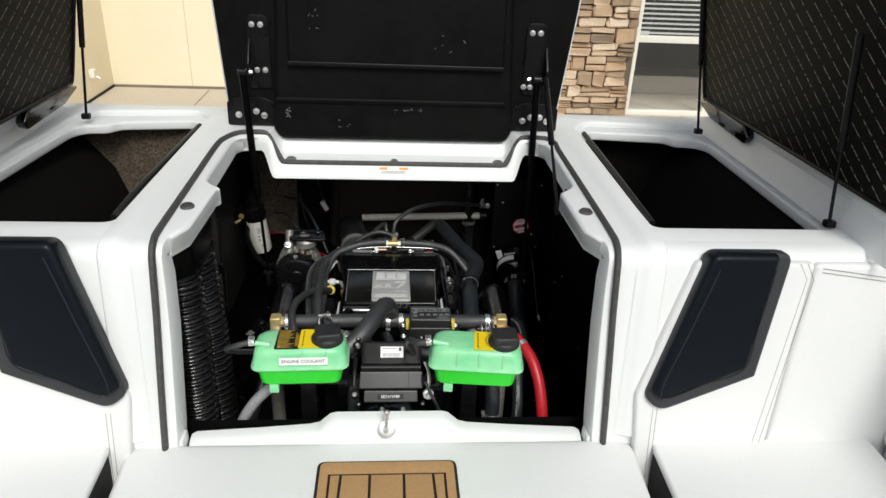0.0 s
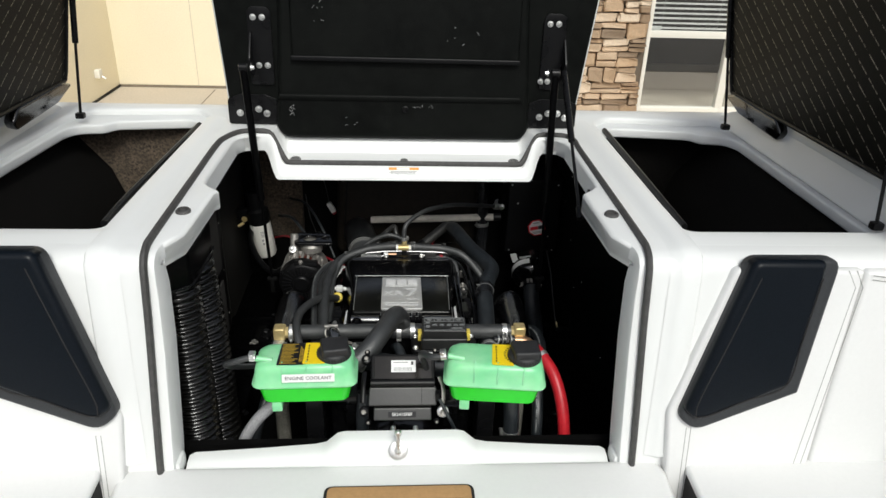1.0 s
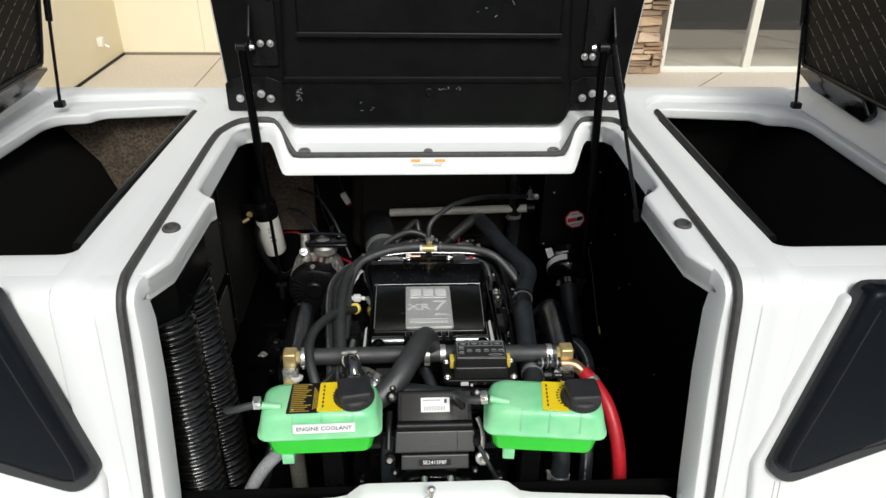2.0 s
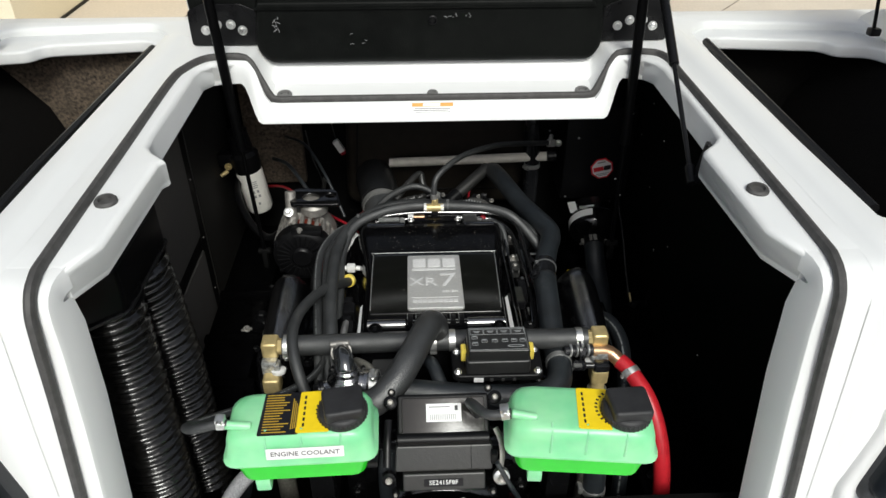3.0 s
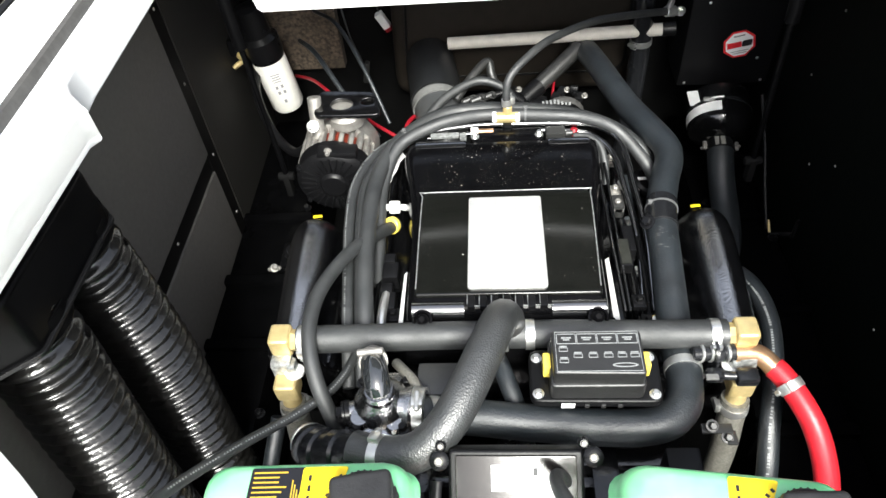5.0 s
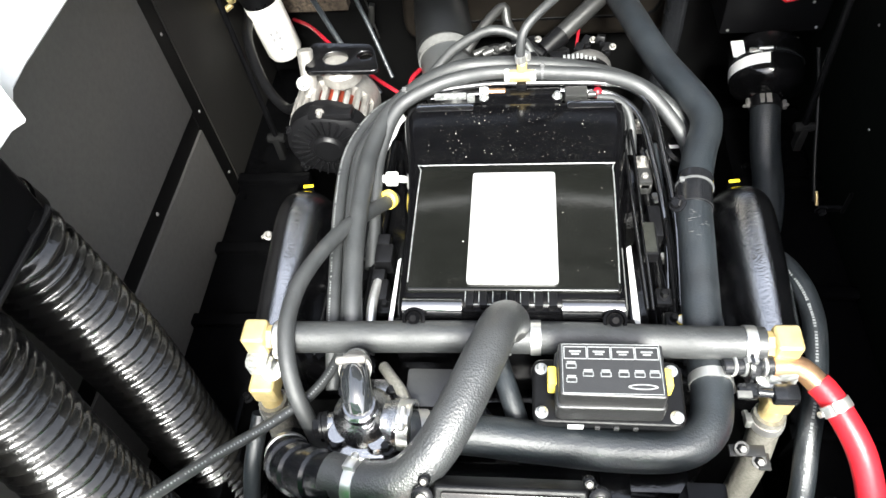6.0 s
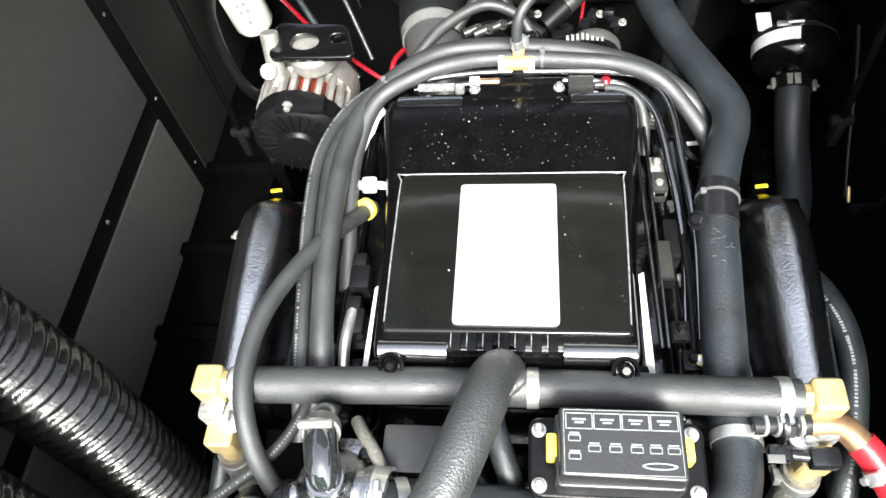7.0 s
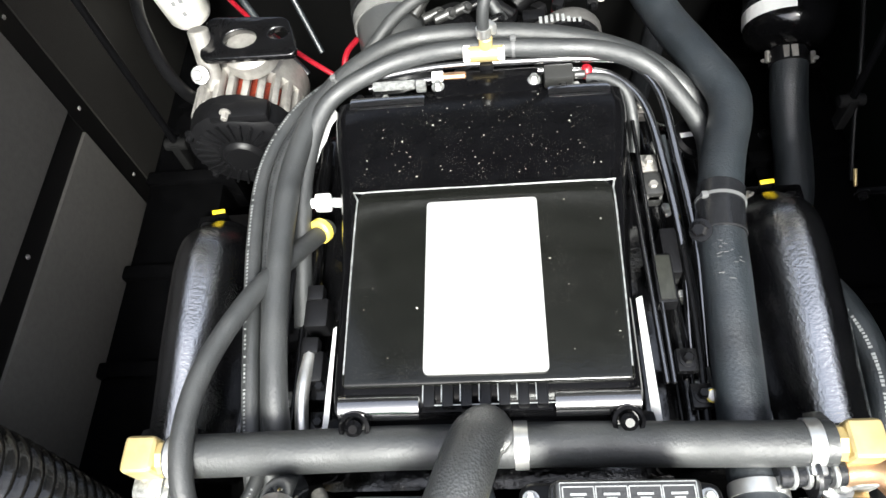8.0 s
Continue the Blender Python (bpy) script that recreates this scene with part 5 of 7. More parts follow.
# exhaust manifolds with brass elbows
for s in (1, -1):
    q0 = 0.008 if s > 0 else 0.0
    spine = curve_points([(s * (0.316 + q0), 2.332, 1.392), (s * (0.316 + q0), 2.314, 1.418), (s * (0.315 + q0), 2.265, 1.462), (s * (0.315 + q0), 2.17, 1.459), (s * (0.316 + q0), 2.10, 1.447), (s * (0.317 + q0), 2.045, 1.438)], 0.005)
    rows = []
    for i, c in enumerate(spine):
        q = i / (len(spine) - 1)
        w = 0.0465 * math.sqrt(max(0.02, 1 - (1 - min(1, q / 0.22)) ** 2)) * (1 - 0.10 * q)
        rows.append([(c.x + w * math.sin(a), c.y, c.z - w * 1.75 * (1 - math.cos(a))) for a in [radians(k * 10 - 120) for k in range(25)]])
    man = part("exhaust_manifold", loft(rows), MANI, eng, "glossy black cast exhaust manifold")
    part("manifold_base", join(span(min(s * 0.265, s * 0.36), max(s * 0.265, s * 0.36), 2.05, 2.30, 1.22, 1.375, 0.02), span(min(s * 0.285, s * 0.35), max(s * 0.285, s * 0.35), 2.03, 2.065, 1.30, 1.435, 0.012)), CAST, man)
    for y in (2.09, 2.17, 2.25, 2.33):
        part("runner", rod((s * 0.30, y - 0.03, 1.35), (s * 0.235, y - 0.03, 1.28), 0.024), CAST, man)
        part("manifold_bolt", hexa((s * 0.262, y, 1.365), (s * -0.3, 0, 1), 0.0065, 0.012), BLACKM, man)
    part("end_casting", box((s * 0.312, 2.028, 1.435), (0.042, 0.030, 0.075), 0.008), CAST, man)
    for x, y, w in ((0.326, 2.342, 0.016),):
        part("lifting_tab", box((s * x, y - 0.003, 1.402), (w, 0.005, 0.003), 0.001, Euler((0.3, 0, 0.1)).to_matrix()), YELLOW, man, "yellow paint mark on a tab")
        part("tab_stem", box((s * x, y - 0.003, 1.374), (0.014, 0.005, 0.056), 0.001), CAST, man)
    el = part("brass_elbow", join(box((s * 0.311, 2.022, 1.478), (0.030, 0.033, 0.036), 0.006, seg=3), rod((s * 0.305, 2.022, 1.478), (s * 0.282, 2.022, 1.478), 0.015, 8), rod((s * 0.311, 2.022, 1.46), (s * 0.311, 2.026, 1.435), 0.014, 12)), BRASS, man, "weathered brass elbow")
    part("brass_elbow", join(box((s * 0.308, 1.982, 1.425), (0.032, 0.032, 0.034), 0.006, seg=3), rod((s * 0.308, 1.99, 1.425), (s * 0.310, 2.02, 1.425), 0.015, 12), rod((s * 0.308, 1.980, 1.41), (s * 0.308, 1.976, 1.385), 0.014, 12)), BRASS, man, "weathered brass elbow")
    part("water_column", join(box((s * 0.312, 2.000, 1.440), (0.030, 0.022, 0.050), 0.006), box((s * 0.298, 1.996, 1.446), (0.012, 0.020, 0.030), 0.004)), GLINT_METAL, man, "bright worn casting between the elbows")
    part("plug_cap", lathe((s * 0.296, 1.992, 1.440), (0, 0.2, 1), [(0, 0.013), (0.006, 0.014), (0.008, 0.010)], 14), WHITEP, man)

# emblem plate
PM = HS @ Matrix.Translation((0.002, 0.0845, 0.0085))
emb = part("emblem_plate", plate([rounded([(-0.055, -0.088), (0.056, -0.088), (0.056, 0.097), (-0.055, 0.097)], 0.005)], 0.007, 0.001, PM @ Matrix.Translation((0, 0, 0.0025)), 2), PLATE, panel, "brushed metal emblem plate")
EM = PM @ Matrix.Translation((0, 0, 0.0026)) @ Matrix.Diagonal((0.92, 0.77, 1, 1))
for x in (-0.033, 0.001, 0.035):
    part("emblem_block", plate([rounded([(-0.0145, -0.02), (0.0145, -0.02), (0.0145, 0.02), (-0.0145, 0.02)], 0.004)], 0.0006, 0.0001, EM @ Matrix.Translation((x, 0.088, 0.0006))), ETCH, emb)
part("emblem_line", bar(EM, 0.0, 0.057, 0.098, 0.008, 0.0005), ETCH, emb)
part("emblem_letter", text("X", 0.050, EM @ Matrix.Translation((-0.0395, -0.002, 0.0005)), 0.0002, squash=0.95), ETCH, emb, "etched letter X")
part("emblem_letter", text("R", 0.050, EM @ Matrix.Translation((-0.0085, -0.002, 0.0005)), 0.0002, squash=0.95), ETCH, emb, "etched letter R")
part("emblem_letter", text("7", 0.082, EM @ Matrix.Translation((0.030, 0.004, 0.0005)), 0.0002), ETCH, emb, "etched figure 7")
part("emblem_words", text("SEVEN", 0.0115, EM @ Matrix.Translation((0.034, -0.045, 0.0005)), 0.0002, squash=1.1), ETCH, emb, kind="stuff")
for i in range(9):
    part("emblem_bar", bar(EM, -0.044 + i * 0.011, -0.085, 0.0085, 0.0115, 0.0005), ETCH, emb)
part("emblem_rule", bar(EM, 0, -0.070, 0.10, 0.0012, 0.0005), ETCH, emb)

# dust on the hood
FLECK = mat("pale_dust", (0.30, 0.28, 0.24), 0.8, grain=0.3)
rnd = random.Random(5)
dust = bmesh.new()
for i in range(190):
    x, v = rnd.uniform(-0.130, 0.130), rnd.random()
    y = 2.30 + 0.115 * v if rnd.random() < 0.72 else rnd.uniform(2.09, 2.29)
    if y < 2.295 and abs(x) < 0.060:
        continue
    z = (1.4943 - (y - 2.30) * 0.035 + 0.0012) if y > 2.295 else (1.5012 - (y - 2.085) * 0.032 + 0.0065)
    L = rnd.choice((0.0004, 0.0005, 0.0005, 0.0007, 0.0012)) * rnd.uniform(0.7, 1.2)
    a, c, q = rnd.uniform(0, 3.14), rnd.uniform(0.35, 1.0), []
    for ux, uy in ((1, 0.2), (0.1, c), (-1, -0.1), (0, -c)):
        q.append(dust.verts.new((x + L * (ux * math.cos(a) - uy * math.sin(a)), y + L * (ux * math.sin(a) + uy * math.cos(a)), z + rnd.uniform(0, 0.0003))))
    dust.faces.new(q)
part("dust", dust, FLECK, hood, "pale dust flecks", kind="stuff")

# front accessories: thermostat housing, ignition box, brackets
th = part("thermostat_housing", join(lathe((-0.160, 1.918, 1.40), (0, 0, 1), [(0, 0.030), (0.03, 0.032), (0.050, 0.038), (0.060, 0.040), (0.080, 0.039), (0.094, 0.034), (0.103, 0.025), (0.108, 0.0205), (0.116, 0.0205), (0.119, 0.0175)], 28),
                                     rod((-0.160, 1.918, 1.478), (-0.105, 1.912, 1.480), 0.026), rod((-0.160, 1.918, 1.475), (-0.208, 1.908, 1.478), 0.015), lathe((-0.128, 1.913, 1.479), (1, -0.1, 0.03), [(0, 0.029), (0.006, 0.030), (0.010, 0.028)], 24),
                                     box((-0.160, 1.885, 1.46), (0.058, 0.030, 0.050), 0.010), box((-0.160, 1.955, 1.455), (0.060, 0.030, 0.05), 0.010)), MANI, eng, "glossy black cast thermostat housing")
part("neck", tube([(-0.160, 1.918, 1.512), (-0.163, 1.930, 1.524), (-0.170, 1.955, 1.520), (-0.176, 1.980, 1.497), (-0.178, 1.995, 1.460)], 0.0165, 20), MIRROR, th, "mirror-glossy black elbow neck")
part("neck_clamp", lathe((-0.172, 1.964, 1.513), (-0.2, 0.75, -0.6), [(-0.006, 0.0162), (-0.006, 0.0185), (0.007, 0.0185), (0.007, 0.0162)], 28), ALU, th)
part("clamp_screw", join(rod((-0.190, 1.963, 1.532), (-0.156, 1.965, 1.534), 0.0050), box((-0.172, 1.964, 1.532), (0.016, 0.011, 0.010), 0.003)), ALU, th)
part("outlet_band", lathe((-0.113, 1.9125, 1.4795), (1, -0.1, 0.03), [(-0.008, 0.0262), (-0.008, 0.0285), (0.008, 0.0285), (0.008, 0.0262)], 30), STEEL, th, "stainless band on the outlet")
part("band_screw", join(box((-0.113, 1.905, 1.509), (0.014, 0.012, 0.010), 0.002), rod((-0.113, 1.893, 1.511), (-0.113, 1.920, 1.511), 0.0042)), STEEL, th)
for x, y, z, r in ((-0.185, 1.900, 1.486, 0.016), (-0.140, 1.938, 1.482, 0.014), (-0.176, 1.945, 1.478, 0.013), (-0.142, 1.892, 1.484, 0.013)):
    part("cast_boss", lathe((x, y, z - 0.04), (0, -0.1, 1), [(0, r * 1.2), (0.03, r * 1.05), (0.042, r), (0.048, r * 0.7)], 18), MANI, th)
part("plug", join(hexa((-0.207, 1.908, 1.478), (-1, -0.2, 0), 0.011, 0.012), lathe((-0.200, 1.909, 1.478), (-1, -0.2, 0), [(0, 0.017), (0.006, 0.017)], 18)), BLACKM, th)
for x, y, z in ((-0.188, 1.884, 1.482), (-0.132, 1.884, 1.482), (-0.188, 1.952, 1.478), (-0.132, 1.952, 1.478)):
    part("bolt", hexa((x, y, z), (0, 0, 1), 0.006, 0.010), BLACKM, th)
part("sensor", join(tube([(-0.150, 1.990, 1.466), (-0.138, 1.972, 1.478), (-0.122, 1.950, 1.486), (-0.113, 1.932, 1.486)], 0.0068, 12)), MESHH, th, "short braided sensor lead")
part("drain_bolt", join(hexa((-0.145, 1.868, 1.448), (0, -0.8, 0.5), 0.010, 0.014), rod((-0.160, 1.870, 1.445), (-0.130, 1.868, 1.448), 0.006)), STEEL, th)
part("ignition_box", join(box((-0.085, 1.962, 1.455), (0.070, 0.050, 0.036), 0.006), box((-0.085, 1.925, 1.448), (0.040, 0.020, 0.016), 0.004)), GREYP, eng, "dark grey sensor box")
part("front_bracket", join(span(-0.10, 0.20, 1.87, 1.90, 1.38, 1.41, 0.006), span(-0.13, -0.10, 1.80, 1.90, 1.36, 1.42, 0.006), span(0.10, 0.135, 1.79, 1.90, 1.36, 1.42, 0.006)), CAST, eng)
part("front_cover", join(span(-0.17, 0.17, 1.845, 1.875, 1.20, 1.40, 0.012), span(-0.24, 0.24, 1.93, 1.96, 1.15, 1.38, 0.012)), CAST, eng)
for x, z in ((-0.13, 1.38), (0.0, 1.385), (0.14, 1.38), (-0.15, 1.28), (0.15, 1.28)):
    part("bolt", hexa((x, 1.846, z), (0, -1, 0), 0.008, 0.012), BLACKM, eng)
part("pulley", lathe((0.02, 2.56, 1.33), (0, 1, 0), [(0, 0.06), (0.004, 0.065), (0.008, 0.058), (0.022, 0.058), (0.026, 0.065), (0.03, 0.06)], 32), BLACKM, eng)
part("pulley", lathe((0.12, 2.565, 1.42), (0, 1, 0), [(0, 0.034), (0.004, 0.037), (0.022, 0.037), (0.026, 0.034)], 28), BLACKM, eng)
belt = [Vector((0.02 + 0.065 * math.cos(a), 2.575, 1.33 + 0.065 * math.sin(a))) for a in [math.radians(k) for k in range(150, 400, 10)]] + [Vector((0.12 + 0.04 * math.cos(a), 2.575, 1.42 + 0.04 * math.sin(a))) for a in [math.radians(k) for k in range(-20, 140, 15)]]
part("belt", sweep(belt, 0.010, 6, 0.3, closed=True), RUBBER, eng, "ribbed rubber drive belt")
for i in range(8):
    part("belt_mark", box((0.082 + i * 0.007, 2.566, 1.462 - abs(i - 3) * 0.001), (0.004, 0.012, 0.002), 0.0005), PRINT, eng)

# ---- alternator ----
WINDING = mat("copper_winding", (0.22, 0.035, 0.018), 0.4, 0.3, grain=0.5, gscale=300)
alt = thing("alternator", (-0.316, 2.47, 1.32), "cast aluminium alternator with a black end cap", "alternator")
AC, AD = Vector((-0.311, 2.432, 1.392)), Vector((0, 1, 0.0))
part("end_cap", lathe(AC, AD, [(0, 0.020), (0.001, 0.055), (0.004, 0.064), (0.010, 0.071), (0.040, 0.073), (0.043, 0.069)], 40), BLACKP, alt, "black plastic end cap")
for i in range(26):
    a = 2 * math.pi * i / 26
    q = box((0, 0, 0), (0.0035, 0.004, 0.028), 0.001)
    q.transform(Matrix.Translation(AC + Vector((0.047 * math.sin(a), -0.001, 0.047 * math.cos(a)))) @ Matrix.Rotation(a, 4, "Y"))
    part("vent_rib", q, BLACKP, alt)
part("hub", lathe(AC - AD * 0.006, AD, [(0, 0.022), (0.003, 0.026), (0.008, 0.028)], 24), BLACKP, alt)
part("winding", lathe(AC + AD * 0.040, AD, [(0, 0.056), (0.048, 0.057)], 32), WINDING, alt, "copper-red winding seen between fins")
for i in range(24):
    a = 2 * math.pi * i / 24
    q = box((0, 0, 0), (0.0095, 0.050, 0.013), 0.003)
    q.transform(Matrix.Translation(AC + AD * 0.064 + Vector((0.068 * math.sin(a), 0, 0.068 * math.cos(a)))) @ Matrix.Rotation(a, 4, "Y"))
    part("cooling_fin", q, ALU, alt)
part("housing", lathe(AC + AD * 0.084, AD, [(0, 0.062), (0.004, 0.073), (0.045, 0.073), (0.052, 0.060)], 40), ALU, alt)
for x, z in ((0.0, 0.072), (0.055, -0.035), (-0.055, -0.04), (0.058, 0.040), (-0.06, 0.036)):
    part("through_bolt", hexa(AC + Vector((x, 0.012, z)), (0, -1, 0), 0.0048, 0.012), ALU if z > 0.06 else BLACKM, alt)
part("cover_tab", box(AC + Vector((0.015, 0.018, 0.064)), (0.075, 0.028, 0.016), 0.006), BLACKP, alt)
abr = thing("alternator_bracket", (-0.300, 2.50, 1.45), "black bracket plate with round holes above the alternator", "bracket")
hole = [(0.021 * math.cos(k * math.pi / 10), 0.0135 * math.sin(k * math.pi / 10)) for k in range(20)]
part("plate", plate([rounded([(-0.050, -0.028), (0.075, -0.030), (0.060, 0.028), (-0.045, 0.036)], 0.014), hole, [(x * 0.6 + 0.048, y * 0.6 + 0.004) for x, y in hole]], 0.010, 0.002, frame_of((-0.288, 2.520, 1.510), (1, 0, 0), (0, 0.985, 0.17))), CAST, abr)
part("cast_boss", lathe((-0.284, 2.526, 1.470), (0, -0.1, 1), [(0, 0.034), (0.02, 0.034), (0.030, 0.024)], 24), ALU, abr, "cast boss seen through the plate")
part("upright", join(rod((-0.338, 2.500, 1.45), (-0.338, 2.528, 1.522), 0.013)), ALU, abr, "cast aluminium post")
part("bolt", hexa((-0.340, 2.485, 1.488), (0, -0.7, 0.7), 0.0075, 0.012), STEEL, abr)

# ---- canisters and filters ----
ff = thing("fuel_filter", (-0.495, 2.80, 1.28), "white spin-on fuel filter on a black head", "filter")
FD = Vector((-0.12, -0.03, 1)).normalized()
F0 = Vector((-0.484, 2.80, 1.309))
part("can", lathe(F0, FD, [(0, 0.022), (0.004, 0.032), (0.014, 0.037), (0.13, 0.037), (0.135, 0.034)], 32), FILTERW, ff)
part("head", join(lathe(F0 + FD * 0.134, FD, [(0, 0.036), (0.02, 0.040), (0.05, 0.040), (0.06, 0.030), (0.12, 0.028), (0.125, 0.015)], 28), box(F0 + FD * 0.17 + Vector((-0.045, 0, 0)), (0.05, 0.04, 0.04), 0.006)), BLACKM, ff)
part("head_fitting", join(rod(F0 + FD * 0.14 + Vector((-0.05, -0.02, 0)), F0 + FD * 0.14 + Vector((-0.07, -0.03, -0.01)), 0.006), hexa(F0 + FD * 0.155 + Vector((-0.045, -0.022, 0)), (0, -1, 0), 0.007, 0.01)), BRASS, ff, "brass fuel fitting")
Ff = frame_of(F0 + FD * 0.07 + Vector((0.012, -0.0352, 0.0)), (1, 0.33, 0.12), FD)
for i in range(4):
    part("print_bar", bar(Ff, 0.0, 0.040 - i * 0.006, 0.020 - 0.003 * (i % 2), 0.0022), GREYINK, ff)
for x, y in ((-0.006, 0.008), (0.006, 0.009), (-0.005, -0.006), (0.007, -0.006), (0.001, -0.03)):
    part("print_mark", bar(Ff, x, y, 0.006, 0.008), GREYINK, ff)

af = thing("intake_silencer", (0.478, 2.712, 1.18), "black breather canister with a white label band", "canister")
A1 = Vector((0.095, 0.932, 0.350)).normalized()
A0 = Vector((0.476, 2.712, 1.272)) - A1 * 0.051
AU = A1.cross(Vector((0, 0, 1))).normalized()
AV = AU.cross(A1)
on_can = lambda deg, h, r: A0 + A1 * h + (AU * math.cos(radians(deg)) + AV * math.sin(radians(deg))) * r
part("canister", lathe(A0, A1, [(0.004, 0.028), (0.013, 0.029), (0.018, 0.038), (0.024, 0.050), (0.028, 0.0535), (0.032, 0.060), (0.040, 0.0655), (0.050, 0.0670), (0.075, 0.0672), (0.077, 0.065), (0.083, 0.065), (0.085, 0.0672), (0.118, 0.0665), (0.124, 0.055)], 48), CAST, af)
lab = bmesh.new()
for k in range(10):
    lab.faces.new([lab.verts.new(on_can(198 - kk * 10, h, 0.0678)) for kk, h in ((k, 0.051), (k + 1, 0.051), (k + 1, 0.0735), (k, 0.0735))])
part("label_band", lab, WHITEL, af, "white label band")
part("label_tab", plate([rounded([(-0.012, 0), (0.012, 0), (0.012, 0.034), (-0.012, 0.034)], 0.003)], 0.001, 0.0002, frame_of(on_can(148, 0.080, 0.066), AU * 0.8 + AV * 0.5 - A1 * 0.2, AV + A1 * 0.5 - AU * 0.1)), WHITEL, af, "white paper tab")
part("strap", lathe(A0 + A1 * 0.080, A1, [(-0.0026, 0.0645), (-0.0026, 0.0682), (0.0026, 0.0682), (0.0026, 0.0645)], 48), MIRROR, af, "steel strap round the canister")
part("strap_buckle", join(box(on_can(118, 0.080, 0.070), (0.024, 0.008, 0.007), 0.002), rod(on_can(114, 0.080, 0.072), on_can(94, 0.080, 0.072), 0.003)), STEEL, af)
part("neck_band", lathe(A0, A1, [(-0.011, 0.0275), (-0.011, 0.0296), (0.011, 0.0296), (0.011, 0.0275)], 36), BLACKM, af, "clamp band on the canister neck")
for k in (0, 1):
    part("band_tooth", box(on_can(114 - 22 * k, 0.0, 0.0296), (0.0095, 0.019, 0.0026), 0.0006, Euler((0.36, 0, 0)).to_matrix()), ALU, af)
for deg in (172, 8):
    part("clamp_screw", join(rod(on_can(deg, -0.009, 0.033), on_can(deg, 0.010, 0.033), 0.0042), box(on_can(deg, 0.0, 0.031), (0.006, 0.009, 0.008), 0.002), rod(on_can(deg + 10, -0.006, 0.037), on_can(deg + 10, -0.001, 0.037), 0.0040)), ALU, af)

# throttle elbow and intake plumbing at the back
io = thing("intake_elbow", (-0.125, 2.66, 1.34), "grey rubber intake elbow with a steel band", "intake elbow")
part("elbow", tube([(-0.105, 2.565, 1.35), (-0.115, 2.60, 1.385), (-0.122, 2.635, 1.400), (-0.128, 2.665, 1.405)], 0.049, 32, 0.006), CUFF, io)
part("duct", tube([(-0.127, 2.66, 1.404), (-0.133, 2.71, 1.408), (-0.145, 2.79, 1.40), (-0.15, 2.83, 1.39)], 0.0535, 32, 0.01), BELLOWS, io, "black rubber duct")
part("ring", lathe((-0.1255, 2.650, 1.4025), (-0.17, 0.97, 0.17), [(-0.009, 0.049), (-0.009, 0.0515), (0.009, 0.0515), (0.009, 0.049)], 36), BANDG, io, "pale band round the elbow")
part("red_hook", tube([(-0.190, 2.55, 1.38), (-0.184, 2.585, 1.405), (-0.172, 2.62, 1.40)], 0.0042, 8), RED, io)

lt = thing("long_tube", (0.12, 2.79, 1.46), "pale grey tube across the aft bulkhead", "tube")
part("tube", tube([(-0.105, 2.80, 1.452), (0.1, 2.79, 1.462), (0.345, 2.78, 1.474)], 0.0130, 16, 0.05), mat("pale_grey_tube", (0.55, 0.52, 0.46), 0.5, grain=0.1), lt)
part("end_fitting", rod((0.335, 2.78, 1.4735), (0.362, 2.779, 1.475), 0.0145), BLACKP, lt)
st = thing("short_tube", (0.12, 2.72, 1.40), "grey tube stub behind the engine", "tube")
part("tube", rod((0.070, 2.695, 1.395), (0.170, 2.775, 1.445), 0.0165), GREYP, st)
part("cuff", rod((0.050, 2.68, 1.385), (0.085, 2.707, 1.402), 0.019), BLACKP, st)

# side plate with its octagonal notice
sp = thing("filter_box", (0.47, 2.80, 1.33), "black filter box with an octagonal red and white notice", "filter box")
part("box", span(0.385, 0.575, 2.775, 2.92, 1.335, 1.62, 0.008), BLACKP, sp)
SM = frame_of((0.496, 2.7745, 1.435), (0.978, 0, 0.208), (-0.208, 0, 0.978))
octa = lambda r: [(r * math.cos(radians(22.5 + 45 * k)), r * math.sin(radians(22.5 + 45 * k))) for k in range(8)]
part("notice_edge", plate([octa(0.0335)], 0.0008, 0.0001, SM @ Matrix.Translation((0, 0, 0.001))), REDINK, sp)
part("notice_face", plate([octa(0.029)], 0.0008, 0.0001, SM @ Matrix.Translation((0, 0, 0.0016))), WHITEL, sp)
part("notice_bar", bar(SM @ Matrix.Translation((0, 0, 0.0017)), -0.010, 0, 0.028, 0.013), REDINK, sp)
part("notice_blot", plate([rounded([(-0.010, -0.007), (0.010, -0.007), (0.012, 0.007), (-0.008, 0.007)], 0.004)], 0.0006, 0.0001, SM @ Matrix.Translation((0.014, 0, 0.0024))), INK, sp)
part("notice_line", join(bar(SM @ Matrix.Translation((0, 0, 0.0017)), 0, 0.020, 0.022, 0.003), bar(SM @ Matrix.Translation((0, 0, 0.0017)), 0, -0.016, 0.036, 0.0016), bar(SM @ Matrix.Translation((0, 0, 0.0017)), 0, -0.0205, 0.028, 0.0016)), GREYINK, sp, kind="stuff")
for x, z in ((0.395, 1.60), (0.56, 1.60), (0.40, 1.345), (0.56, 1.345), (0.42, 1.53), (0.54, 1.40)):
    part("screw", lathe((x, 2.776, z), (0, -1, 0), [(0, 0.0035), (0.002, 0.003), (0.003, 0.001)], 8), STEEL, sp)
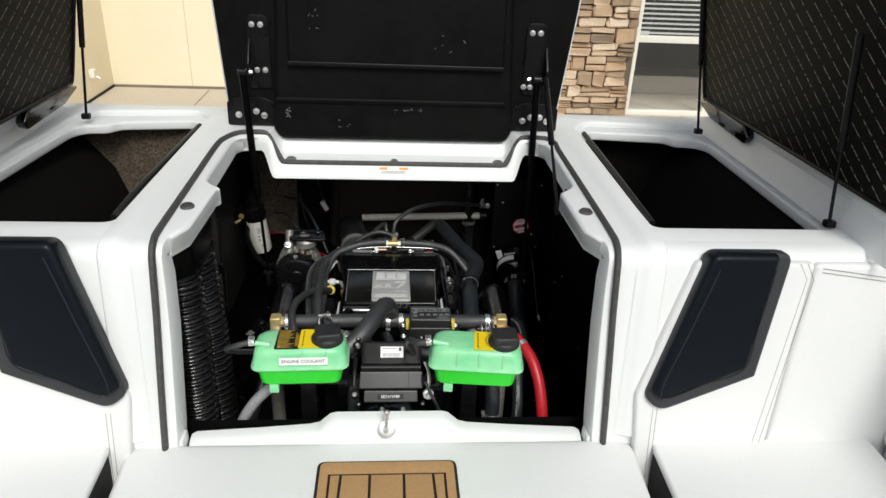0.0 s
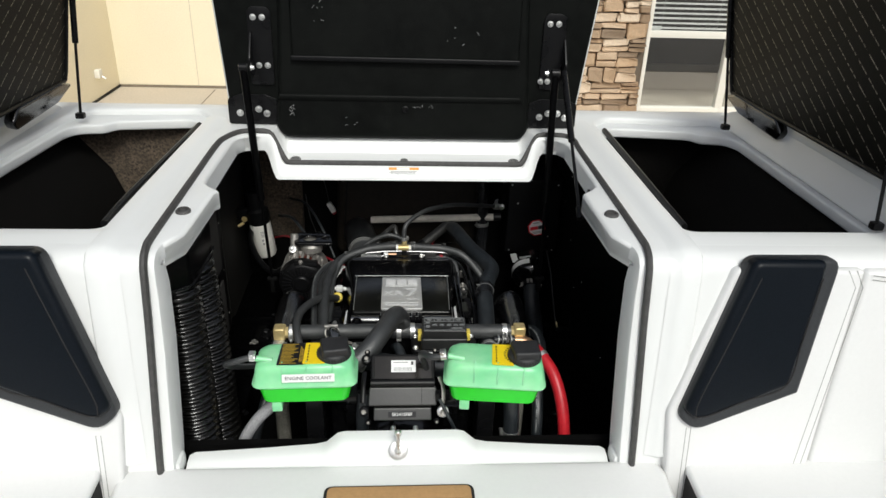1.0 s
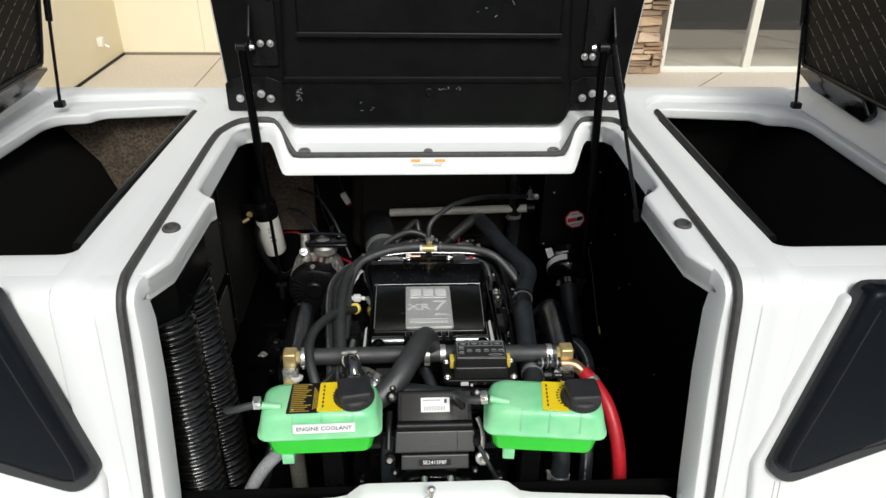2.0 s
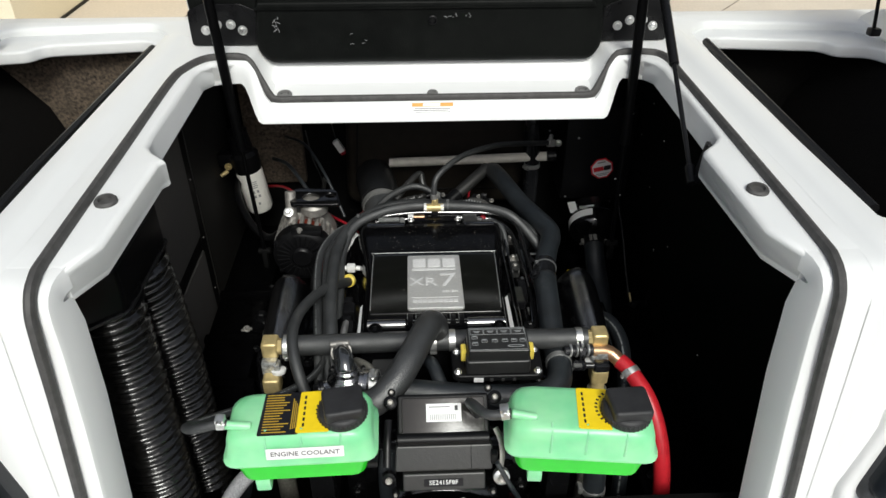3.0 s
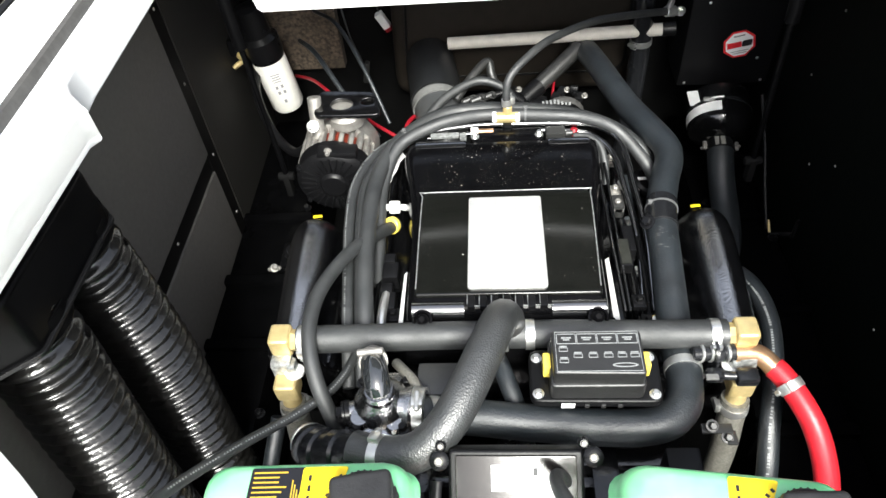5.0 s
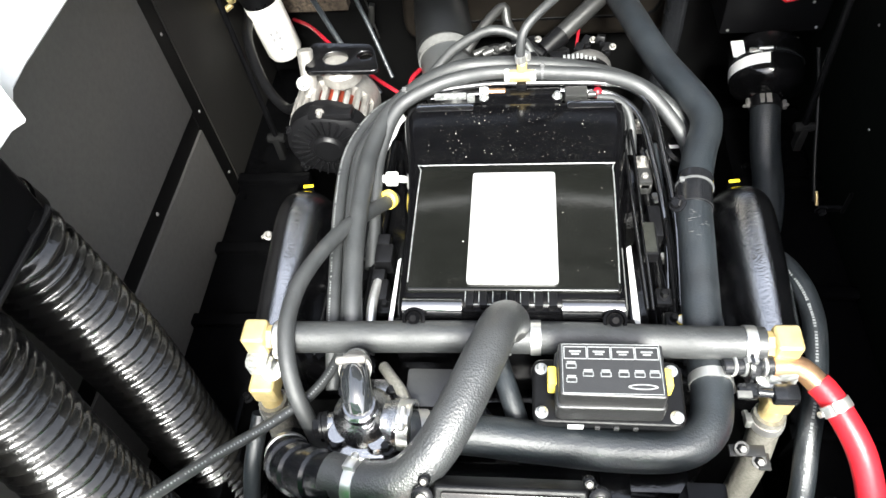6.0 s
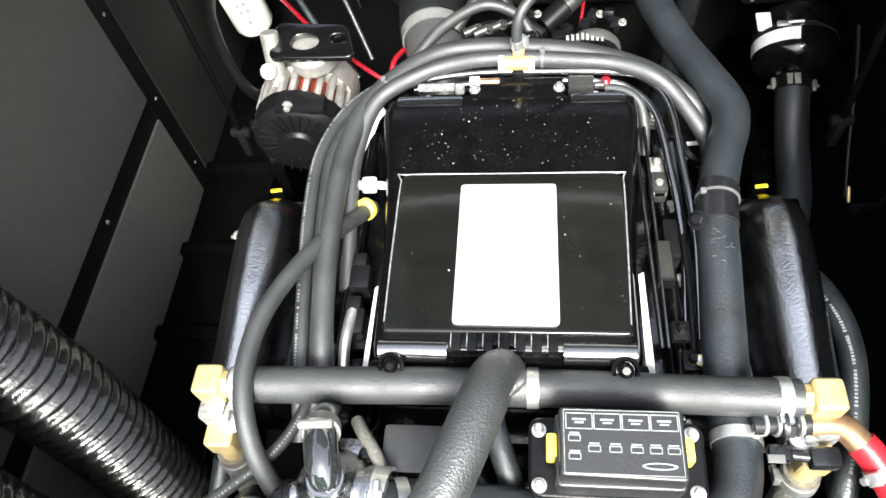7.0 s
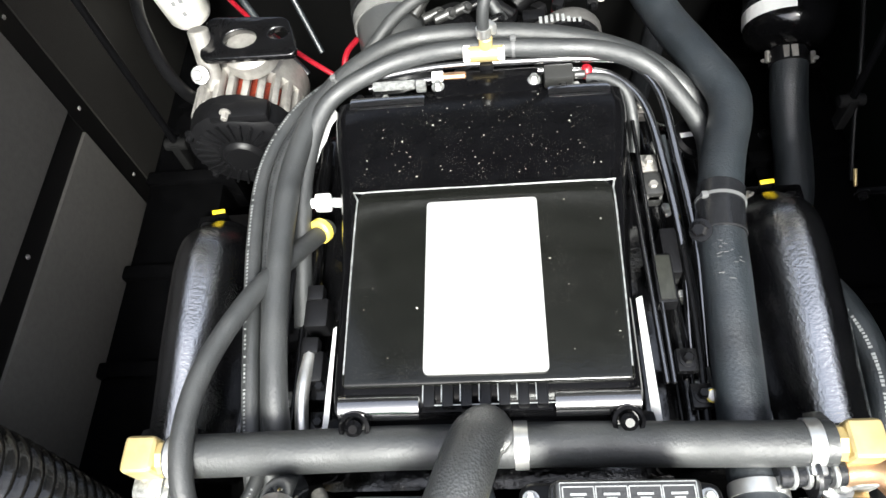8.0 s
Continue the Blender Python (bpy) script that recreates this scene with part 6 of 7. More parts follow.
# ---- coolant tanks ----
def ring(w, d, z, r=0.02, n=5):
    d, z, out = d * 0.90, z * 0.95, []
    for cx, cy, a0 in ((w / 2 - r, d / 2 - r, 0), (-w / 2 + r, d / 2 - r, 90), (-w / 2 + r, -d / 2 + r, 180), (w / 2 - r, -d / 2 + r, 270)):
        for k in range(n):
            a = radians(a0 + 90 * k / (n - 1))
            out.append((cx + r * math.cos(a), cy + r * math.sin(a), z))
    return out


def tank(base, yaw, mirrored):
    """A coolant tank, about 0.22 m wide, standing on its bracket at base."""
    M = Matrix.Translation(base) @ Matrix.Rotation(radians(yaw), 4, "Z")
    e = thing("coolant_tank", base, "green coolant tank with black cap" + (", black label and ENGINE COOLANT strip" if not mirrored else " and one yellow label"), "coolant tank", "coolant tanks")
    def put(name, bm, m, parent=e, label="", angle=35):
        bm.transform(M)
        return part(name, bm, m, parent, label, angle=angle)
    put("lower_shell", loft([ring(0.172, 0.078, 0.0), ring(0.184, 0.088, 0.004), ring(0.198, 0.102, 0.045), ring(0.200, 0.104, 0.052)], True), GREENL, label="tank bottom filled with bright green coolant")
    put("upper_shell", loft([ring(0.200, 0.104, 0.050), ring(0.219, 0.117, 0.0505), ring(0.222, 0.120, 0.053), ring(0.221, 0.119, 0.057), ring(0.212, 0.112, 0.060), ring(0.208, 0.108, 0.085, 0.022), ring(0.202, 0.101, 0.097, 0.024), ring(0.190, 0.090, 0.104, 0.026), ring(0.170, 0.072, 0.1065, 0.028)], True), GREENU, label="milky green upper shell", angle=60)
    for x in (-0.045, 0.005, 0.06):
        put("rib", tube([(x, -0.0490, 0.059), (x, -0.0465, 0.083), (x, -0.041, 0.095), (x, -0.031, 0.1008)], 0.0026, 8), GREENU)
    put("foot", box((-0.062, -0.03, -0.010), (0.022, 0.02, 0.024), 0.003), GREENU)
    nx = -0.078
    put("nozzle", rod((nx + 0.012, -0.022, 0.100), (nx - 0.025, -0.022, 0.106), 0.0065), GREENU)
    cx, cy = 0.062, -0.006
    cap = put("cap", lathe((cx, cy, 0.098), (0, 0, 1), [(0, 0.034), (0.003, 0.0355), (0.012, 0.0355), (0.016, 0.033), (0.018, 0.030)], 40), CAPP, label="black screw cap")
    for i in range(36):
        a = 2 * math.pi * i / 36
        q = box((0, 0, 0), (0.002, 0.0025, 0.010), 0.0006, seg=1)
        q.transform(Matrix.Translation((cx + 0.0355 * math.cos(a), cy + 0.0355 * math.sin(a), 0.1055)) @ Matrix.Rotation(a, 4, "Z"))
        put("knurl", q, CAPP, cap)
    put("grip", plate([rounded([(-0.028, -0.028), (0.028, -0.028), (0.030, 0.026), (-0.030, 0.026)], 0.008)], 0.020, 0.005, Matrix.Translation((cx + 0.002, cy, 0.130)) @ Matrix.Rotation(radians(8), 4, "Z"), 3), CAPP, cap)
    T = Matrix.Translation((0, 0, 0.1014))
    yx = 0.017 if not mirrored else 0.012
    yl = put("yellow_label", plate([rounded([(-0.020, -0.040), (0.028, -0.040), (0.014, 0.0), (0.028, 0.038), (-0.018, 0.038)], 0.004)], 0.0006, 0.0001, T @ Matrix.Translation((yx, 0.0, 0.0006))), YELLOW, label="yellow caution label")
    T2 = T @ Matrix.Translation((yx, 0, 0.0007))
    for i in range(6):
        put("print_bar", bar(T2, -0.010, -0.026 + i * 0.0105, 0.003, 0.006, 0.0004), INK, yl)
    for i in range(9):
        a = radians(130 + i * 12)
        put("print_bar", bar(T2 @ Matrix.Translation((0.044 + 0.036 * math.cos(a), 0.0 + 0.036 * math.sin(a), 0)) @ Matrix.Rotation(a, 4, "Z"), 0, 0, 0.004, 0.003, 0.0004), INK, yl)
    if not mirrored:
        bl = put("black_label", plate([rounded([(-0.056, -0.042), (0.001, -0.042), (0.003, 0.038), (-0.053, 0.038)], 0.003)], 0.0006, 0.0001, T @ Matrix.Translation((0.0, 0, 0.0004))), BLACKL, label="black label with gold print")
        rr = random.Random(3)
        for i in range(15):
            w = rr.choice((0.022, 0.034, 0.030, 0.036, 0.026))
            put("print_bar", bar(T @ Matrix.Translation((0, 0, 0.0005)), -0.050 + w / 2, 0.033 - i * 0.0050, w, 0.0016, 0.0004), GOLDINK, bl)
        for i in range(4):
            put("print_bar", bar(T @ Matrix.Translation((0, 0, 0.0005)), -0.010 + i * 0.0026, -0.004 - i * 0.002, 0.0013, 0.058 - i * 0.006, 0.0004), GOLDINK, bl)
        F = frame_of((0.012, -0.0503, 0.074), (1, 0, 0), (0, 0.22, 1))
        wl = put("white_label", plate([rounded([(-0.057, -0.009), (0.052, -0.009), (0.052, 0.009), (-0.057, 0.009)], 0.001)], 0.0008, 0.0002, F @ Matrix.Translation((0, 0, 0.0030))), WHITEL, label="white strip reading ENGINE COOLANT")
        put("words", text("ENGINE COOLANT", 0.0105, F @ Matrix.Translation((-0.0025, 0, 0.0034)), 0.0002, squash=1.06), INK, wl)
    return e


TANK1, TANK2 = (-0.206, 1.737, 1.509), (0.203, 1.728, 1.509)
tank(TANK1, 1.5, False)
tank(TANK2, -6.0, True)
shelf = thing("tank_bracket", (0, 1.80, 1.42), "black bracket carrying the coolant tanks and control module", "bracket")
for x0, x1 in ((-0.30, -0.100), (0.110, 0.30)):
    part("rail", span(x0, x1, 1.735, 1.80, 1.480, 1.494, 0.003), BLACKM, shelf)
part("cross_bar", span(-0.11, 0.12, 1.786, 1.80, 1.440, 1.462, 0.003), BLACKM, shelf)
for x in (-0.20, 0.20):
    part("leg", span(x - 0.02, x + 0.02, 1.78, 1.86, 1.30, 1.482, 0.004), BLACKM, shelf)
    part("pad", span(x - 0.05, x + 0.05, 1.72, 1.79, 1.494, 1.507, 0.003), RUBBER, shelf)

# ---- control module between the tanks ----
LIDP = mat("glossy_case_plastic", (0.014, 0.012, 0.010), 0.18, grain=0.15, gscale=60, bump=0.05, bscale=200, specks=0.2, spec=0.6)
cm = thing("control_module", (0.004, 1.78, 1.43), "black engine control module with a white barcode label", "control module")
U = frame_of((0.004, 1.798, 1.522), (1, 0, 0), (0, 0.79, 0.61))
up = part("upper_case", plate([rounded([(-0.074, -0.036), (0.074, -0.036), (0.074, 0.036), (-0.074, 0.036)], 0.006)], 0.030, 0.004, U, 3), BLACKP, cm)
part("case_lid", plate([rounded([(-0.066, -0.030), (0.066, -0.030), (0.066, 0.030), (-0.066, 0.030)], 0.003)], 0.004, 0.001, U @ Matrix.Translation((0, 0, 0.003))), LIDP, up, "dark glossy case lid")
lb = part("barcode_label", bar(U @ Matrix.Translation((0, 0, 0.003)), 0.001, 0.006, 0.056, 0.028, 0.0006), WHITEL, up, "white barcode label")
for i in range(14):
    part("barcode_bar", bar(U @ Matrix.Translation((0, 0, 0.0036)), -0.020 + i * 0.003, -0.001, 0.0013, 0.009, 0.0003), GREYINK, lb)
part("print_line", bar(U @ Matrix.Translation((0, 0, 0.0036)), -0.006, 0.015, 0.034, 0.002, 0.0003), GREYINK, lb)
part("print_mark", bar(U @ Matrix.Translation((0, 0, 0.0036)), 0.021, 0.013, 0.005, 0.008, 0.0003), INK, lb)
for x, y in ((-0.084, 0.024), (0.084, 0.028), (-0.082, 0.040), (0.074, 0.043)):
    big = abs(x) > 0.08 and y < 0.03
    part("case_bolt", join(lathe(U @ Vector((x, y, -0.006)), U.to_3x3() @ Vector((0, 0, 1)), [(0, 0.011 if big else 0.006), (0.008, 0.011 if big else 0.006), (0.010, 0.008 if big else 0.004)], 20)), BLACKM, up)
    part("bolt_core", lathe(U @ Vector((x, y, 0.002)), U.to_3x3() @ Vector((0, 0, 1)), [(0, 0.005 if big else 0.003), (0.005, 0.005 if big else 0.003), (0.003, 0.003 if big else 0.002)], 12), ALU, up)
part("ridge", rod((-0.07, 1.766, 1.507), (0.076, 1.766, 1.507), 0.010), BLACKP, cm)
Lo = frame_of((0.004, 1.748, 1.484), (1, 0, 0), (0, 0.50, 0.87))
lo = part("lower_case", plate([rounded([(-0.078, -0.022), (0.076, -0.022), (0.076, 0.020), (-0.076, 0.020)], 0.004)], 0.030, 0.003, Lo, 3), GREYP, cm, "charcoal connector cover")
part("cover_seam", bar(Lo, 0.042, 0, 0.001, 0.040, 0.0006), BLACKP, lo)
part("cover_latch", box(Lo @ Vector((0.078, 0.0, 0.002)), (0.010, 0.012, 0.022), 0.002), BLACKP, lo)
Bo = frame_of((0.004, 1.729, 1.449), (1, 0, 0), (0, 0.45, 0.89))
bo = part("connector_strip", plate([rounded([(-0.066, -0.015), (0.064, -0.015), (0.064, 0.014), (-0.066, 0.014)], 0.003)], 0.024, 0.003, Bo, 3), GREYP, cm, "charcoal connector strip")
sl = part("serial_label", bar(Bo, -0.002, -0.001, 0.062, 0.013, 0.0006), BLACKL, bo, "black label reading SE2415F8F")
part("words", text("SE2415F8F", 0.0105, Bo @ Matrix.Translation((-0.002, -0.001, 0.0008)), 0.0002), WHITEL, sl)
for x, y, r in ((-0.088, 0.006, 0.011), (0.090, 0.004, 0.013), (-0.078, -0.018, 0.006), (0.076, -0.018, 0.006)):
    d = Bo.to_3x3() @ Vector((0, 0, 1))
    part("case_bolt", lathe(Bo @ Vector((x, y, -0.012)), d, [(0, r), (0.012, r), (0.014, r * 0.75)], 20), BLACKM if r < 0.012 else STEEL, bo)
    part("bolt_core", lathe(Bo @ Vector((x, y, 0.001)), d, [(0, r * 0.5), (0.004, r * 0.5), (0.002, r * 0.25)], 10), ALU, bo)
part("side_strap", tube([(0.086, 1.778, 1.515), (0.094, 1.765, 1.50), (0.096, 1.75, 1.478), (0.092, 1.74, 1.462)], 0.005, 8, flat=0.4), ALU, cm, "dull steel strap")
part("side_strap", tube([(-0.084, 1.805, 1.51), (-0.086, 1.775, 1.495), (-0.087, 1.745, 1.468)], 0.006, 8, flat=0.4), BLACKM, cm)
for x in (-0.018, 0.032):
    part("stud", rod((x, 1.715, 1.425), (x, 1.70, 1.42), 0.006), STEEL, cm)

# ---- fuse box ----
fb = thing("fuse_box", (0.107, 1.955, 1.478), "black fuse box with white printed lid and yellow clips", "fuse box")
part("base", plate([rounded([(0.026, 1.915), (0.188, 1.913), (0.190, 1.990), (0.026, 1.992)], 0.014)], 0.014, 0.004, Matrix.Translation((0, 0, 1.492)), 3), BLACKP, fb)
part("body", plate([rounded([(0.050, 1.918), (0.164, 1.918), (0.164, 1.986), (0.050, 1.986)], 0.007)], 0.030, 0.003, Matrix.Translation((0, 0, 1.522)), 3), FUSEP, fb)
lid_ = part("lid", plate([rounded([(0.053, 1.922), (0.161, 1.920), (0.161, 1.982), (0.053, 1.983)], 0.005)], 0.028, 0.003, Matrix.Translation((0, 0, 1.546)), 3), FUSEP, fb)
LM = Matrix.Translation((0.107, 1.952, 1.5462))
fr = lambda x0, x1, y0, y1, t=0.0009: join(bar(LM, (x0 + x1) / 2, y0, x1 - x0, t), bar(LM, (x0 + x1) / 2, y1, x1 - x0, t), bar(LM, x0, (y0 + y1) / 2, t, y1 - y0), bar(LM, x1, (y0 + y1) / 2, t, y1 - y0))
part("print_frame", join(fr(-0.050, 0.050, -0.028, 0.028, 0.0006), *[fr(-0.048 + i * 0.0245, -0.025 + i * 0.0245, 0.011, 0.025) for i in range(4)]), PRINT, lid_, "white printed fuse map")
for i in range(4):
    part("print_bar", join(bar(LM, -0.0365 + i * 0.0245, 0.0195, 0.012, 0.0018), bar(LM, -0.0365 + i * 0.0245, 0.0165, 0.008, 0.0015)), PRINT, lid_)
for x, y in ((-0.041, 0.003), (-0.041, -0.013), (-0.024, -0.006), (-0.006, -0.006), (0.012, -0.006), (0.028, -0.006), (0.043, -0.006)):
    part("fuse_mark", join(fr(x - 0.005, x + 0.005, y - 0.003, y + 0.002, 0.0008), bar(LM, x, y + 0.004, 0.009, 0.0014)), PRINT, lid_)
el = [(0.015 * math.cos(k * math.pi / 12), 0.0032 * math.sin(k * math.pi / 12)) for k in range(24)]
part("logo_oval", plate([el, [(x * 0.8, y * 0.6) for x, y in el]], 0.0006, 0.0001, LM @ Matrix.Translation((0.030, -0.020, 0.0007))), PRINT, lid_)
for x in (0.045, 0.170):
    part("clip", box((x + (0.002 if x < 0.1 else -0.002), 1.955, 1.512), (0.010, 0.022, 0.024), 0.003), YCLIP, fb, "yellow locking clip")
for x, y in ((0.036, 1.926), (0.178, 1.924), (0.036, 1.978), (0.178, 1.978)):
    part("bolt", hexa((x, y, 1.491), (0, 0, 1), 0.0048, 0.008), STEEL, fb)
part("small_label", box((0.072, 1.9145, 1.483), (0.017, 0.002, 0.010), 0.0005), WHITEL, fb)
for x in (0.095, 0.115, 0.135):
    part("tab", box((x, 1.9135, 1.484), (0.006, 0.004, 0.006), 0.001), GREYP, fb)
part("stand", join(span(0.04, 0.06, 1.94, 1.98, 1.38, 1.48, 0.003), span(0.15, 0.17, 1.94, 1.98, 1.38, 1.48, 0.003)), BLACKM, fb)

# ---- hoses ----
BELLOW = mat("shiny_black_rubber", (0.010, 0.0105, 0.012), 0.25, grain=0.2, gscale=40, bump=0.15, bscale=200, rvar=0.06, specks=0.3)
XH = 1.478
hose("coolant_hose", "grey-black rubber hose across the engine front", [(-0.288, 2.022, XH), (-0.18, 2.024, XH), (-0.08, 2.026, XH), (0.02, 2.026, XH)], 0.0195, HOSE, ((0.04, 90), (0.92, 170)), group="coolant hoses")
hose("coolant_hose", "grey-black rubber hose across the engine front", [(0.015, 2.026, XH), (0.08, 2.026, XH), (0.18, 2.024, XH - 0.001), (0.288, 2.022, XH)], 0.0195, HOSE, ((0.09, 200), (0.95, 90)), group="coolant hoses")
hose("bypass_hose", "arched woven-finish rubber hose over the engine front", [(0.002, 2.036, 1.476), (0.000, 2.030, 1.508), (-0.008, 2.010, 1.537), (-0.022, 1.965, 1.555), (-0.046, 1.905, 1.553), (-0.072, 1.862, 1.538), (-0.105, 1.838, 1.518), (-0.145, 1.836, 1.508), (-0.185, 1.848, 1.500)], 0.0235, HOSEW, ((0.93, 20),), group="coolant hoses")
b = hose("bellows_hose", "black rubber joint with raised rings", [(-0.172, 1.843, 1.498), (-0.202, 1.850, 1.486), (-0.236, 1.866, 1.462), (-0.258, 1.890, 1.432), (-0.268, 1.915, 1.39)], 0.0255, BELLOW, ((0.72, 150),), group="coolant hoses")
for k in (0.22, 0.40, 0.58):
    q = curve_points([(-0.172, 1.843, 1.498), (-0.202, 1.850, 1.486), (-0.236, 1.866, 1.462), (-0.258, 1.890, 1.432), (-0.268, 1.915, 1.39)], 0.004)
    m = int(k * len(q))
    part("ring", lathe(q[m], q[m + 1] - q[m - 1], [(-0.010, 0.0255), (-0.007, 0.0290), (0.007, 0.0290), (0.010, 0.0255)], 28), BELLOW, b)
hose("bypass_hose", "thick rubber hose bending back past the fuse box", [(-0.112, 1.905, 1.478), (-0.06, 1.912, 1.462), (0.03, 1.908, 1.452), (0.12, 1.902, 1.450), (0.185, 1.906, 1.450), (0.218, 1.930, 1.450), (0.230, 1.975, 1.447), (0.232, 2.04, 1.442), (0.237, 2.12, 1.447), (0.242, 2.19, 1.452), (0.249, 2.27, 1.455), (0.267, 2.345, 1.455), (0.284, 2.397, 1.455), (0.285, 2.436, 1.455), (0.263, 2.492, 1.455), (0.238, 2.55, 1.455), (0.217, 2.62, 1.455), (0.200, 2.69, 1.452), (0.186, 2.76, 1.44), (0.18, 2.86, 1.40)], 0.0235, HOSEB, ((0.015, 100), (0.31, 120)), group="coolant hoses")
hose("oil_hose", "smooth grey hose arching over the engine back", [(-0.198, 2.00, 1.41), (-0.204, 2.07, 1.452), (-0.211, 2.15, 1.465), (-0.215, 2.26, 1.470), (-0.211, 2.36, 1.470), (-0.183, 2.452, 1.470), (-0.115, 2.523, 1.470), (-0.038, 2.541, 1.470), (0.080, 2.529, 1.470), (0.160, 2.505, 1.466), (0.214, 2.480, 1.452), (0.256, 2.450, 1.425), (0.278, 2.42, 1.375)], 0.0133, HOSE, group="engine hoses")
hose("vent_hose", "slimmer grey hose arching over the engine back", [(-0.202, 2.18, 1.40), (-0.206, 2.30, 1.438), (-0.202, 2.37, 1.456), (-0.178, 2.430, 1.480), (-0.122, 2.463, 1.494), (-0.068, 2.480, 1.498), (-0.008, 2.484, 1.500), (0.078, 2.477, 1.500), (0.142, 2.470, 1.497), (0.192, 2.452, 1.488), (0.232, 2.425, 1.458), (0.262, 2.395, 1.42), (0.275, 2.37, 1.36)], 0.0108, HOSE, group="engine hoses")
PRINTED = [(-0.222, 1.98, 1.42), (-0.228, 2.05, 1.446), (-0.238, 2.146, 1.455), (-0.251, 2.267, 1.456), (-0.251, 2.36, 1.456), (-0.226, 2.435, 1.455), (-0.189, 2.495, 1.440), (-0.15, 2.53, 1.42)]
e = hose("printed_hose", "thin black hose with faded white print", PRINTED, 0.0088, HOSE, group="engine hoses")
hose_print(e, PRINTED, 0.0088, 0.1, 0.95, 170, (-0.3, -0.4, 0.9), 0.0026)
INNER = [(x + 0.0165, y + 0.002, z - 0.001) for x, y, z in PRINTED]
e = hose("printed_hose", "thin grey hose lying beside a printed one", INNER, 0.0072, HOSE, group="engine hoses")
hose_print(e, INNER, 0.0072, 0.2, 0.9, 110, (-0.1, -0.4, 0.9), 0.0020, INK)
e = hose("breather_hose", "matt grey hose looping from a yellow clip", [(-0.180, 2.298, 1.418), (-0.204, 2.246, 1.450), (-0.232, 2.185, 1.480), (-0.258, 2.115, 1.496), (-0.268, 2.06, 1.502), (-0.266, 2.005, 1.499), (-0.252, 1.955, 1.477), (-0.232, 1.92, 1.43), (-0.215, 1.895, 1.37)], 0.0105, HOSE, group="engine hoses")
solo("hose_clip", lathe((-0.186, 2.288, 1.427), (-0.40, -0.8, 0.45), [(-0.004, 0.0122), (-0.004, 0.0148), (0.003, 0.0148), (0.005, 0.0122)], 20), YCLIP, (-0.186, 2.28, 1.42), "yellow clip round a breather hose", "clip")
e = hose("tank_hose", "thin black hose from the engine to a coolant tank", [(-0.214, 2.07, 1.435), (-0.218, 2.01, 1.44), (-0.238, 1.962, 1.448), (-0.278, 1.915, 1.462), (-0.325, 1.862, 1.490), (-0.366, 1.795, 1.535), (-0.378, 1.745, 1.575), (-0.352, 1.715, 1.604), (-0.322, 1.7125, 1.6150), (-0.304, 1.713, 1.6150)], 0.0066, HOSE, ((0.985, 0),), group="tank hoses")
hose_print(e, [(-0.214, 2.07, 1.435), (-0.218, 2.01, 1.44), (-0.238, 1.962, 1.448), (-0.278, 1.915, 1.462), (-0.325, 1.862, 1.490), (-0.366, 1.795, 1.535), (-0.378, 1.745, 1.575), (-0.352, 1.715, 1.604), (-0.322, 1.7125, 1.6150), (-0.304, 1.713, 1.6150)], 0.0066, 0.15, 0.75, 110, (0.1, -0.5, 0.85), 0.0019)
hose("tank_hose", "thin black hose from the engine to a coolant tank", [(0.060, 1.80, 1.45), (0.058, 1.800, 1.52), (0.045, 1.788, 1.562), (0.047, 1.755, 1.594), (0.066, 1.722, 1.608), (0.098, 1.717, 1.6150)], 0.0075, HOSE, ((0.97, 0),), group="tank hoses")
hose("red_hose", "red rubber hose dropping from a copper fitting", [(0.348, 1.990, 1.446), (0.362, 1.972, 1.440), (0.388, 1.92, 1.415), (0.405, 1.872, 1.36), (0.412, 1.835, 1.28), (0.412, 1.815, 1.18), (0.41, 1.81, 1.02), (0.41, 1.81, 0.96)], 0.0155, REDH, ((0.045, 60),))
cf = thing("copper_fitting", (0.325, 2.0, 1.43), "tarnished copper elbow with black quick connectors", "pipe fitting")
part("elbow", tube([(0.296, 2.003, 1.462), (0.322, 2.004, 1.460), (0.338, 1.998, 1.453), (0.352, 1.984, 1.444)], 0.0135, 18), COPPER, cf)
part("coupler", join(rod((0.240, 1.998, 1.468), (0.300, 2.003, 1.464), 0.0105), hexa((0.268, 2.0, 1.467), (1, 0, 0), 0.014, 0.014), rod((0.286, 2.002, 1.465), (0.296, 2.003, 1.465), 0.0135)), BELLOW, cf)
for x in (0.250, 0.262, 0.283):
    part("coupler_ring", rod((x, 2.0, 1.4675), (x + 0.004, 2.0005, 1.4670), 0.0132), STEEL, cf)
part("valve", join(box((0.308, 1.972, 1.452), (0.028, 0.02, 0.018), 0.004), box((0.268, 1.975, 1.452), (0.022, 0.016, 0.014), 0.003), rod((0.275, 1.975, 1.452), (0.30, 1.973, 1.452), 0.006)), BELLOW, cf)
part("valve_tag", box((0.262, 1.968, 1.459), (0.016, 0.008, 0.004), 0.001), BANDG, cf)
for dx, dy, dz in ((0.0, 0.0, 0.0), (0.020, -0.010, -0.012)):
    part("bracket_nut", hexa((0.262 + dx, 1.925 + dy, 1.410 + dz), (0, -0.5, 0.85), 0.0055, 0.010), GREYP, cf)
part("bracket_arm", join(box((0.270, 1.925, 1.402), (0.040, 0.014, 0.004), 0.0015), box((0.288, 1.915, 1.396), (0.014, 0.020, 0.004), 0.0015)), GREYP, cf)
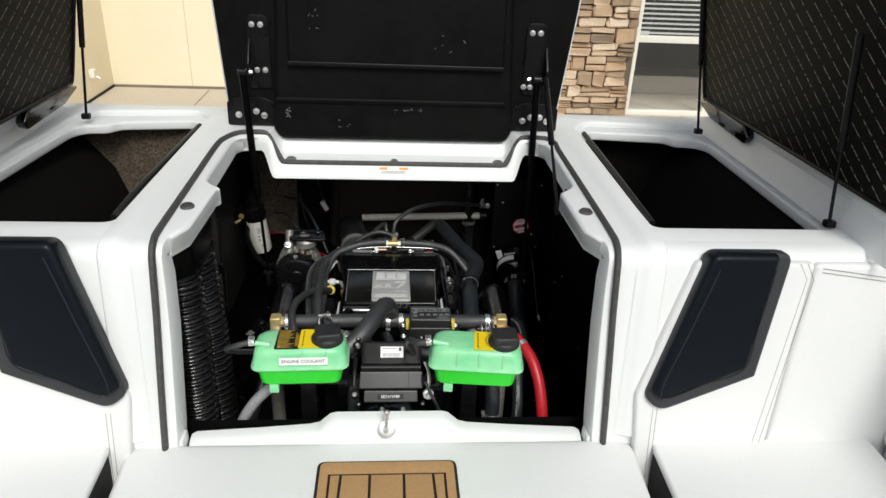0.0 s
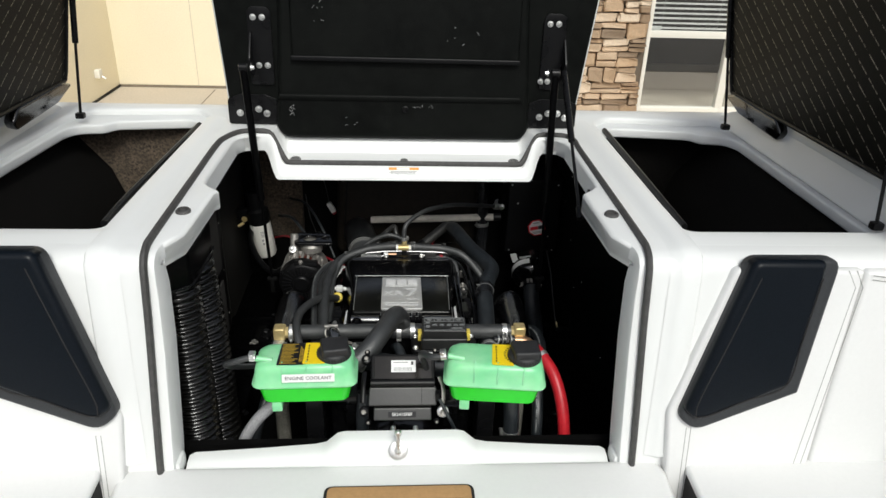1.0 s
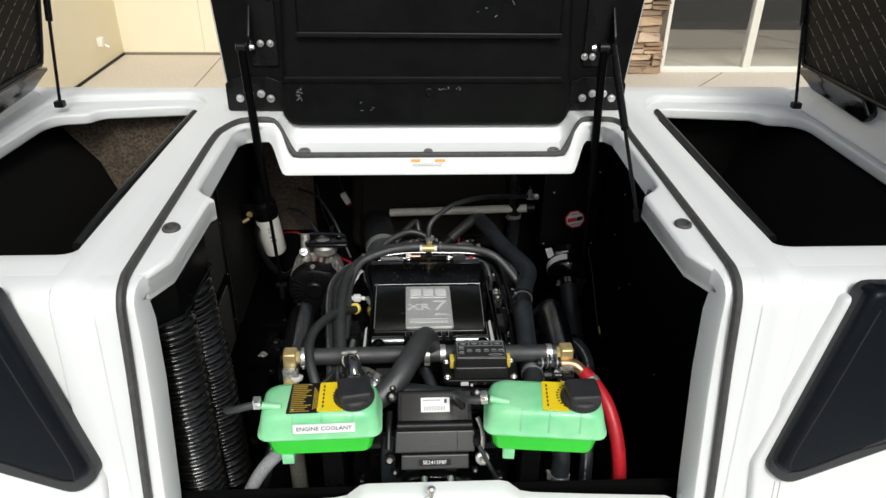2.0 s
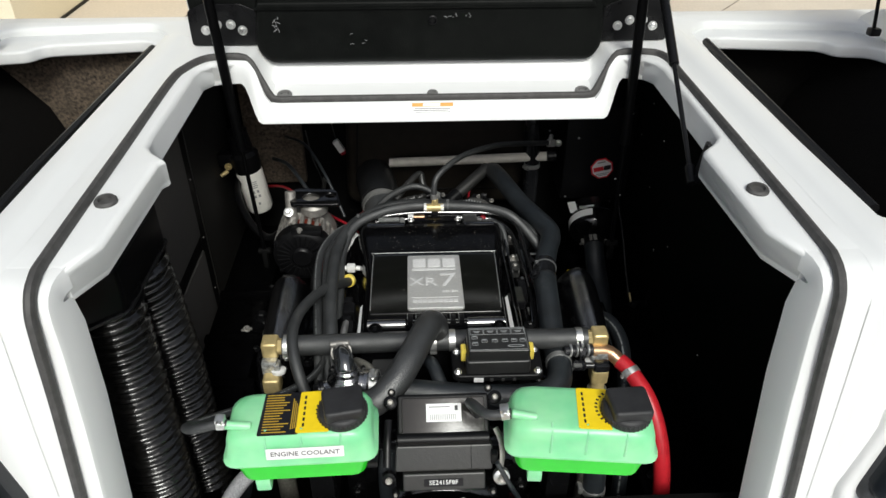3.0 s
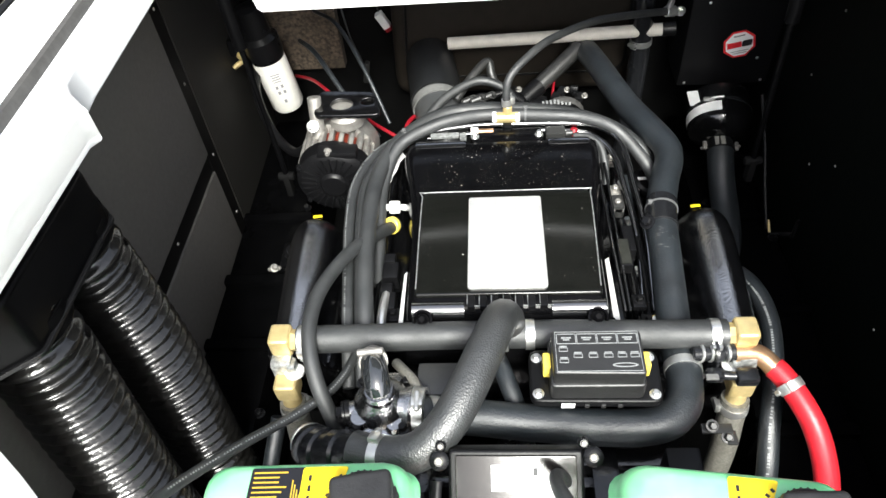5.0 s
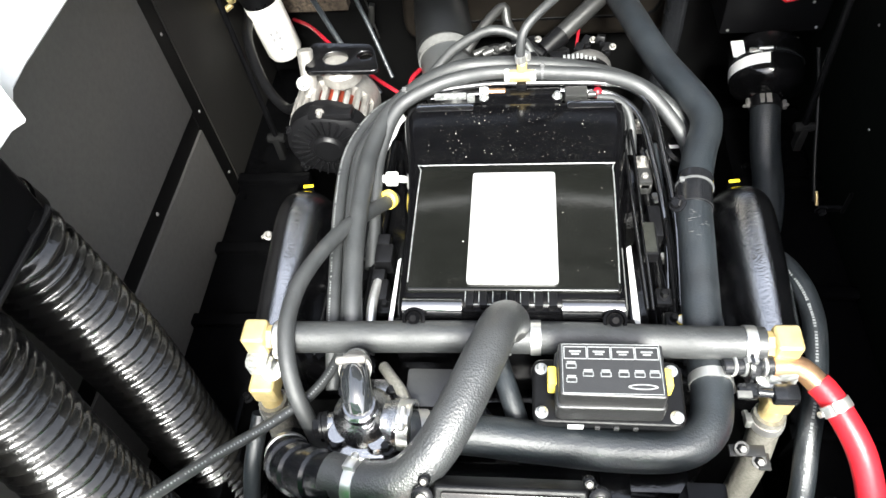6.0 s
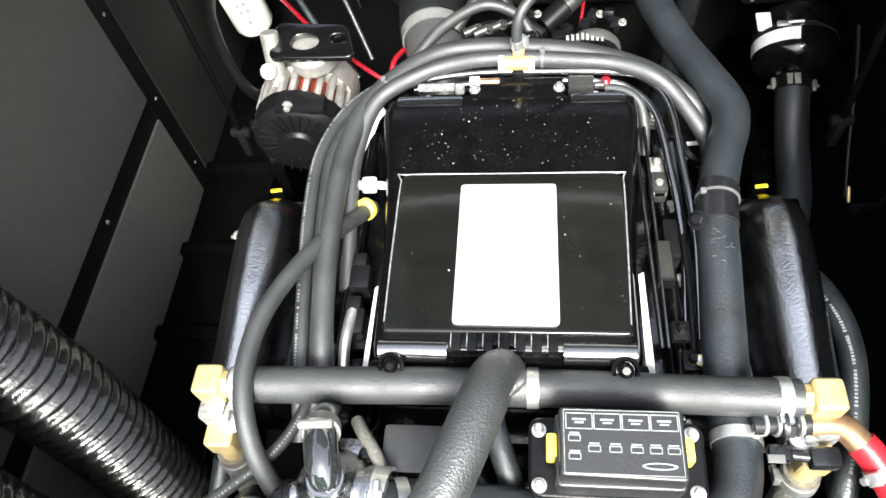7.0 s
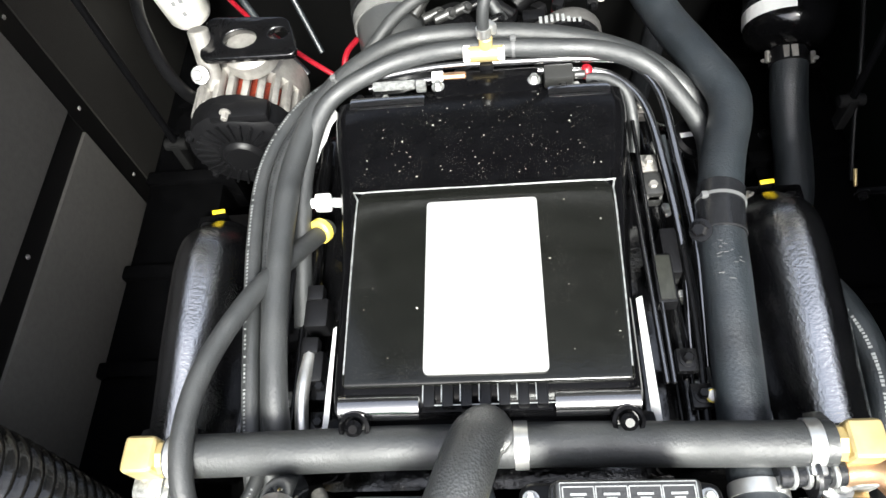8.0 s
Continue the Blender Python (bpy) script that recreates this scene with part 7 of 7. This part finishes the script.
for s in (1, -1):
    hose("drain_hose", "steel braided hose below a brass elbow", [(s * 0.308, 1.976, 1.392), (s * 0.308, 1.968, 1.35), (s * 0.309, 1.955, 1.28), (s * 0.305, 1.94, 1.15), (s * 0.30, 1.93, 1.0)], 0.0185, MESHH, ((0.06, 90 if s > 0 else 200),), group="drain hoses")
e = hose("printed_hose", "long black hose beside the exhaust manifold", [(0.372, 2.30, 1.30), (0.388, 2.20, 1.365), (0.395, 2.12, 1.375), (0.380, 2.03, 1.365), (0.362, 1.96, 1.34), (0.355, 1.90, 1.28), (0.352, 1.87, 1.15), (0.35, 1.86, 0.97)], 0.0145, HOSEB, group="engine hoses")
hose_print(e, [(0.372, 2.30, 1.30), (0.388, 2.20, 1.365), (0.395, 2.12, 1.375), (0.380, 2.03, 1.365), (0.362, 1.96, 1.34), (0.355, 1.90, 1.28), (0.352, 1.87, 1.15), (0.35, 1.86, 0.97)], 0.0145, 0.15, 0.85, 120, (-0.3, -0.7, 0.6), 0.0036)
hose("filler_hose", "blue-black hose below the breather canister", [(0.4735, 2.680, 1.260), (0.470, 2.653, 1.249), (0.468, 2.622, 1.230), (0.468, 2.582, 1.204), (0.468, 2.535, 1.184), (0.458, 2.465, 1.170), (0.43, 2.39, 1.16)], 0.0275, HOSEB, group="engine hoses")
hose("vent_hose", "thin hose rising from a brass tee to the bulkhead", [(0.012, 2.478, 1.512), (0.011, 2.481, 1.545), (0.018, 2.492, 1.572), (0.050, 2.525, 1.588), (0.096, 2.58, 1.588), (0.180, 2.66, 1.570), (0.260, 2.72, 1.544), (0.335, 2.765, 1.522)], 0.0070, HOSE, ((0.05, 90),), group="engine hoses")
tee = thing("brass_tee", (0.012, 2.478, 1.48), "brass tee with white compression nuts", "pipe fitting")
part("body", join(rod((-0.010, 2.474, 1.500), (0.034, 2.474, 1.500), 0.0098), rod((0.012, 2.476, 1.495), (0.013, 2.478, 1.522), 0.008)), BRASS, tee)
for x in (-0.014, 0.026):
    part("nut", lathe((x, 2.474, 1.500), (1, 0, 0), [(0, 0.010), (0.001, 0.0110), (0.007, 0.0110), (0.008, 0.010)], 6), WHITEP, tee)
part("small_union", join(rod((-0.040, 2.455, 1.486), (-0.012, 2.455, 1.486), 0.0052)), COPPER, tee)
part("union_nut", lathe((-0.052, 2.455, 1.486), (1, 0, 0), [(0, 0.0075), (0.013, 0.0075)], 6), WHITEP, tee, "white union nut")
part("tee_bracket", box((0.012, 2.468, 1.478), (0.016, 0.012, 0.03), 0.002), BLACKM, tee)
hose("drain_line", "short grey hose tucked behind the hood", [(0.128, 2.452, 1.472), (0.150, 2.446, 1.474), (0.170, 2.430, 1.468), (0.178, 2.405, 1.448), (0.180, 2.38, 1.42)], 0.0062, HOSE, group="engine hoses")
hose("thin_line", "thin glossy black line behind the hood", [(-0.15, 2.462, 1.480), (-0.05, 2.470, 1.488), (0.05, 2.470, 1.488), (0.130, 2.468, 1.486), (0.174, 2.460, 1.482), (0.205, 2.422, 1.475), (0.217, 2.341, 1.455), (0.225, 2.241, 1.435), (0.222, 2.12, 1.40)], 0.0046, ROLLP, group="thin lines")
hose("thin_line", "thin glossy black line behind the hood", [(-0.13, 2.458, 1.472), (0.0, 2.464, 1.478), (0.12, 2.460, 1.476), (0.160, 2.450, 1.472), (0.190, 2.412, 1.464), (0.204, 2.335, 1.445), (0.212, 2.241, 1.425), (0.210, 2.14, 1.395)], 0.0046, ROLLP, group="thin lines")
hose("braided_hose", "grey braided hose curving up under a tank", [(-0.385, 1.775, 1.25), (-0.37, 1.775, 1.33), (-0.335, 1.785, 1.39), (-0.29, 1.80, 1.43), (-0.26, 1.82, 1.45)], 0.0135, BRAID)
hose("dark_hose", "black hose dropping below the control module", [(-0.085, 1.79, 1.46), (-0.09, 1.775, 1.40), (-0.088, 1.765, 1.30), (-0.09, 1.77, 1.15), (-0.09, 1.78, 0.98)], 0.0145, HOSEB)
hose("dark_hose", "black hose dropping under a coolant tank", [(0.255, 1.80, 1.47), (0.262, 1.785, 1.40), (0.262, 1.775, 1.30), (0.26, 1.78, 1.1), (0.26, 1.79, 0.98)], 0.019, HOSEB, ((0.25, 90),))
hose("wire", "thin black cable beside the control module", [(0.085, 1.73, 1.49), (0.105, 1.72, 1.45), (0.13, 1.735, 1.38), (0.15, 1.76, 1.30)], 0.004, HOSEB, category="cable")
hose("filler_hose", "short rubber hose from the throttle body", [(0.035, 2.60, 1.43), (0.01, 2.625, 1.455), (-0.04, 2.635, 1.468), (-0.10, 2.60, 1.46), (-0.145, 2.55, 1.44)], 0.0085, HOSE, group="engine hoses")
hose("filler_hose", "grey hose bend behind the engine", [(0.02, 2.655, 1.40), (-0.012, 2.67, 1.45), (-0.02, 2.69, 1.475), (-0.05, 2.66, 1.465), (-0.085, 2.615, 1.44)], 0.0085, GREYP, group="engine hoses")

hose("dark_hose", "black upright hose in front of the aft bulkhead", [(0.292, 2.80, 1.62), (0.296, 2.79, 1.50), (0.298, 2.785, 1.38), (0.29, 2.77, 1.26), (0.27, 2.74, 1.10)], 0.021, BELLOW, ((0.35, 90),))
for s in (1, -1):
    e = thing("spark_lead", (s * 0.285, 2.42, 1.33), "black plug lead loop beside the valve cover", "lead", "plug leads")
    part("lead", tube([(s * 0.235, 2.40, 1.37), (s * 0.262, 2.43, 1.39), (s * 0.285, 2.42, 1.36), (s * 0.29, 2.37, 1.32)], 0.0045, 8), BLACKP, e)
    part("boot", rod((s * 0.232, 2.397, 1.362), (s * 0.248, 2.412, 1.384), 0.008), BELLOW, e)
e = thing("dipstick", (0.212, 2.085, 1.40), "steel dipstick tube with a yellow and white cap", "dipstick")
part("stem", rod((0.216, 2.15, 1.36), (0.2125, 2.085, 1.425), 0.0035), STEEL, e)
part("cap", rod((0.2125, 2.085, 1.425), (0.212, 2.078, 1.437), 0.0055), WHITEP, e)
part("band", lathe((0.2122, 2.080, 1.433), (-0.05, -0.5, 0.85), [(0, 0.0067), (0.002, 0.0067), (0.0025, 0.005)], 12), YCLIP, e, "yellow band")

# ---- wires, ties and small things ----
e = thing("tape_wrap", (0.248, 2.268, 1.43), "dark tape wrapped round the thick hose", "tape")
part("wrap", tube([(0.2545, 2.296, 1.4552), (0.2490, 2.270, 1.4550), (0.2455, 2.240, 1.4540)], 0.0247, 24, 0.01), BELLOW, e)
part("edge", lathe((0.2455, 2.241, 1.4540), (-0.10, -1, -0.03), [(-0.0008, 0.0245), (-0.0008, 0.0253), (0.0008, 0.0253), (0.0008, 0.0245)], 24), CAPP, e)
part("wrap_bolt", hexa((0.222, 2.240, 1.468), (-0.5, -0.3, 0.8), 0.008, 0.010), BLACKM, e)
scuffs = bmesh.new()
rnd = random.Random(8)
for i in range(14):
    a, y = rnd.uniform(-0.5, 0.5), 2.195 + rnd.uniform(-0.02, 0.03)
    scuffs = join(scuffs, bar(frame_of((0.2425 + 0.0243 * math.sin(a), y, 1.4523 + 0.0243 * math.cos(a)), (math.cos(a), rnd.uniform(-0.6, 0.6), -math.sin(a)), (0, 1, 0)), 0, 0, rnd.uniform(0.002, 0.006), 0.0009, 0.0003))
part("scuffs", scuffs, GASKET_GREY, e, "pale scuffs", kind="stuff")
for a, b, r in (((0.2510, 2.279, 1.455), (0.015, 0.1, 0.003), 0.0248), ((-0.172, 2.466, 1.470), (0.66, 0.70, 0.0), 0.0134), ((0.044, 2.4815, 1.500), (1, 0, 0), 0.0109)):
    e = thing("cable_tie", a, "grey cable tie round a hose", "cable tie", "cable ties")
    part("band", lathe(a, b, [(-0.0018, r), (-0.0018, r + 0.0012), (0.0018, r + 0.0012), (0.0018, r)], 24), GASKET_GREY, e)
    part("lock", box(Vector(a) + Vector((-r * 0.8 if b[1] == 0.1 else 0, 0, r * 0.75 if b[1] == 0.1 else r + 0.003)), (0.007, 0.007, 0.006), 0.0015), GASKET_GREY, e)
for pts, r, m, lab in (([(-0.47, 2.86, 1.35), (-0.395, 2.745, 1.41), (-0.325, 2.66, 1.415), (-0.25, 2.595, 1.405), (-0.20, 2.56, 1.395), (-0.184, 2.565, 1.37)], 0.0036, RED, "red battery cable"),
                       ([(-0.44, 2.86, 1.44), (-0.37, 2.72, 1.49), (-0.30, 2.62, 1.45), (-0.24, 2.57, 1.39)], 0.005, HOSEB, "black battery cable"),
                       ([(-0.40, 2.88, 1.50), (-0.33, 2.78, 1.52), (-0.27, 2.68, 1.48), (-0.22, 2.60, 1.40)], 0.004, HOSEB, "black loom wire"),
                       ([(-0.30, 2.92, 1.62), (-0.275, 2.90, 1.55), (-0.262, 2.91, 1.47)], 0.0015, GREYP, "thin grey wire"),
                       ([(-0.35, 2.92, 1.50), (-0.335, 2.90, 1.42), (-0.315, 2.89, 1.36), (-0.30, 2.88, 1.28)], 0.0018, GREYP, "thin grey wire"),
                       ([(-0.53, 2.80, 1.42), (-0.52, 2.72, 1.40), (-0.475, 2.63, 1.37), (-0.42, 2.57, 1.36), (-0.37, 2.545, 1.40)], 0.0095, BLACKP, "black corrugated loom"),
                       ([(-0.258, 2.395, 1.41), (-0.254, 2.375, 1.42), (-0.252, 2.36, 1.40)], 0.006, RED, "red cable boot"),
                       ([(0.225, 2.05, 1.37), (0.226, 2.16, 1.385), (0.222, 2.28, 1.40), (0.215, 2.40, 1.42)], 0.0035, HOSEB, "thin black wire"),
                       ([(-0.014, 2.02, 1.43), (-0.008, 1.99, 1.450), (0.002, 1.96, 1.446), (0.013, 1.93, 1.43), (0.022, 1.905, 1.39), (0.025, 1.895, 1.33)], 0.0125, HOSEB, "short printed black hose"),
                       ([(-0.06, 2.00, 1.36), (-0.03, 1.96, 1.40), (0.0, 1.92, 1.38)], 0.007, HOSEB, "black corrugated loom"),
                       ([(0.505, 2.62, 1.42), (0.52, 2.58, 1.34), (0.525, 2.52, 1.26), (0.53, 2.47, 1.20)], 0.0035, BLACKP, "black control cable"),
                       ([(-0.345, 1.985, 1.33), (-0.36, 1.93, 1.28), (-0.38, 1.9, 1.2)], 0.012, HOSEB, "black hose stub")):
    hose("cable", lab + " in the engine bay", pts, r, m, category="cable", group="loose cables", n=14, step=0.008)
e = thing("wire_plug", (-0.262, 2.91, 1.43), "white plug with a red tip hanging on a wire", "plug")
part("body", box((-0.255, 2.905, 1.455), (0.018, 0.018, 0.040), 0.003, Euler((0, -0.5, 0)).to_matrix()), WHITEP, e)
part("tip", box((-0.244, 2.905, 1.434), (0.016, 0.016, 0.010), 0.003, Euler((0, -0.5, 0)).to_matrix()), RED, e)
e = thing("wire_plug", (-0.30, 2.88, 1.28), "grey inline plug hanging on a wire", "plug")
part("body", box((-0.308, 2.885, 1.335), (0.012, 0.014, 0.055), 0.003, Euler((0, 0.2, 0)).to_matrix()), GREYP, e)
e = thing("bulkhead_fitting", (0.36, 2.78, 1.50), "steel hose fitting on the aft bulkhead", "pipe fitting")
part("body", join(rod((0.332, 2.765, 1.522), (0.352, 2.772, 1.518), 0.011), hexa((0.362, 2.772, 1.518), (0, -1, 0), 0.007, 0.012), rod((0.338, 2.766, 1.53), (0.342, 2.766, 1.546), 0.006)), STEEL, e)
e = thing("throttle_lever", (0.53, 2.46, 1.20), "steel cable bracket with a brass end", "bracket")
part("arm", join(box((0.545, 2.44, 1.215), (0.040, 0.006, 0.012), 0.002), box((0.565, 2.435, 1.235), (0.006, 0.006, 0.05), 0.002), hexa((0.53, 2.437, 1.215), (0, -1, 0), 0.007, 0.01)), BLACKM, e)
part("cable_end", rod((0.529, 2.475, 1.222), (0.530, 2.455, 1.205), 0.0028), BRASS, e)
for x, y, z in ((-0.47, 2.40, 1.195), (0.38, 2.45, 1.20)):
    solo("bracket_bolt", join(hexa((x, y, z), (0.4, -0.3, 0.85), 0.006, 0.012), rod((x - 0.014, y, z - 0.004), (x + 0.014, y, z + 0.002), 0.004)), ALU, (x, y, z), "dull steel bolt on an engine mount", "bolt", "mount bolts")
for s in (1, -1):
    e = thing("engine_mount", (s * 0.36, 2.45, 1.15), "black engine mount arm on the stringer", "engine mount", "engine mounts")
    part("arm", join(span(min(s * 0.22, s * 0.46), max(s * 0.22, s * 0.46), 2.40, 2.47, 1.17, 1.20, 0.006), span(min(s * 0.40, s * 0.47), max(s * 0.40, s * 0.47), 2.39, 2.48, 1.15, 1.175, 0.006)), CAST, e)
    part("stud", hexa((s * 0.435, 2.435, 1.20), (0, 0, 1), 0.012, 0.02), BLACKM, e)
# starter / heat shield clutter behind the hood
part("throttle_body", join(lathe((-0.02, 2.58, 1.40), (-0.4, 0.8, 0.3), [(0, 0.03), (0.03, 0.035), (0.06, 0.03)], 24), box((0.03, 2.60, 1.415), (0.04, 0.04, 0.03), 0.005)), BLACKM, eng)
part("sensor_plug", join(box((0.075, 2.60, 1.43), (0.03, 0.02, 0.02), 0.004), rod((0.05, 2.61, 1.43), (0.02, 2.63, 1.44), 0.008)), BLACKP, eng)
rnd = random.Random(17)
for i in range(9):
    x, y = 0.03 + i * 0.017 + rnd.uniform(-0.004, 0.004), 2.60 + rnd.uniform(0, 0.09)
    z = 1.385 + rnd.uniform(0, 0.03)
    q = part("connector", join(box((x, y, z), (0.016, 0.020, 0.014), 0.003, Euler((rnd.uniform(-0.4, 0.4), 0, rnd.uniform(-0.8, 0.8))).to_matrix()), box((x, y - 0.013, z), (0.009, 0.010, 0.008), 0.002)), BLACKP, eng)
    if i % 2 == 0:
        part("connector_bolt", hexa((x + 0.010, y - 0.004, z + 0.006), (0, -0.4, 0.9), 0.0042, 0.008), ALU, q)
for x, y, z in ((-0.045, 2.585, 1.455), (-0.025, 2.60, 1.45), (0.000, 2.612, 1.448), (0.018, 2.585, 1.44), (-0.062, 2.605, 1.44)):
    part("throttle_fitting", join(rod((x - 0.010, y, z), (x + 0.012, y + 0.008, z + 0.004), 0.0068), hexa((x + 0.012, y + 0.006, z + 0.004), (0.5, -0.5, 0.7), 0.0052, 0.009)), GREYP if x < 0 else BLACKM, eng)
part("red_wire", tube([(0.105, 2.66, 1.36), (0.112, 2.70, 1.39), (0.118, 2.74, 1.40)], 0.0026, 8), RED, eng)
part("oil_cap", lathe((0.259, 2.425, 1.375), (0.3, -0.2, 1), [(0, 0.026), (0.012, 0.027), (0.016, 0.022)], 24), BLACKP, eng, "black filler cap")
part("cap_words", bar(frame_of((0.2545, 2.420, 1.3945), (1, 0.3, -0.25), (0, 1, 0.2)), 0, 0, 0.026, 0.006), WHITEL, eng)

# screws and clips that glint on the dark bay side
bay = bpy.data.objects["wall_bay_right"]
rnd = random.Random(31)
for y, z in ((2.86, 1.70), (2.70, 1.66), (2.585, 1.61), (2.62, 1.46), (2.43, 1.40), (2.51, 1.335), (2.15, 1.30), (2.75, 1.55)):
    part("screw", lathe((0.585, y, z), (-1, 0, 0), [(0, 0.0026), (0.0012, 0.0022), (0.002, 0.001)], 8), ALU, bay)
aft = bpy.data.objects["wall_bay_aft"]
for x, z in ((0.345, 1.66), (0.375, 1.58), (0.35, 1.40), (0.37, 1.48), (-0.30, 1.58), (0.33, 1.30)):
    part("screw", lathe((x, 2.93, z), (0, -1, 0), [(0, 0.0038), (0.0015, 0.0034), (0.003, 0.0015)], 8), STEEL, aft)

# ---- ledge stones on the pier, last of all ----
pier = bpy.data.objects["wall_pier"]
rnd = random.Random(21)
shapes = []
for k in range(10):
    b = bmesh.new()
    bmesh.ops.create_cube(b, size=1)
    bmesh.ops.bevel(b, geom=list(b.edges), offset=0.10, segments=1, affect="EDGES")
    for v in b.verts:
        v.co += Vector((rnd.uniform(-1, 1) * 0.06, rnd.uniform(-1, 1) * 0.22, rnd.uniform(-1, 1) * 0.12))
    me = bpy.data.meshes.new("stone")
    b.to_mesh(me)
    b.free()
    me.materials.append(STONE)
    shapes.append(me)
z = 0.01
while z < 2.9:
    h = rnd.choice((0.10, 0.12, 0.15, 0.17, 0.20))
    x = 1.47 + rnd.uniform(0, 0.1)
    while x < 3.235:
        w = rnd.uniform(0.16, 0.42)
        w = min(w, 3.238 - x)
        if w < 0.08:
            break
        halves = ((0, 1),) if h < 0.15 and rnd.random() < 0.7 or rnd.random() < 0.3 else rnd.choice((((0, 0.42), (0.44, 1)), ((0, 0.6), (0.62, 1)), ((0, 0.33), (0.35, 0.66), (0.68, 1))))
        for a, c in halves:
            ob = new("stone", shapes[rnd.randrange(10)])
            ob.parent = pier
            hh = h * (c - a) - 0.012
            ob.location = (x + w / 2 - 2.4, -0.032 - rnd.uniform(0, 0.04), z + h * a + hh / 2)
            ob.scale = (w - 0.014, 0.11, hh)
            ob.rotation_euler = (rnd.uniform(-0.05, 0.05), rnd.uniform(-0.03, 0.03), rnd.uniform(-0.04, 0.04))
        x += w
    z += h
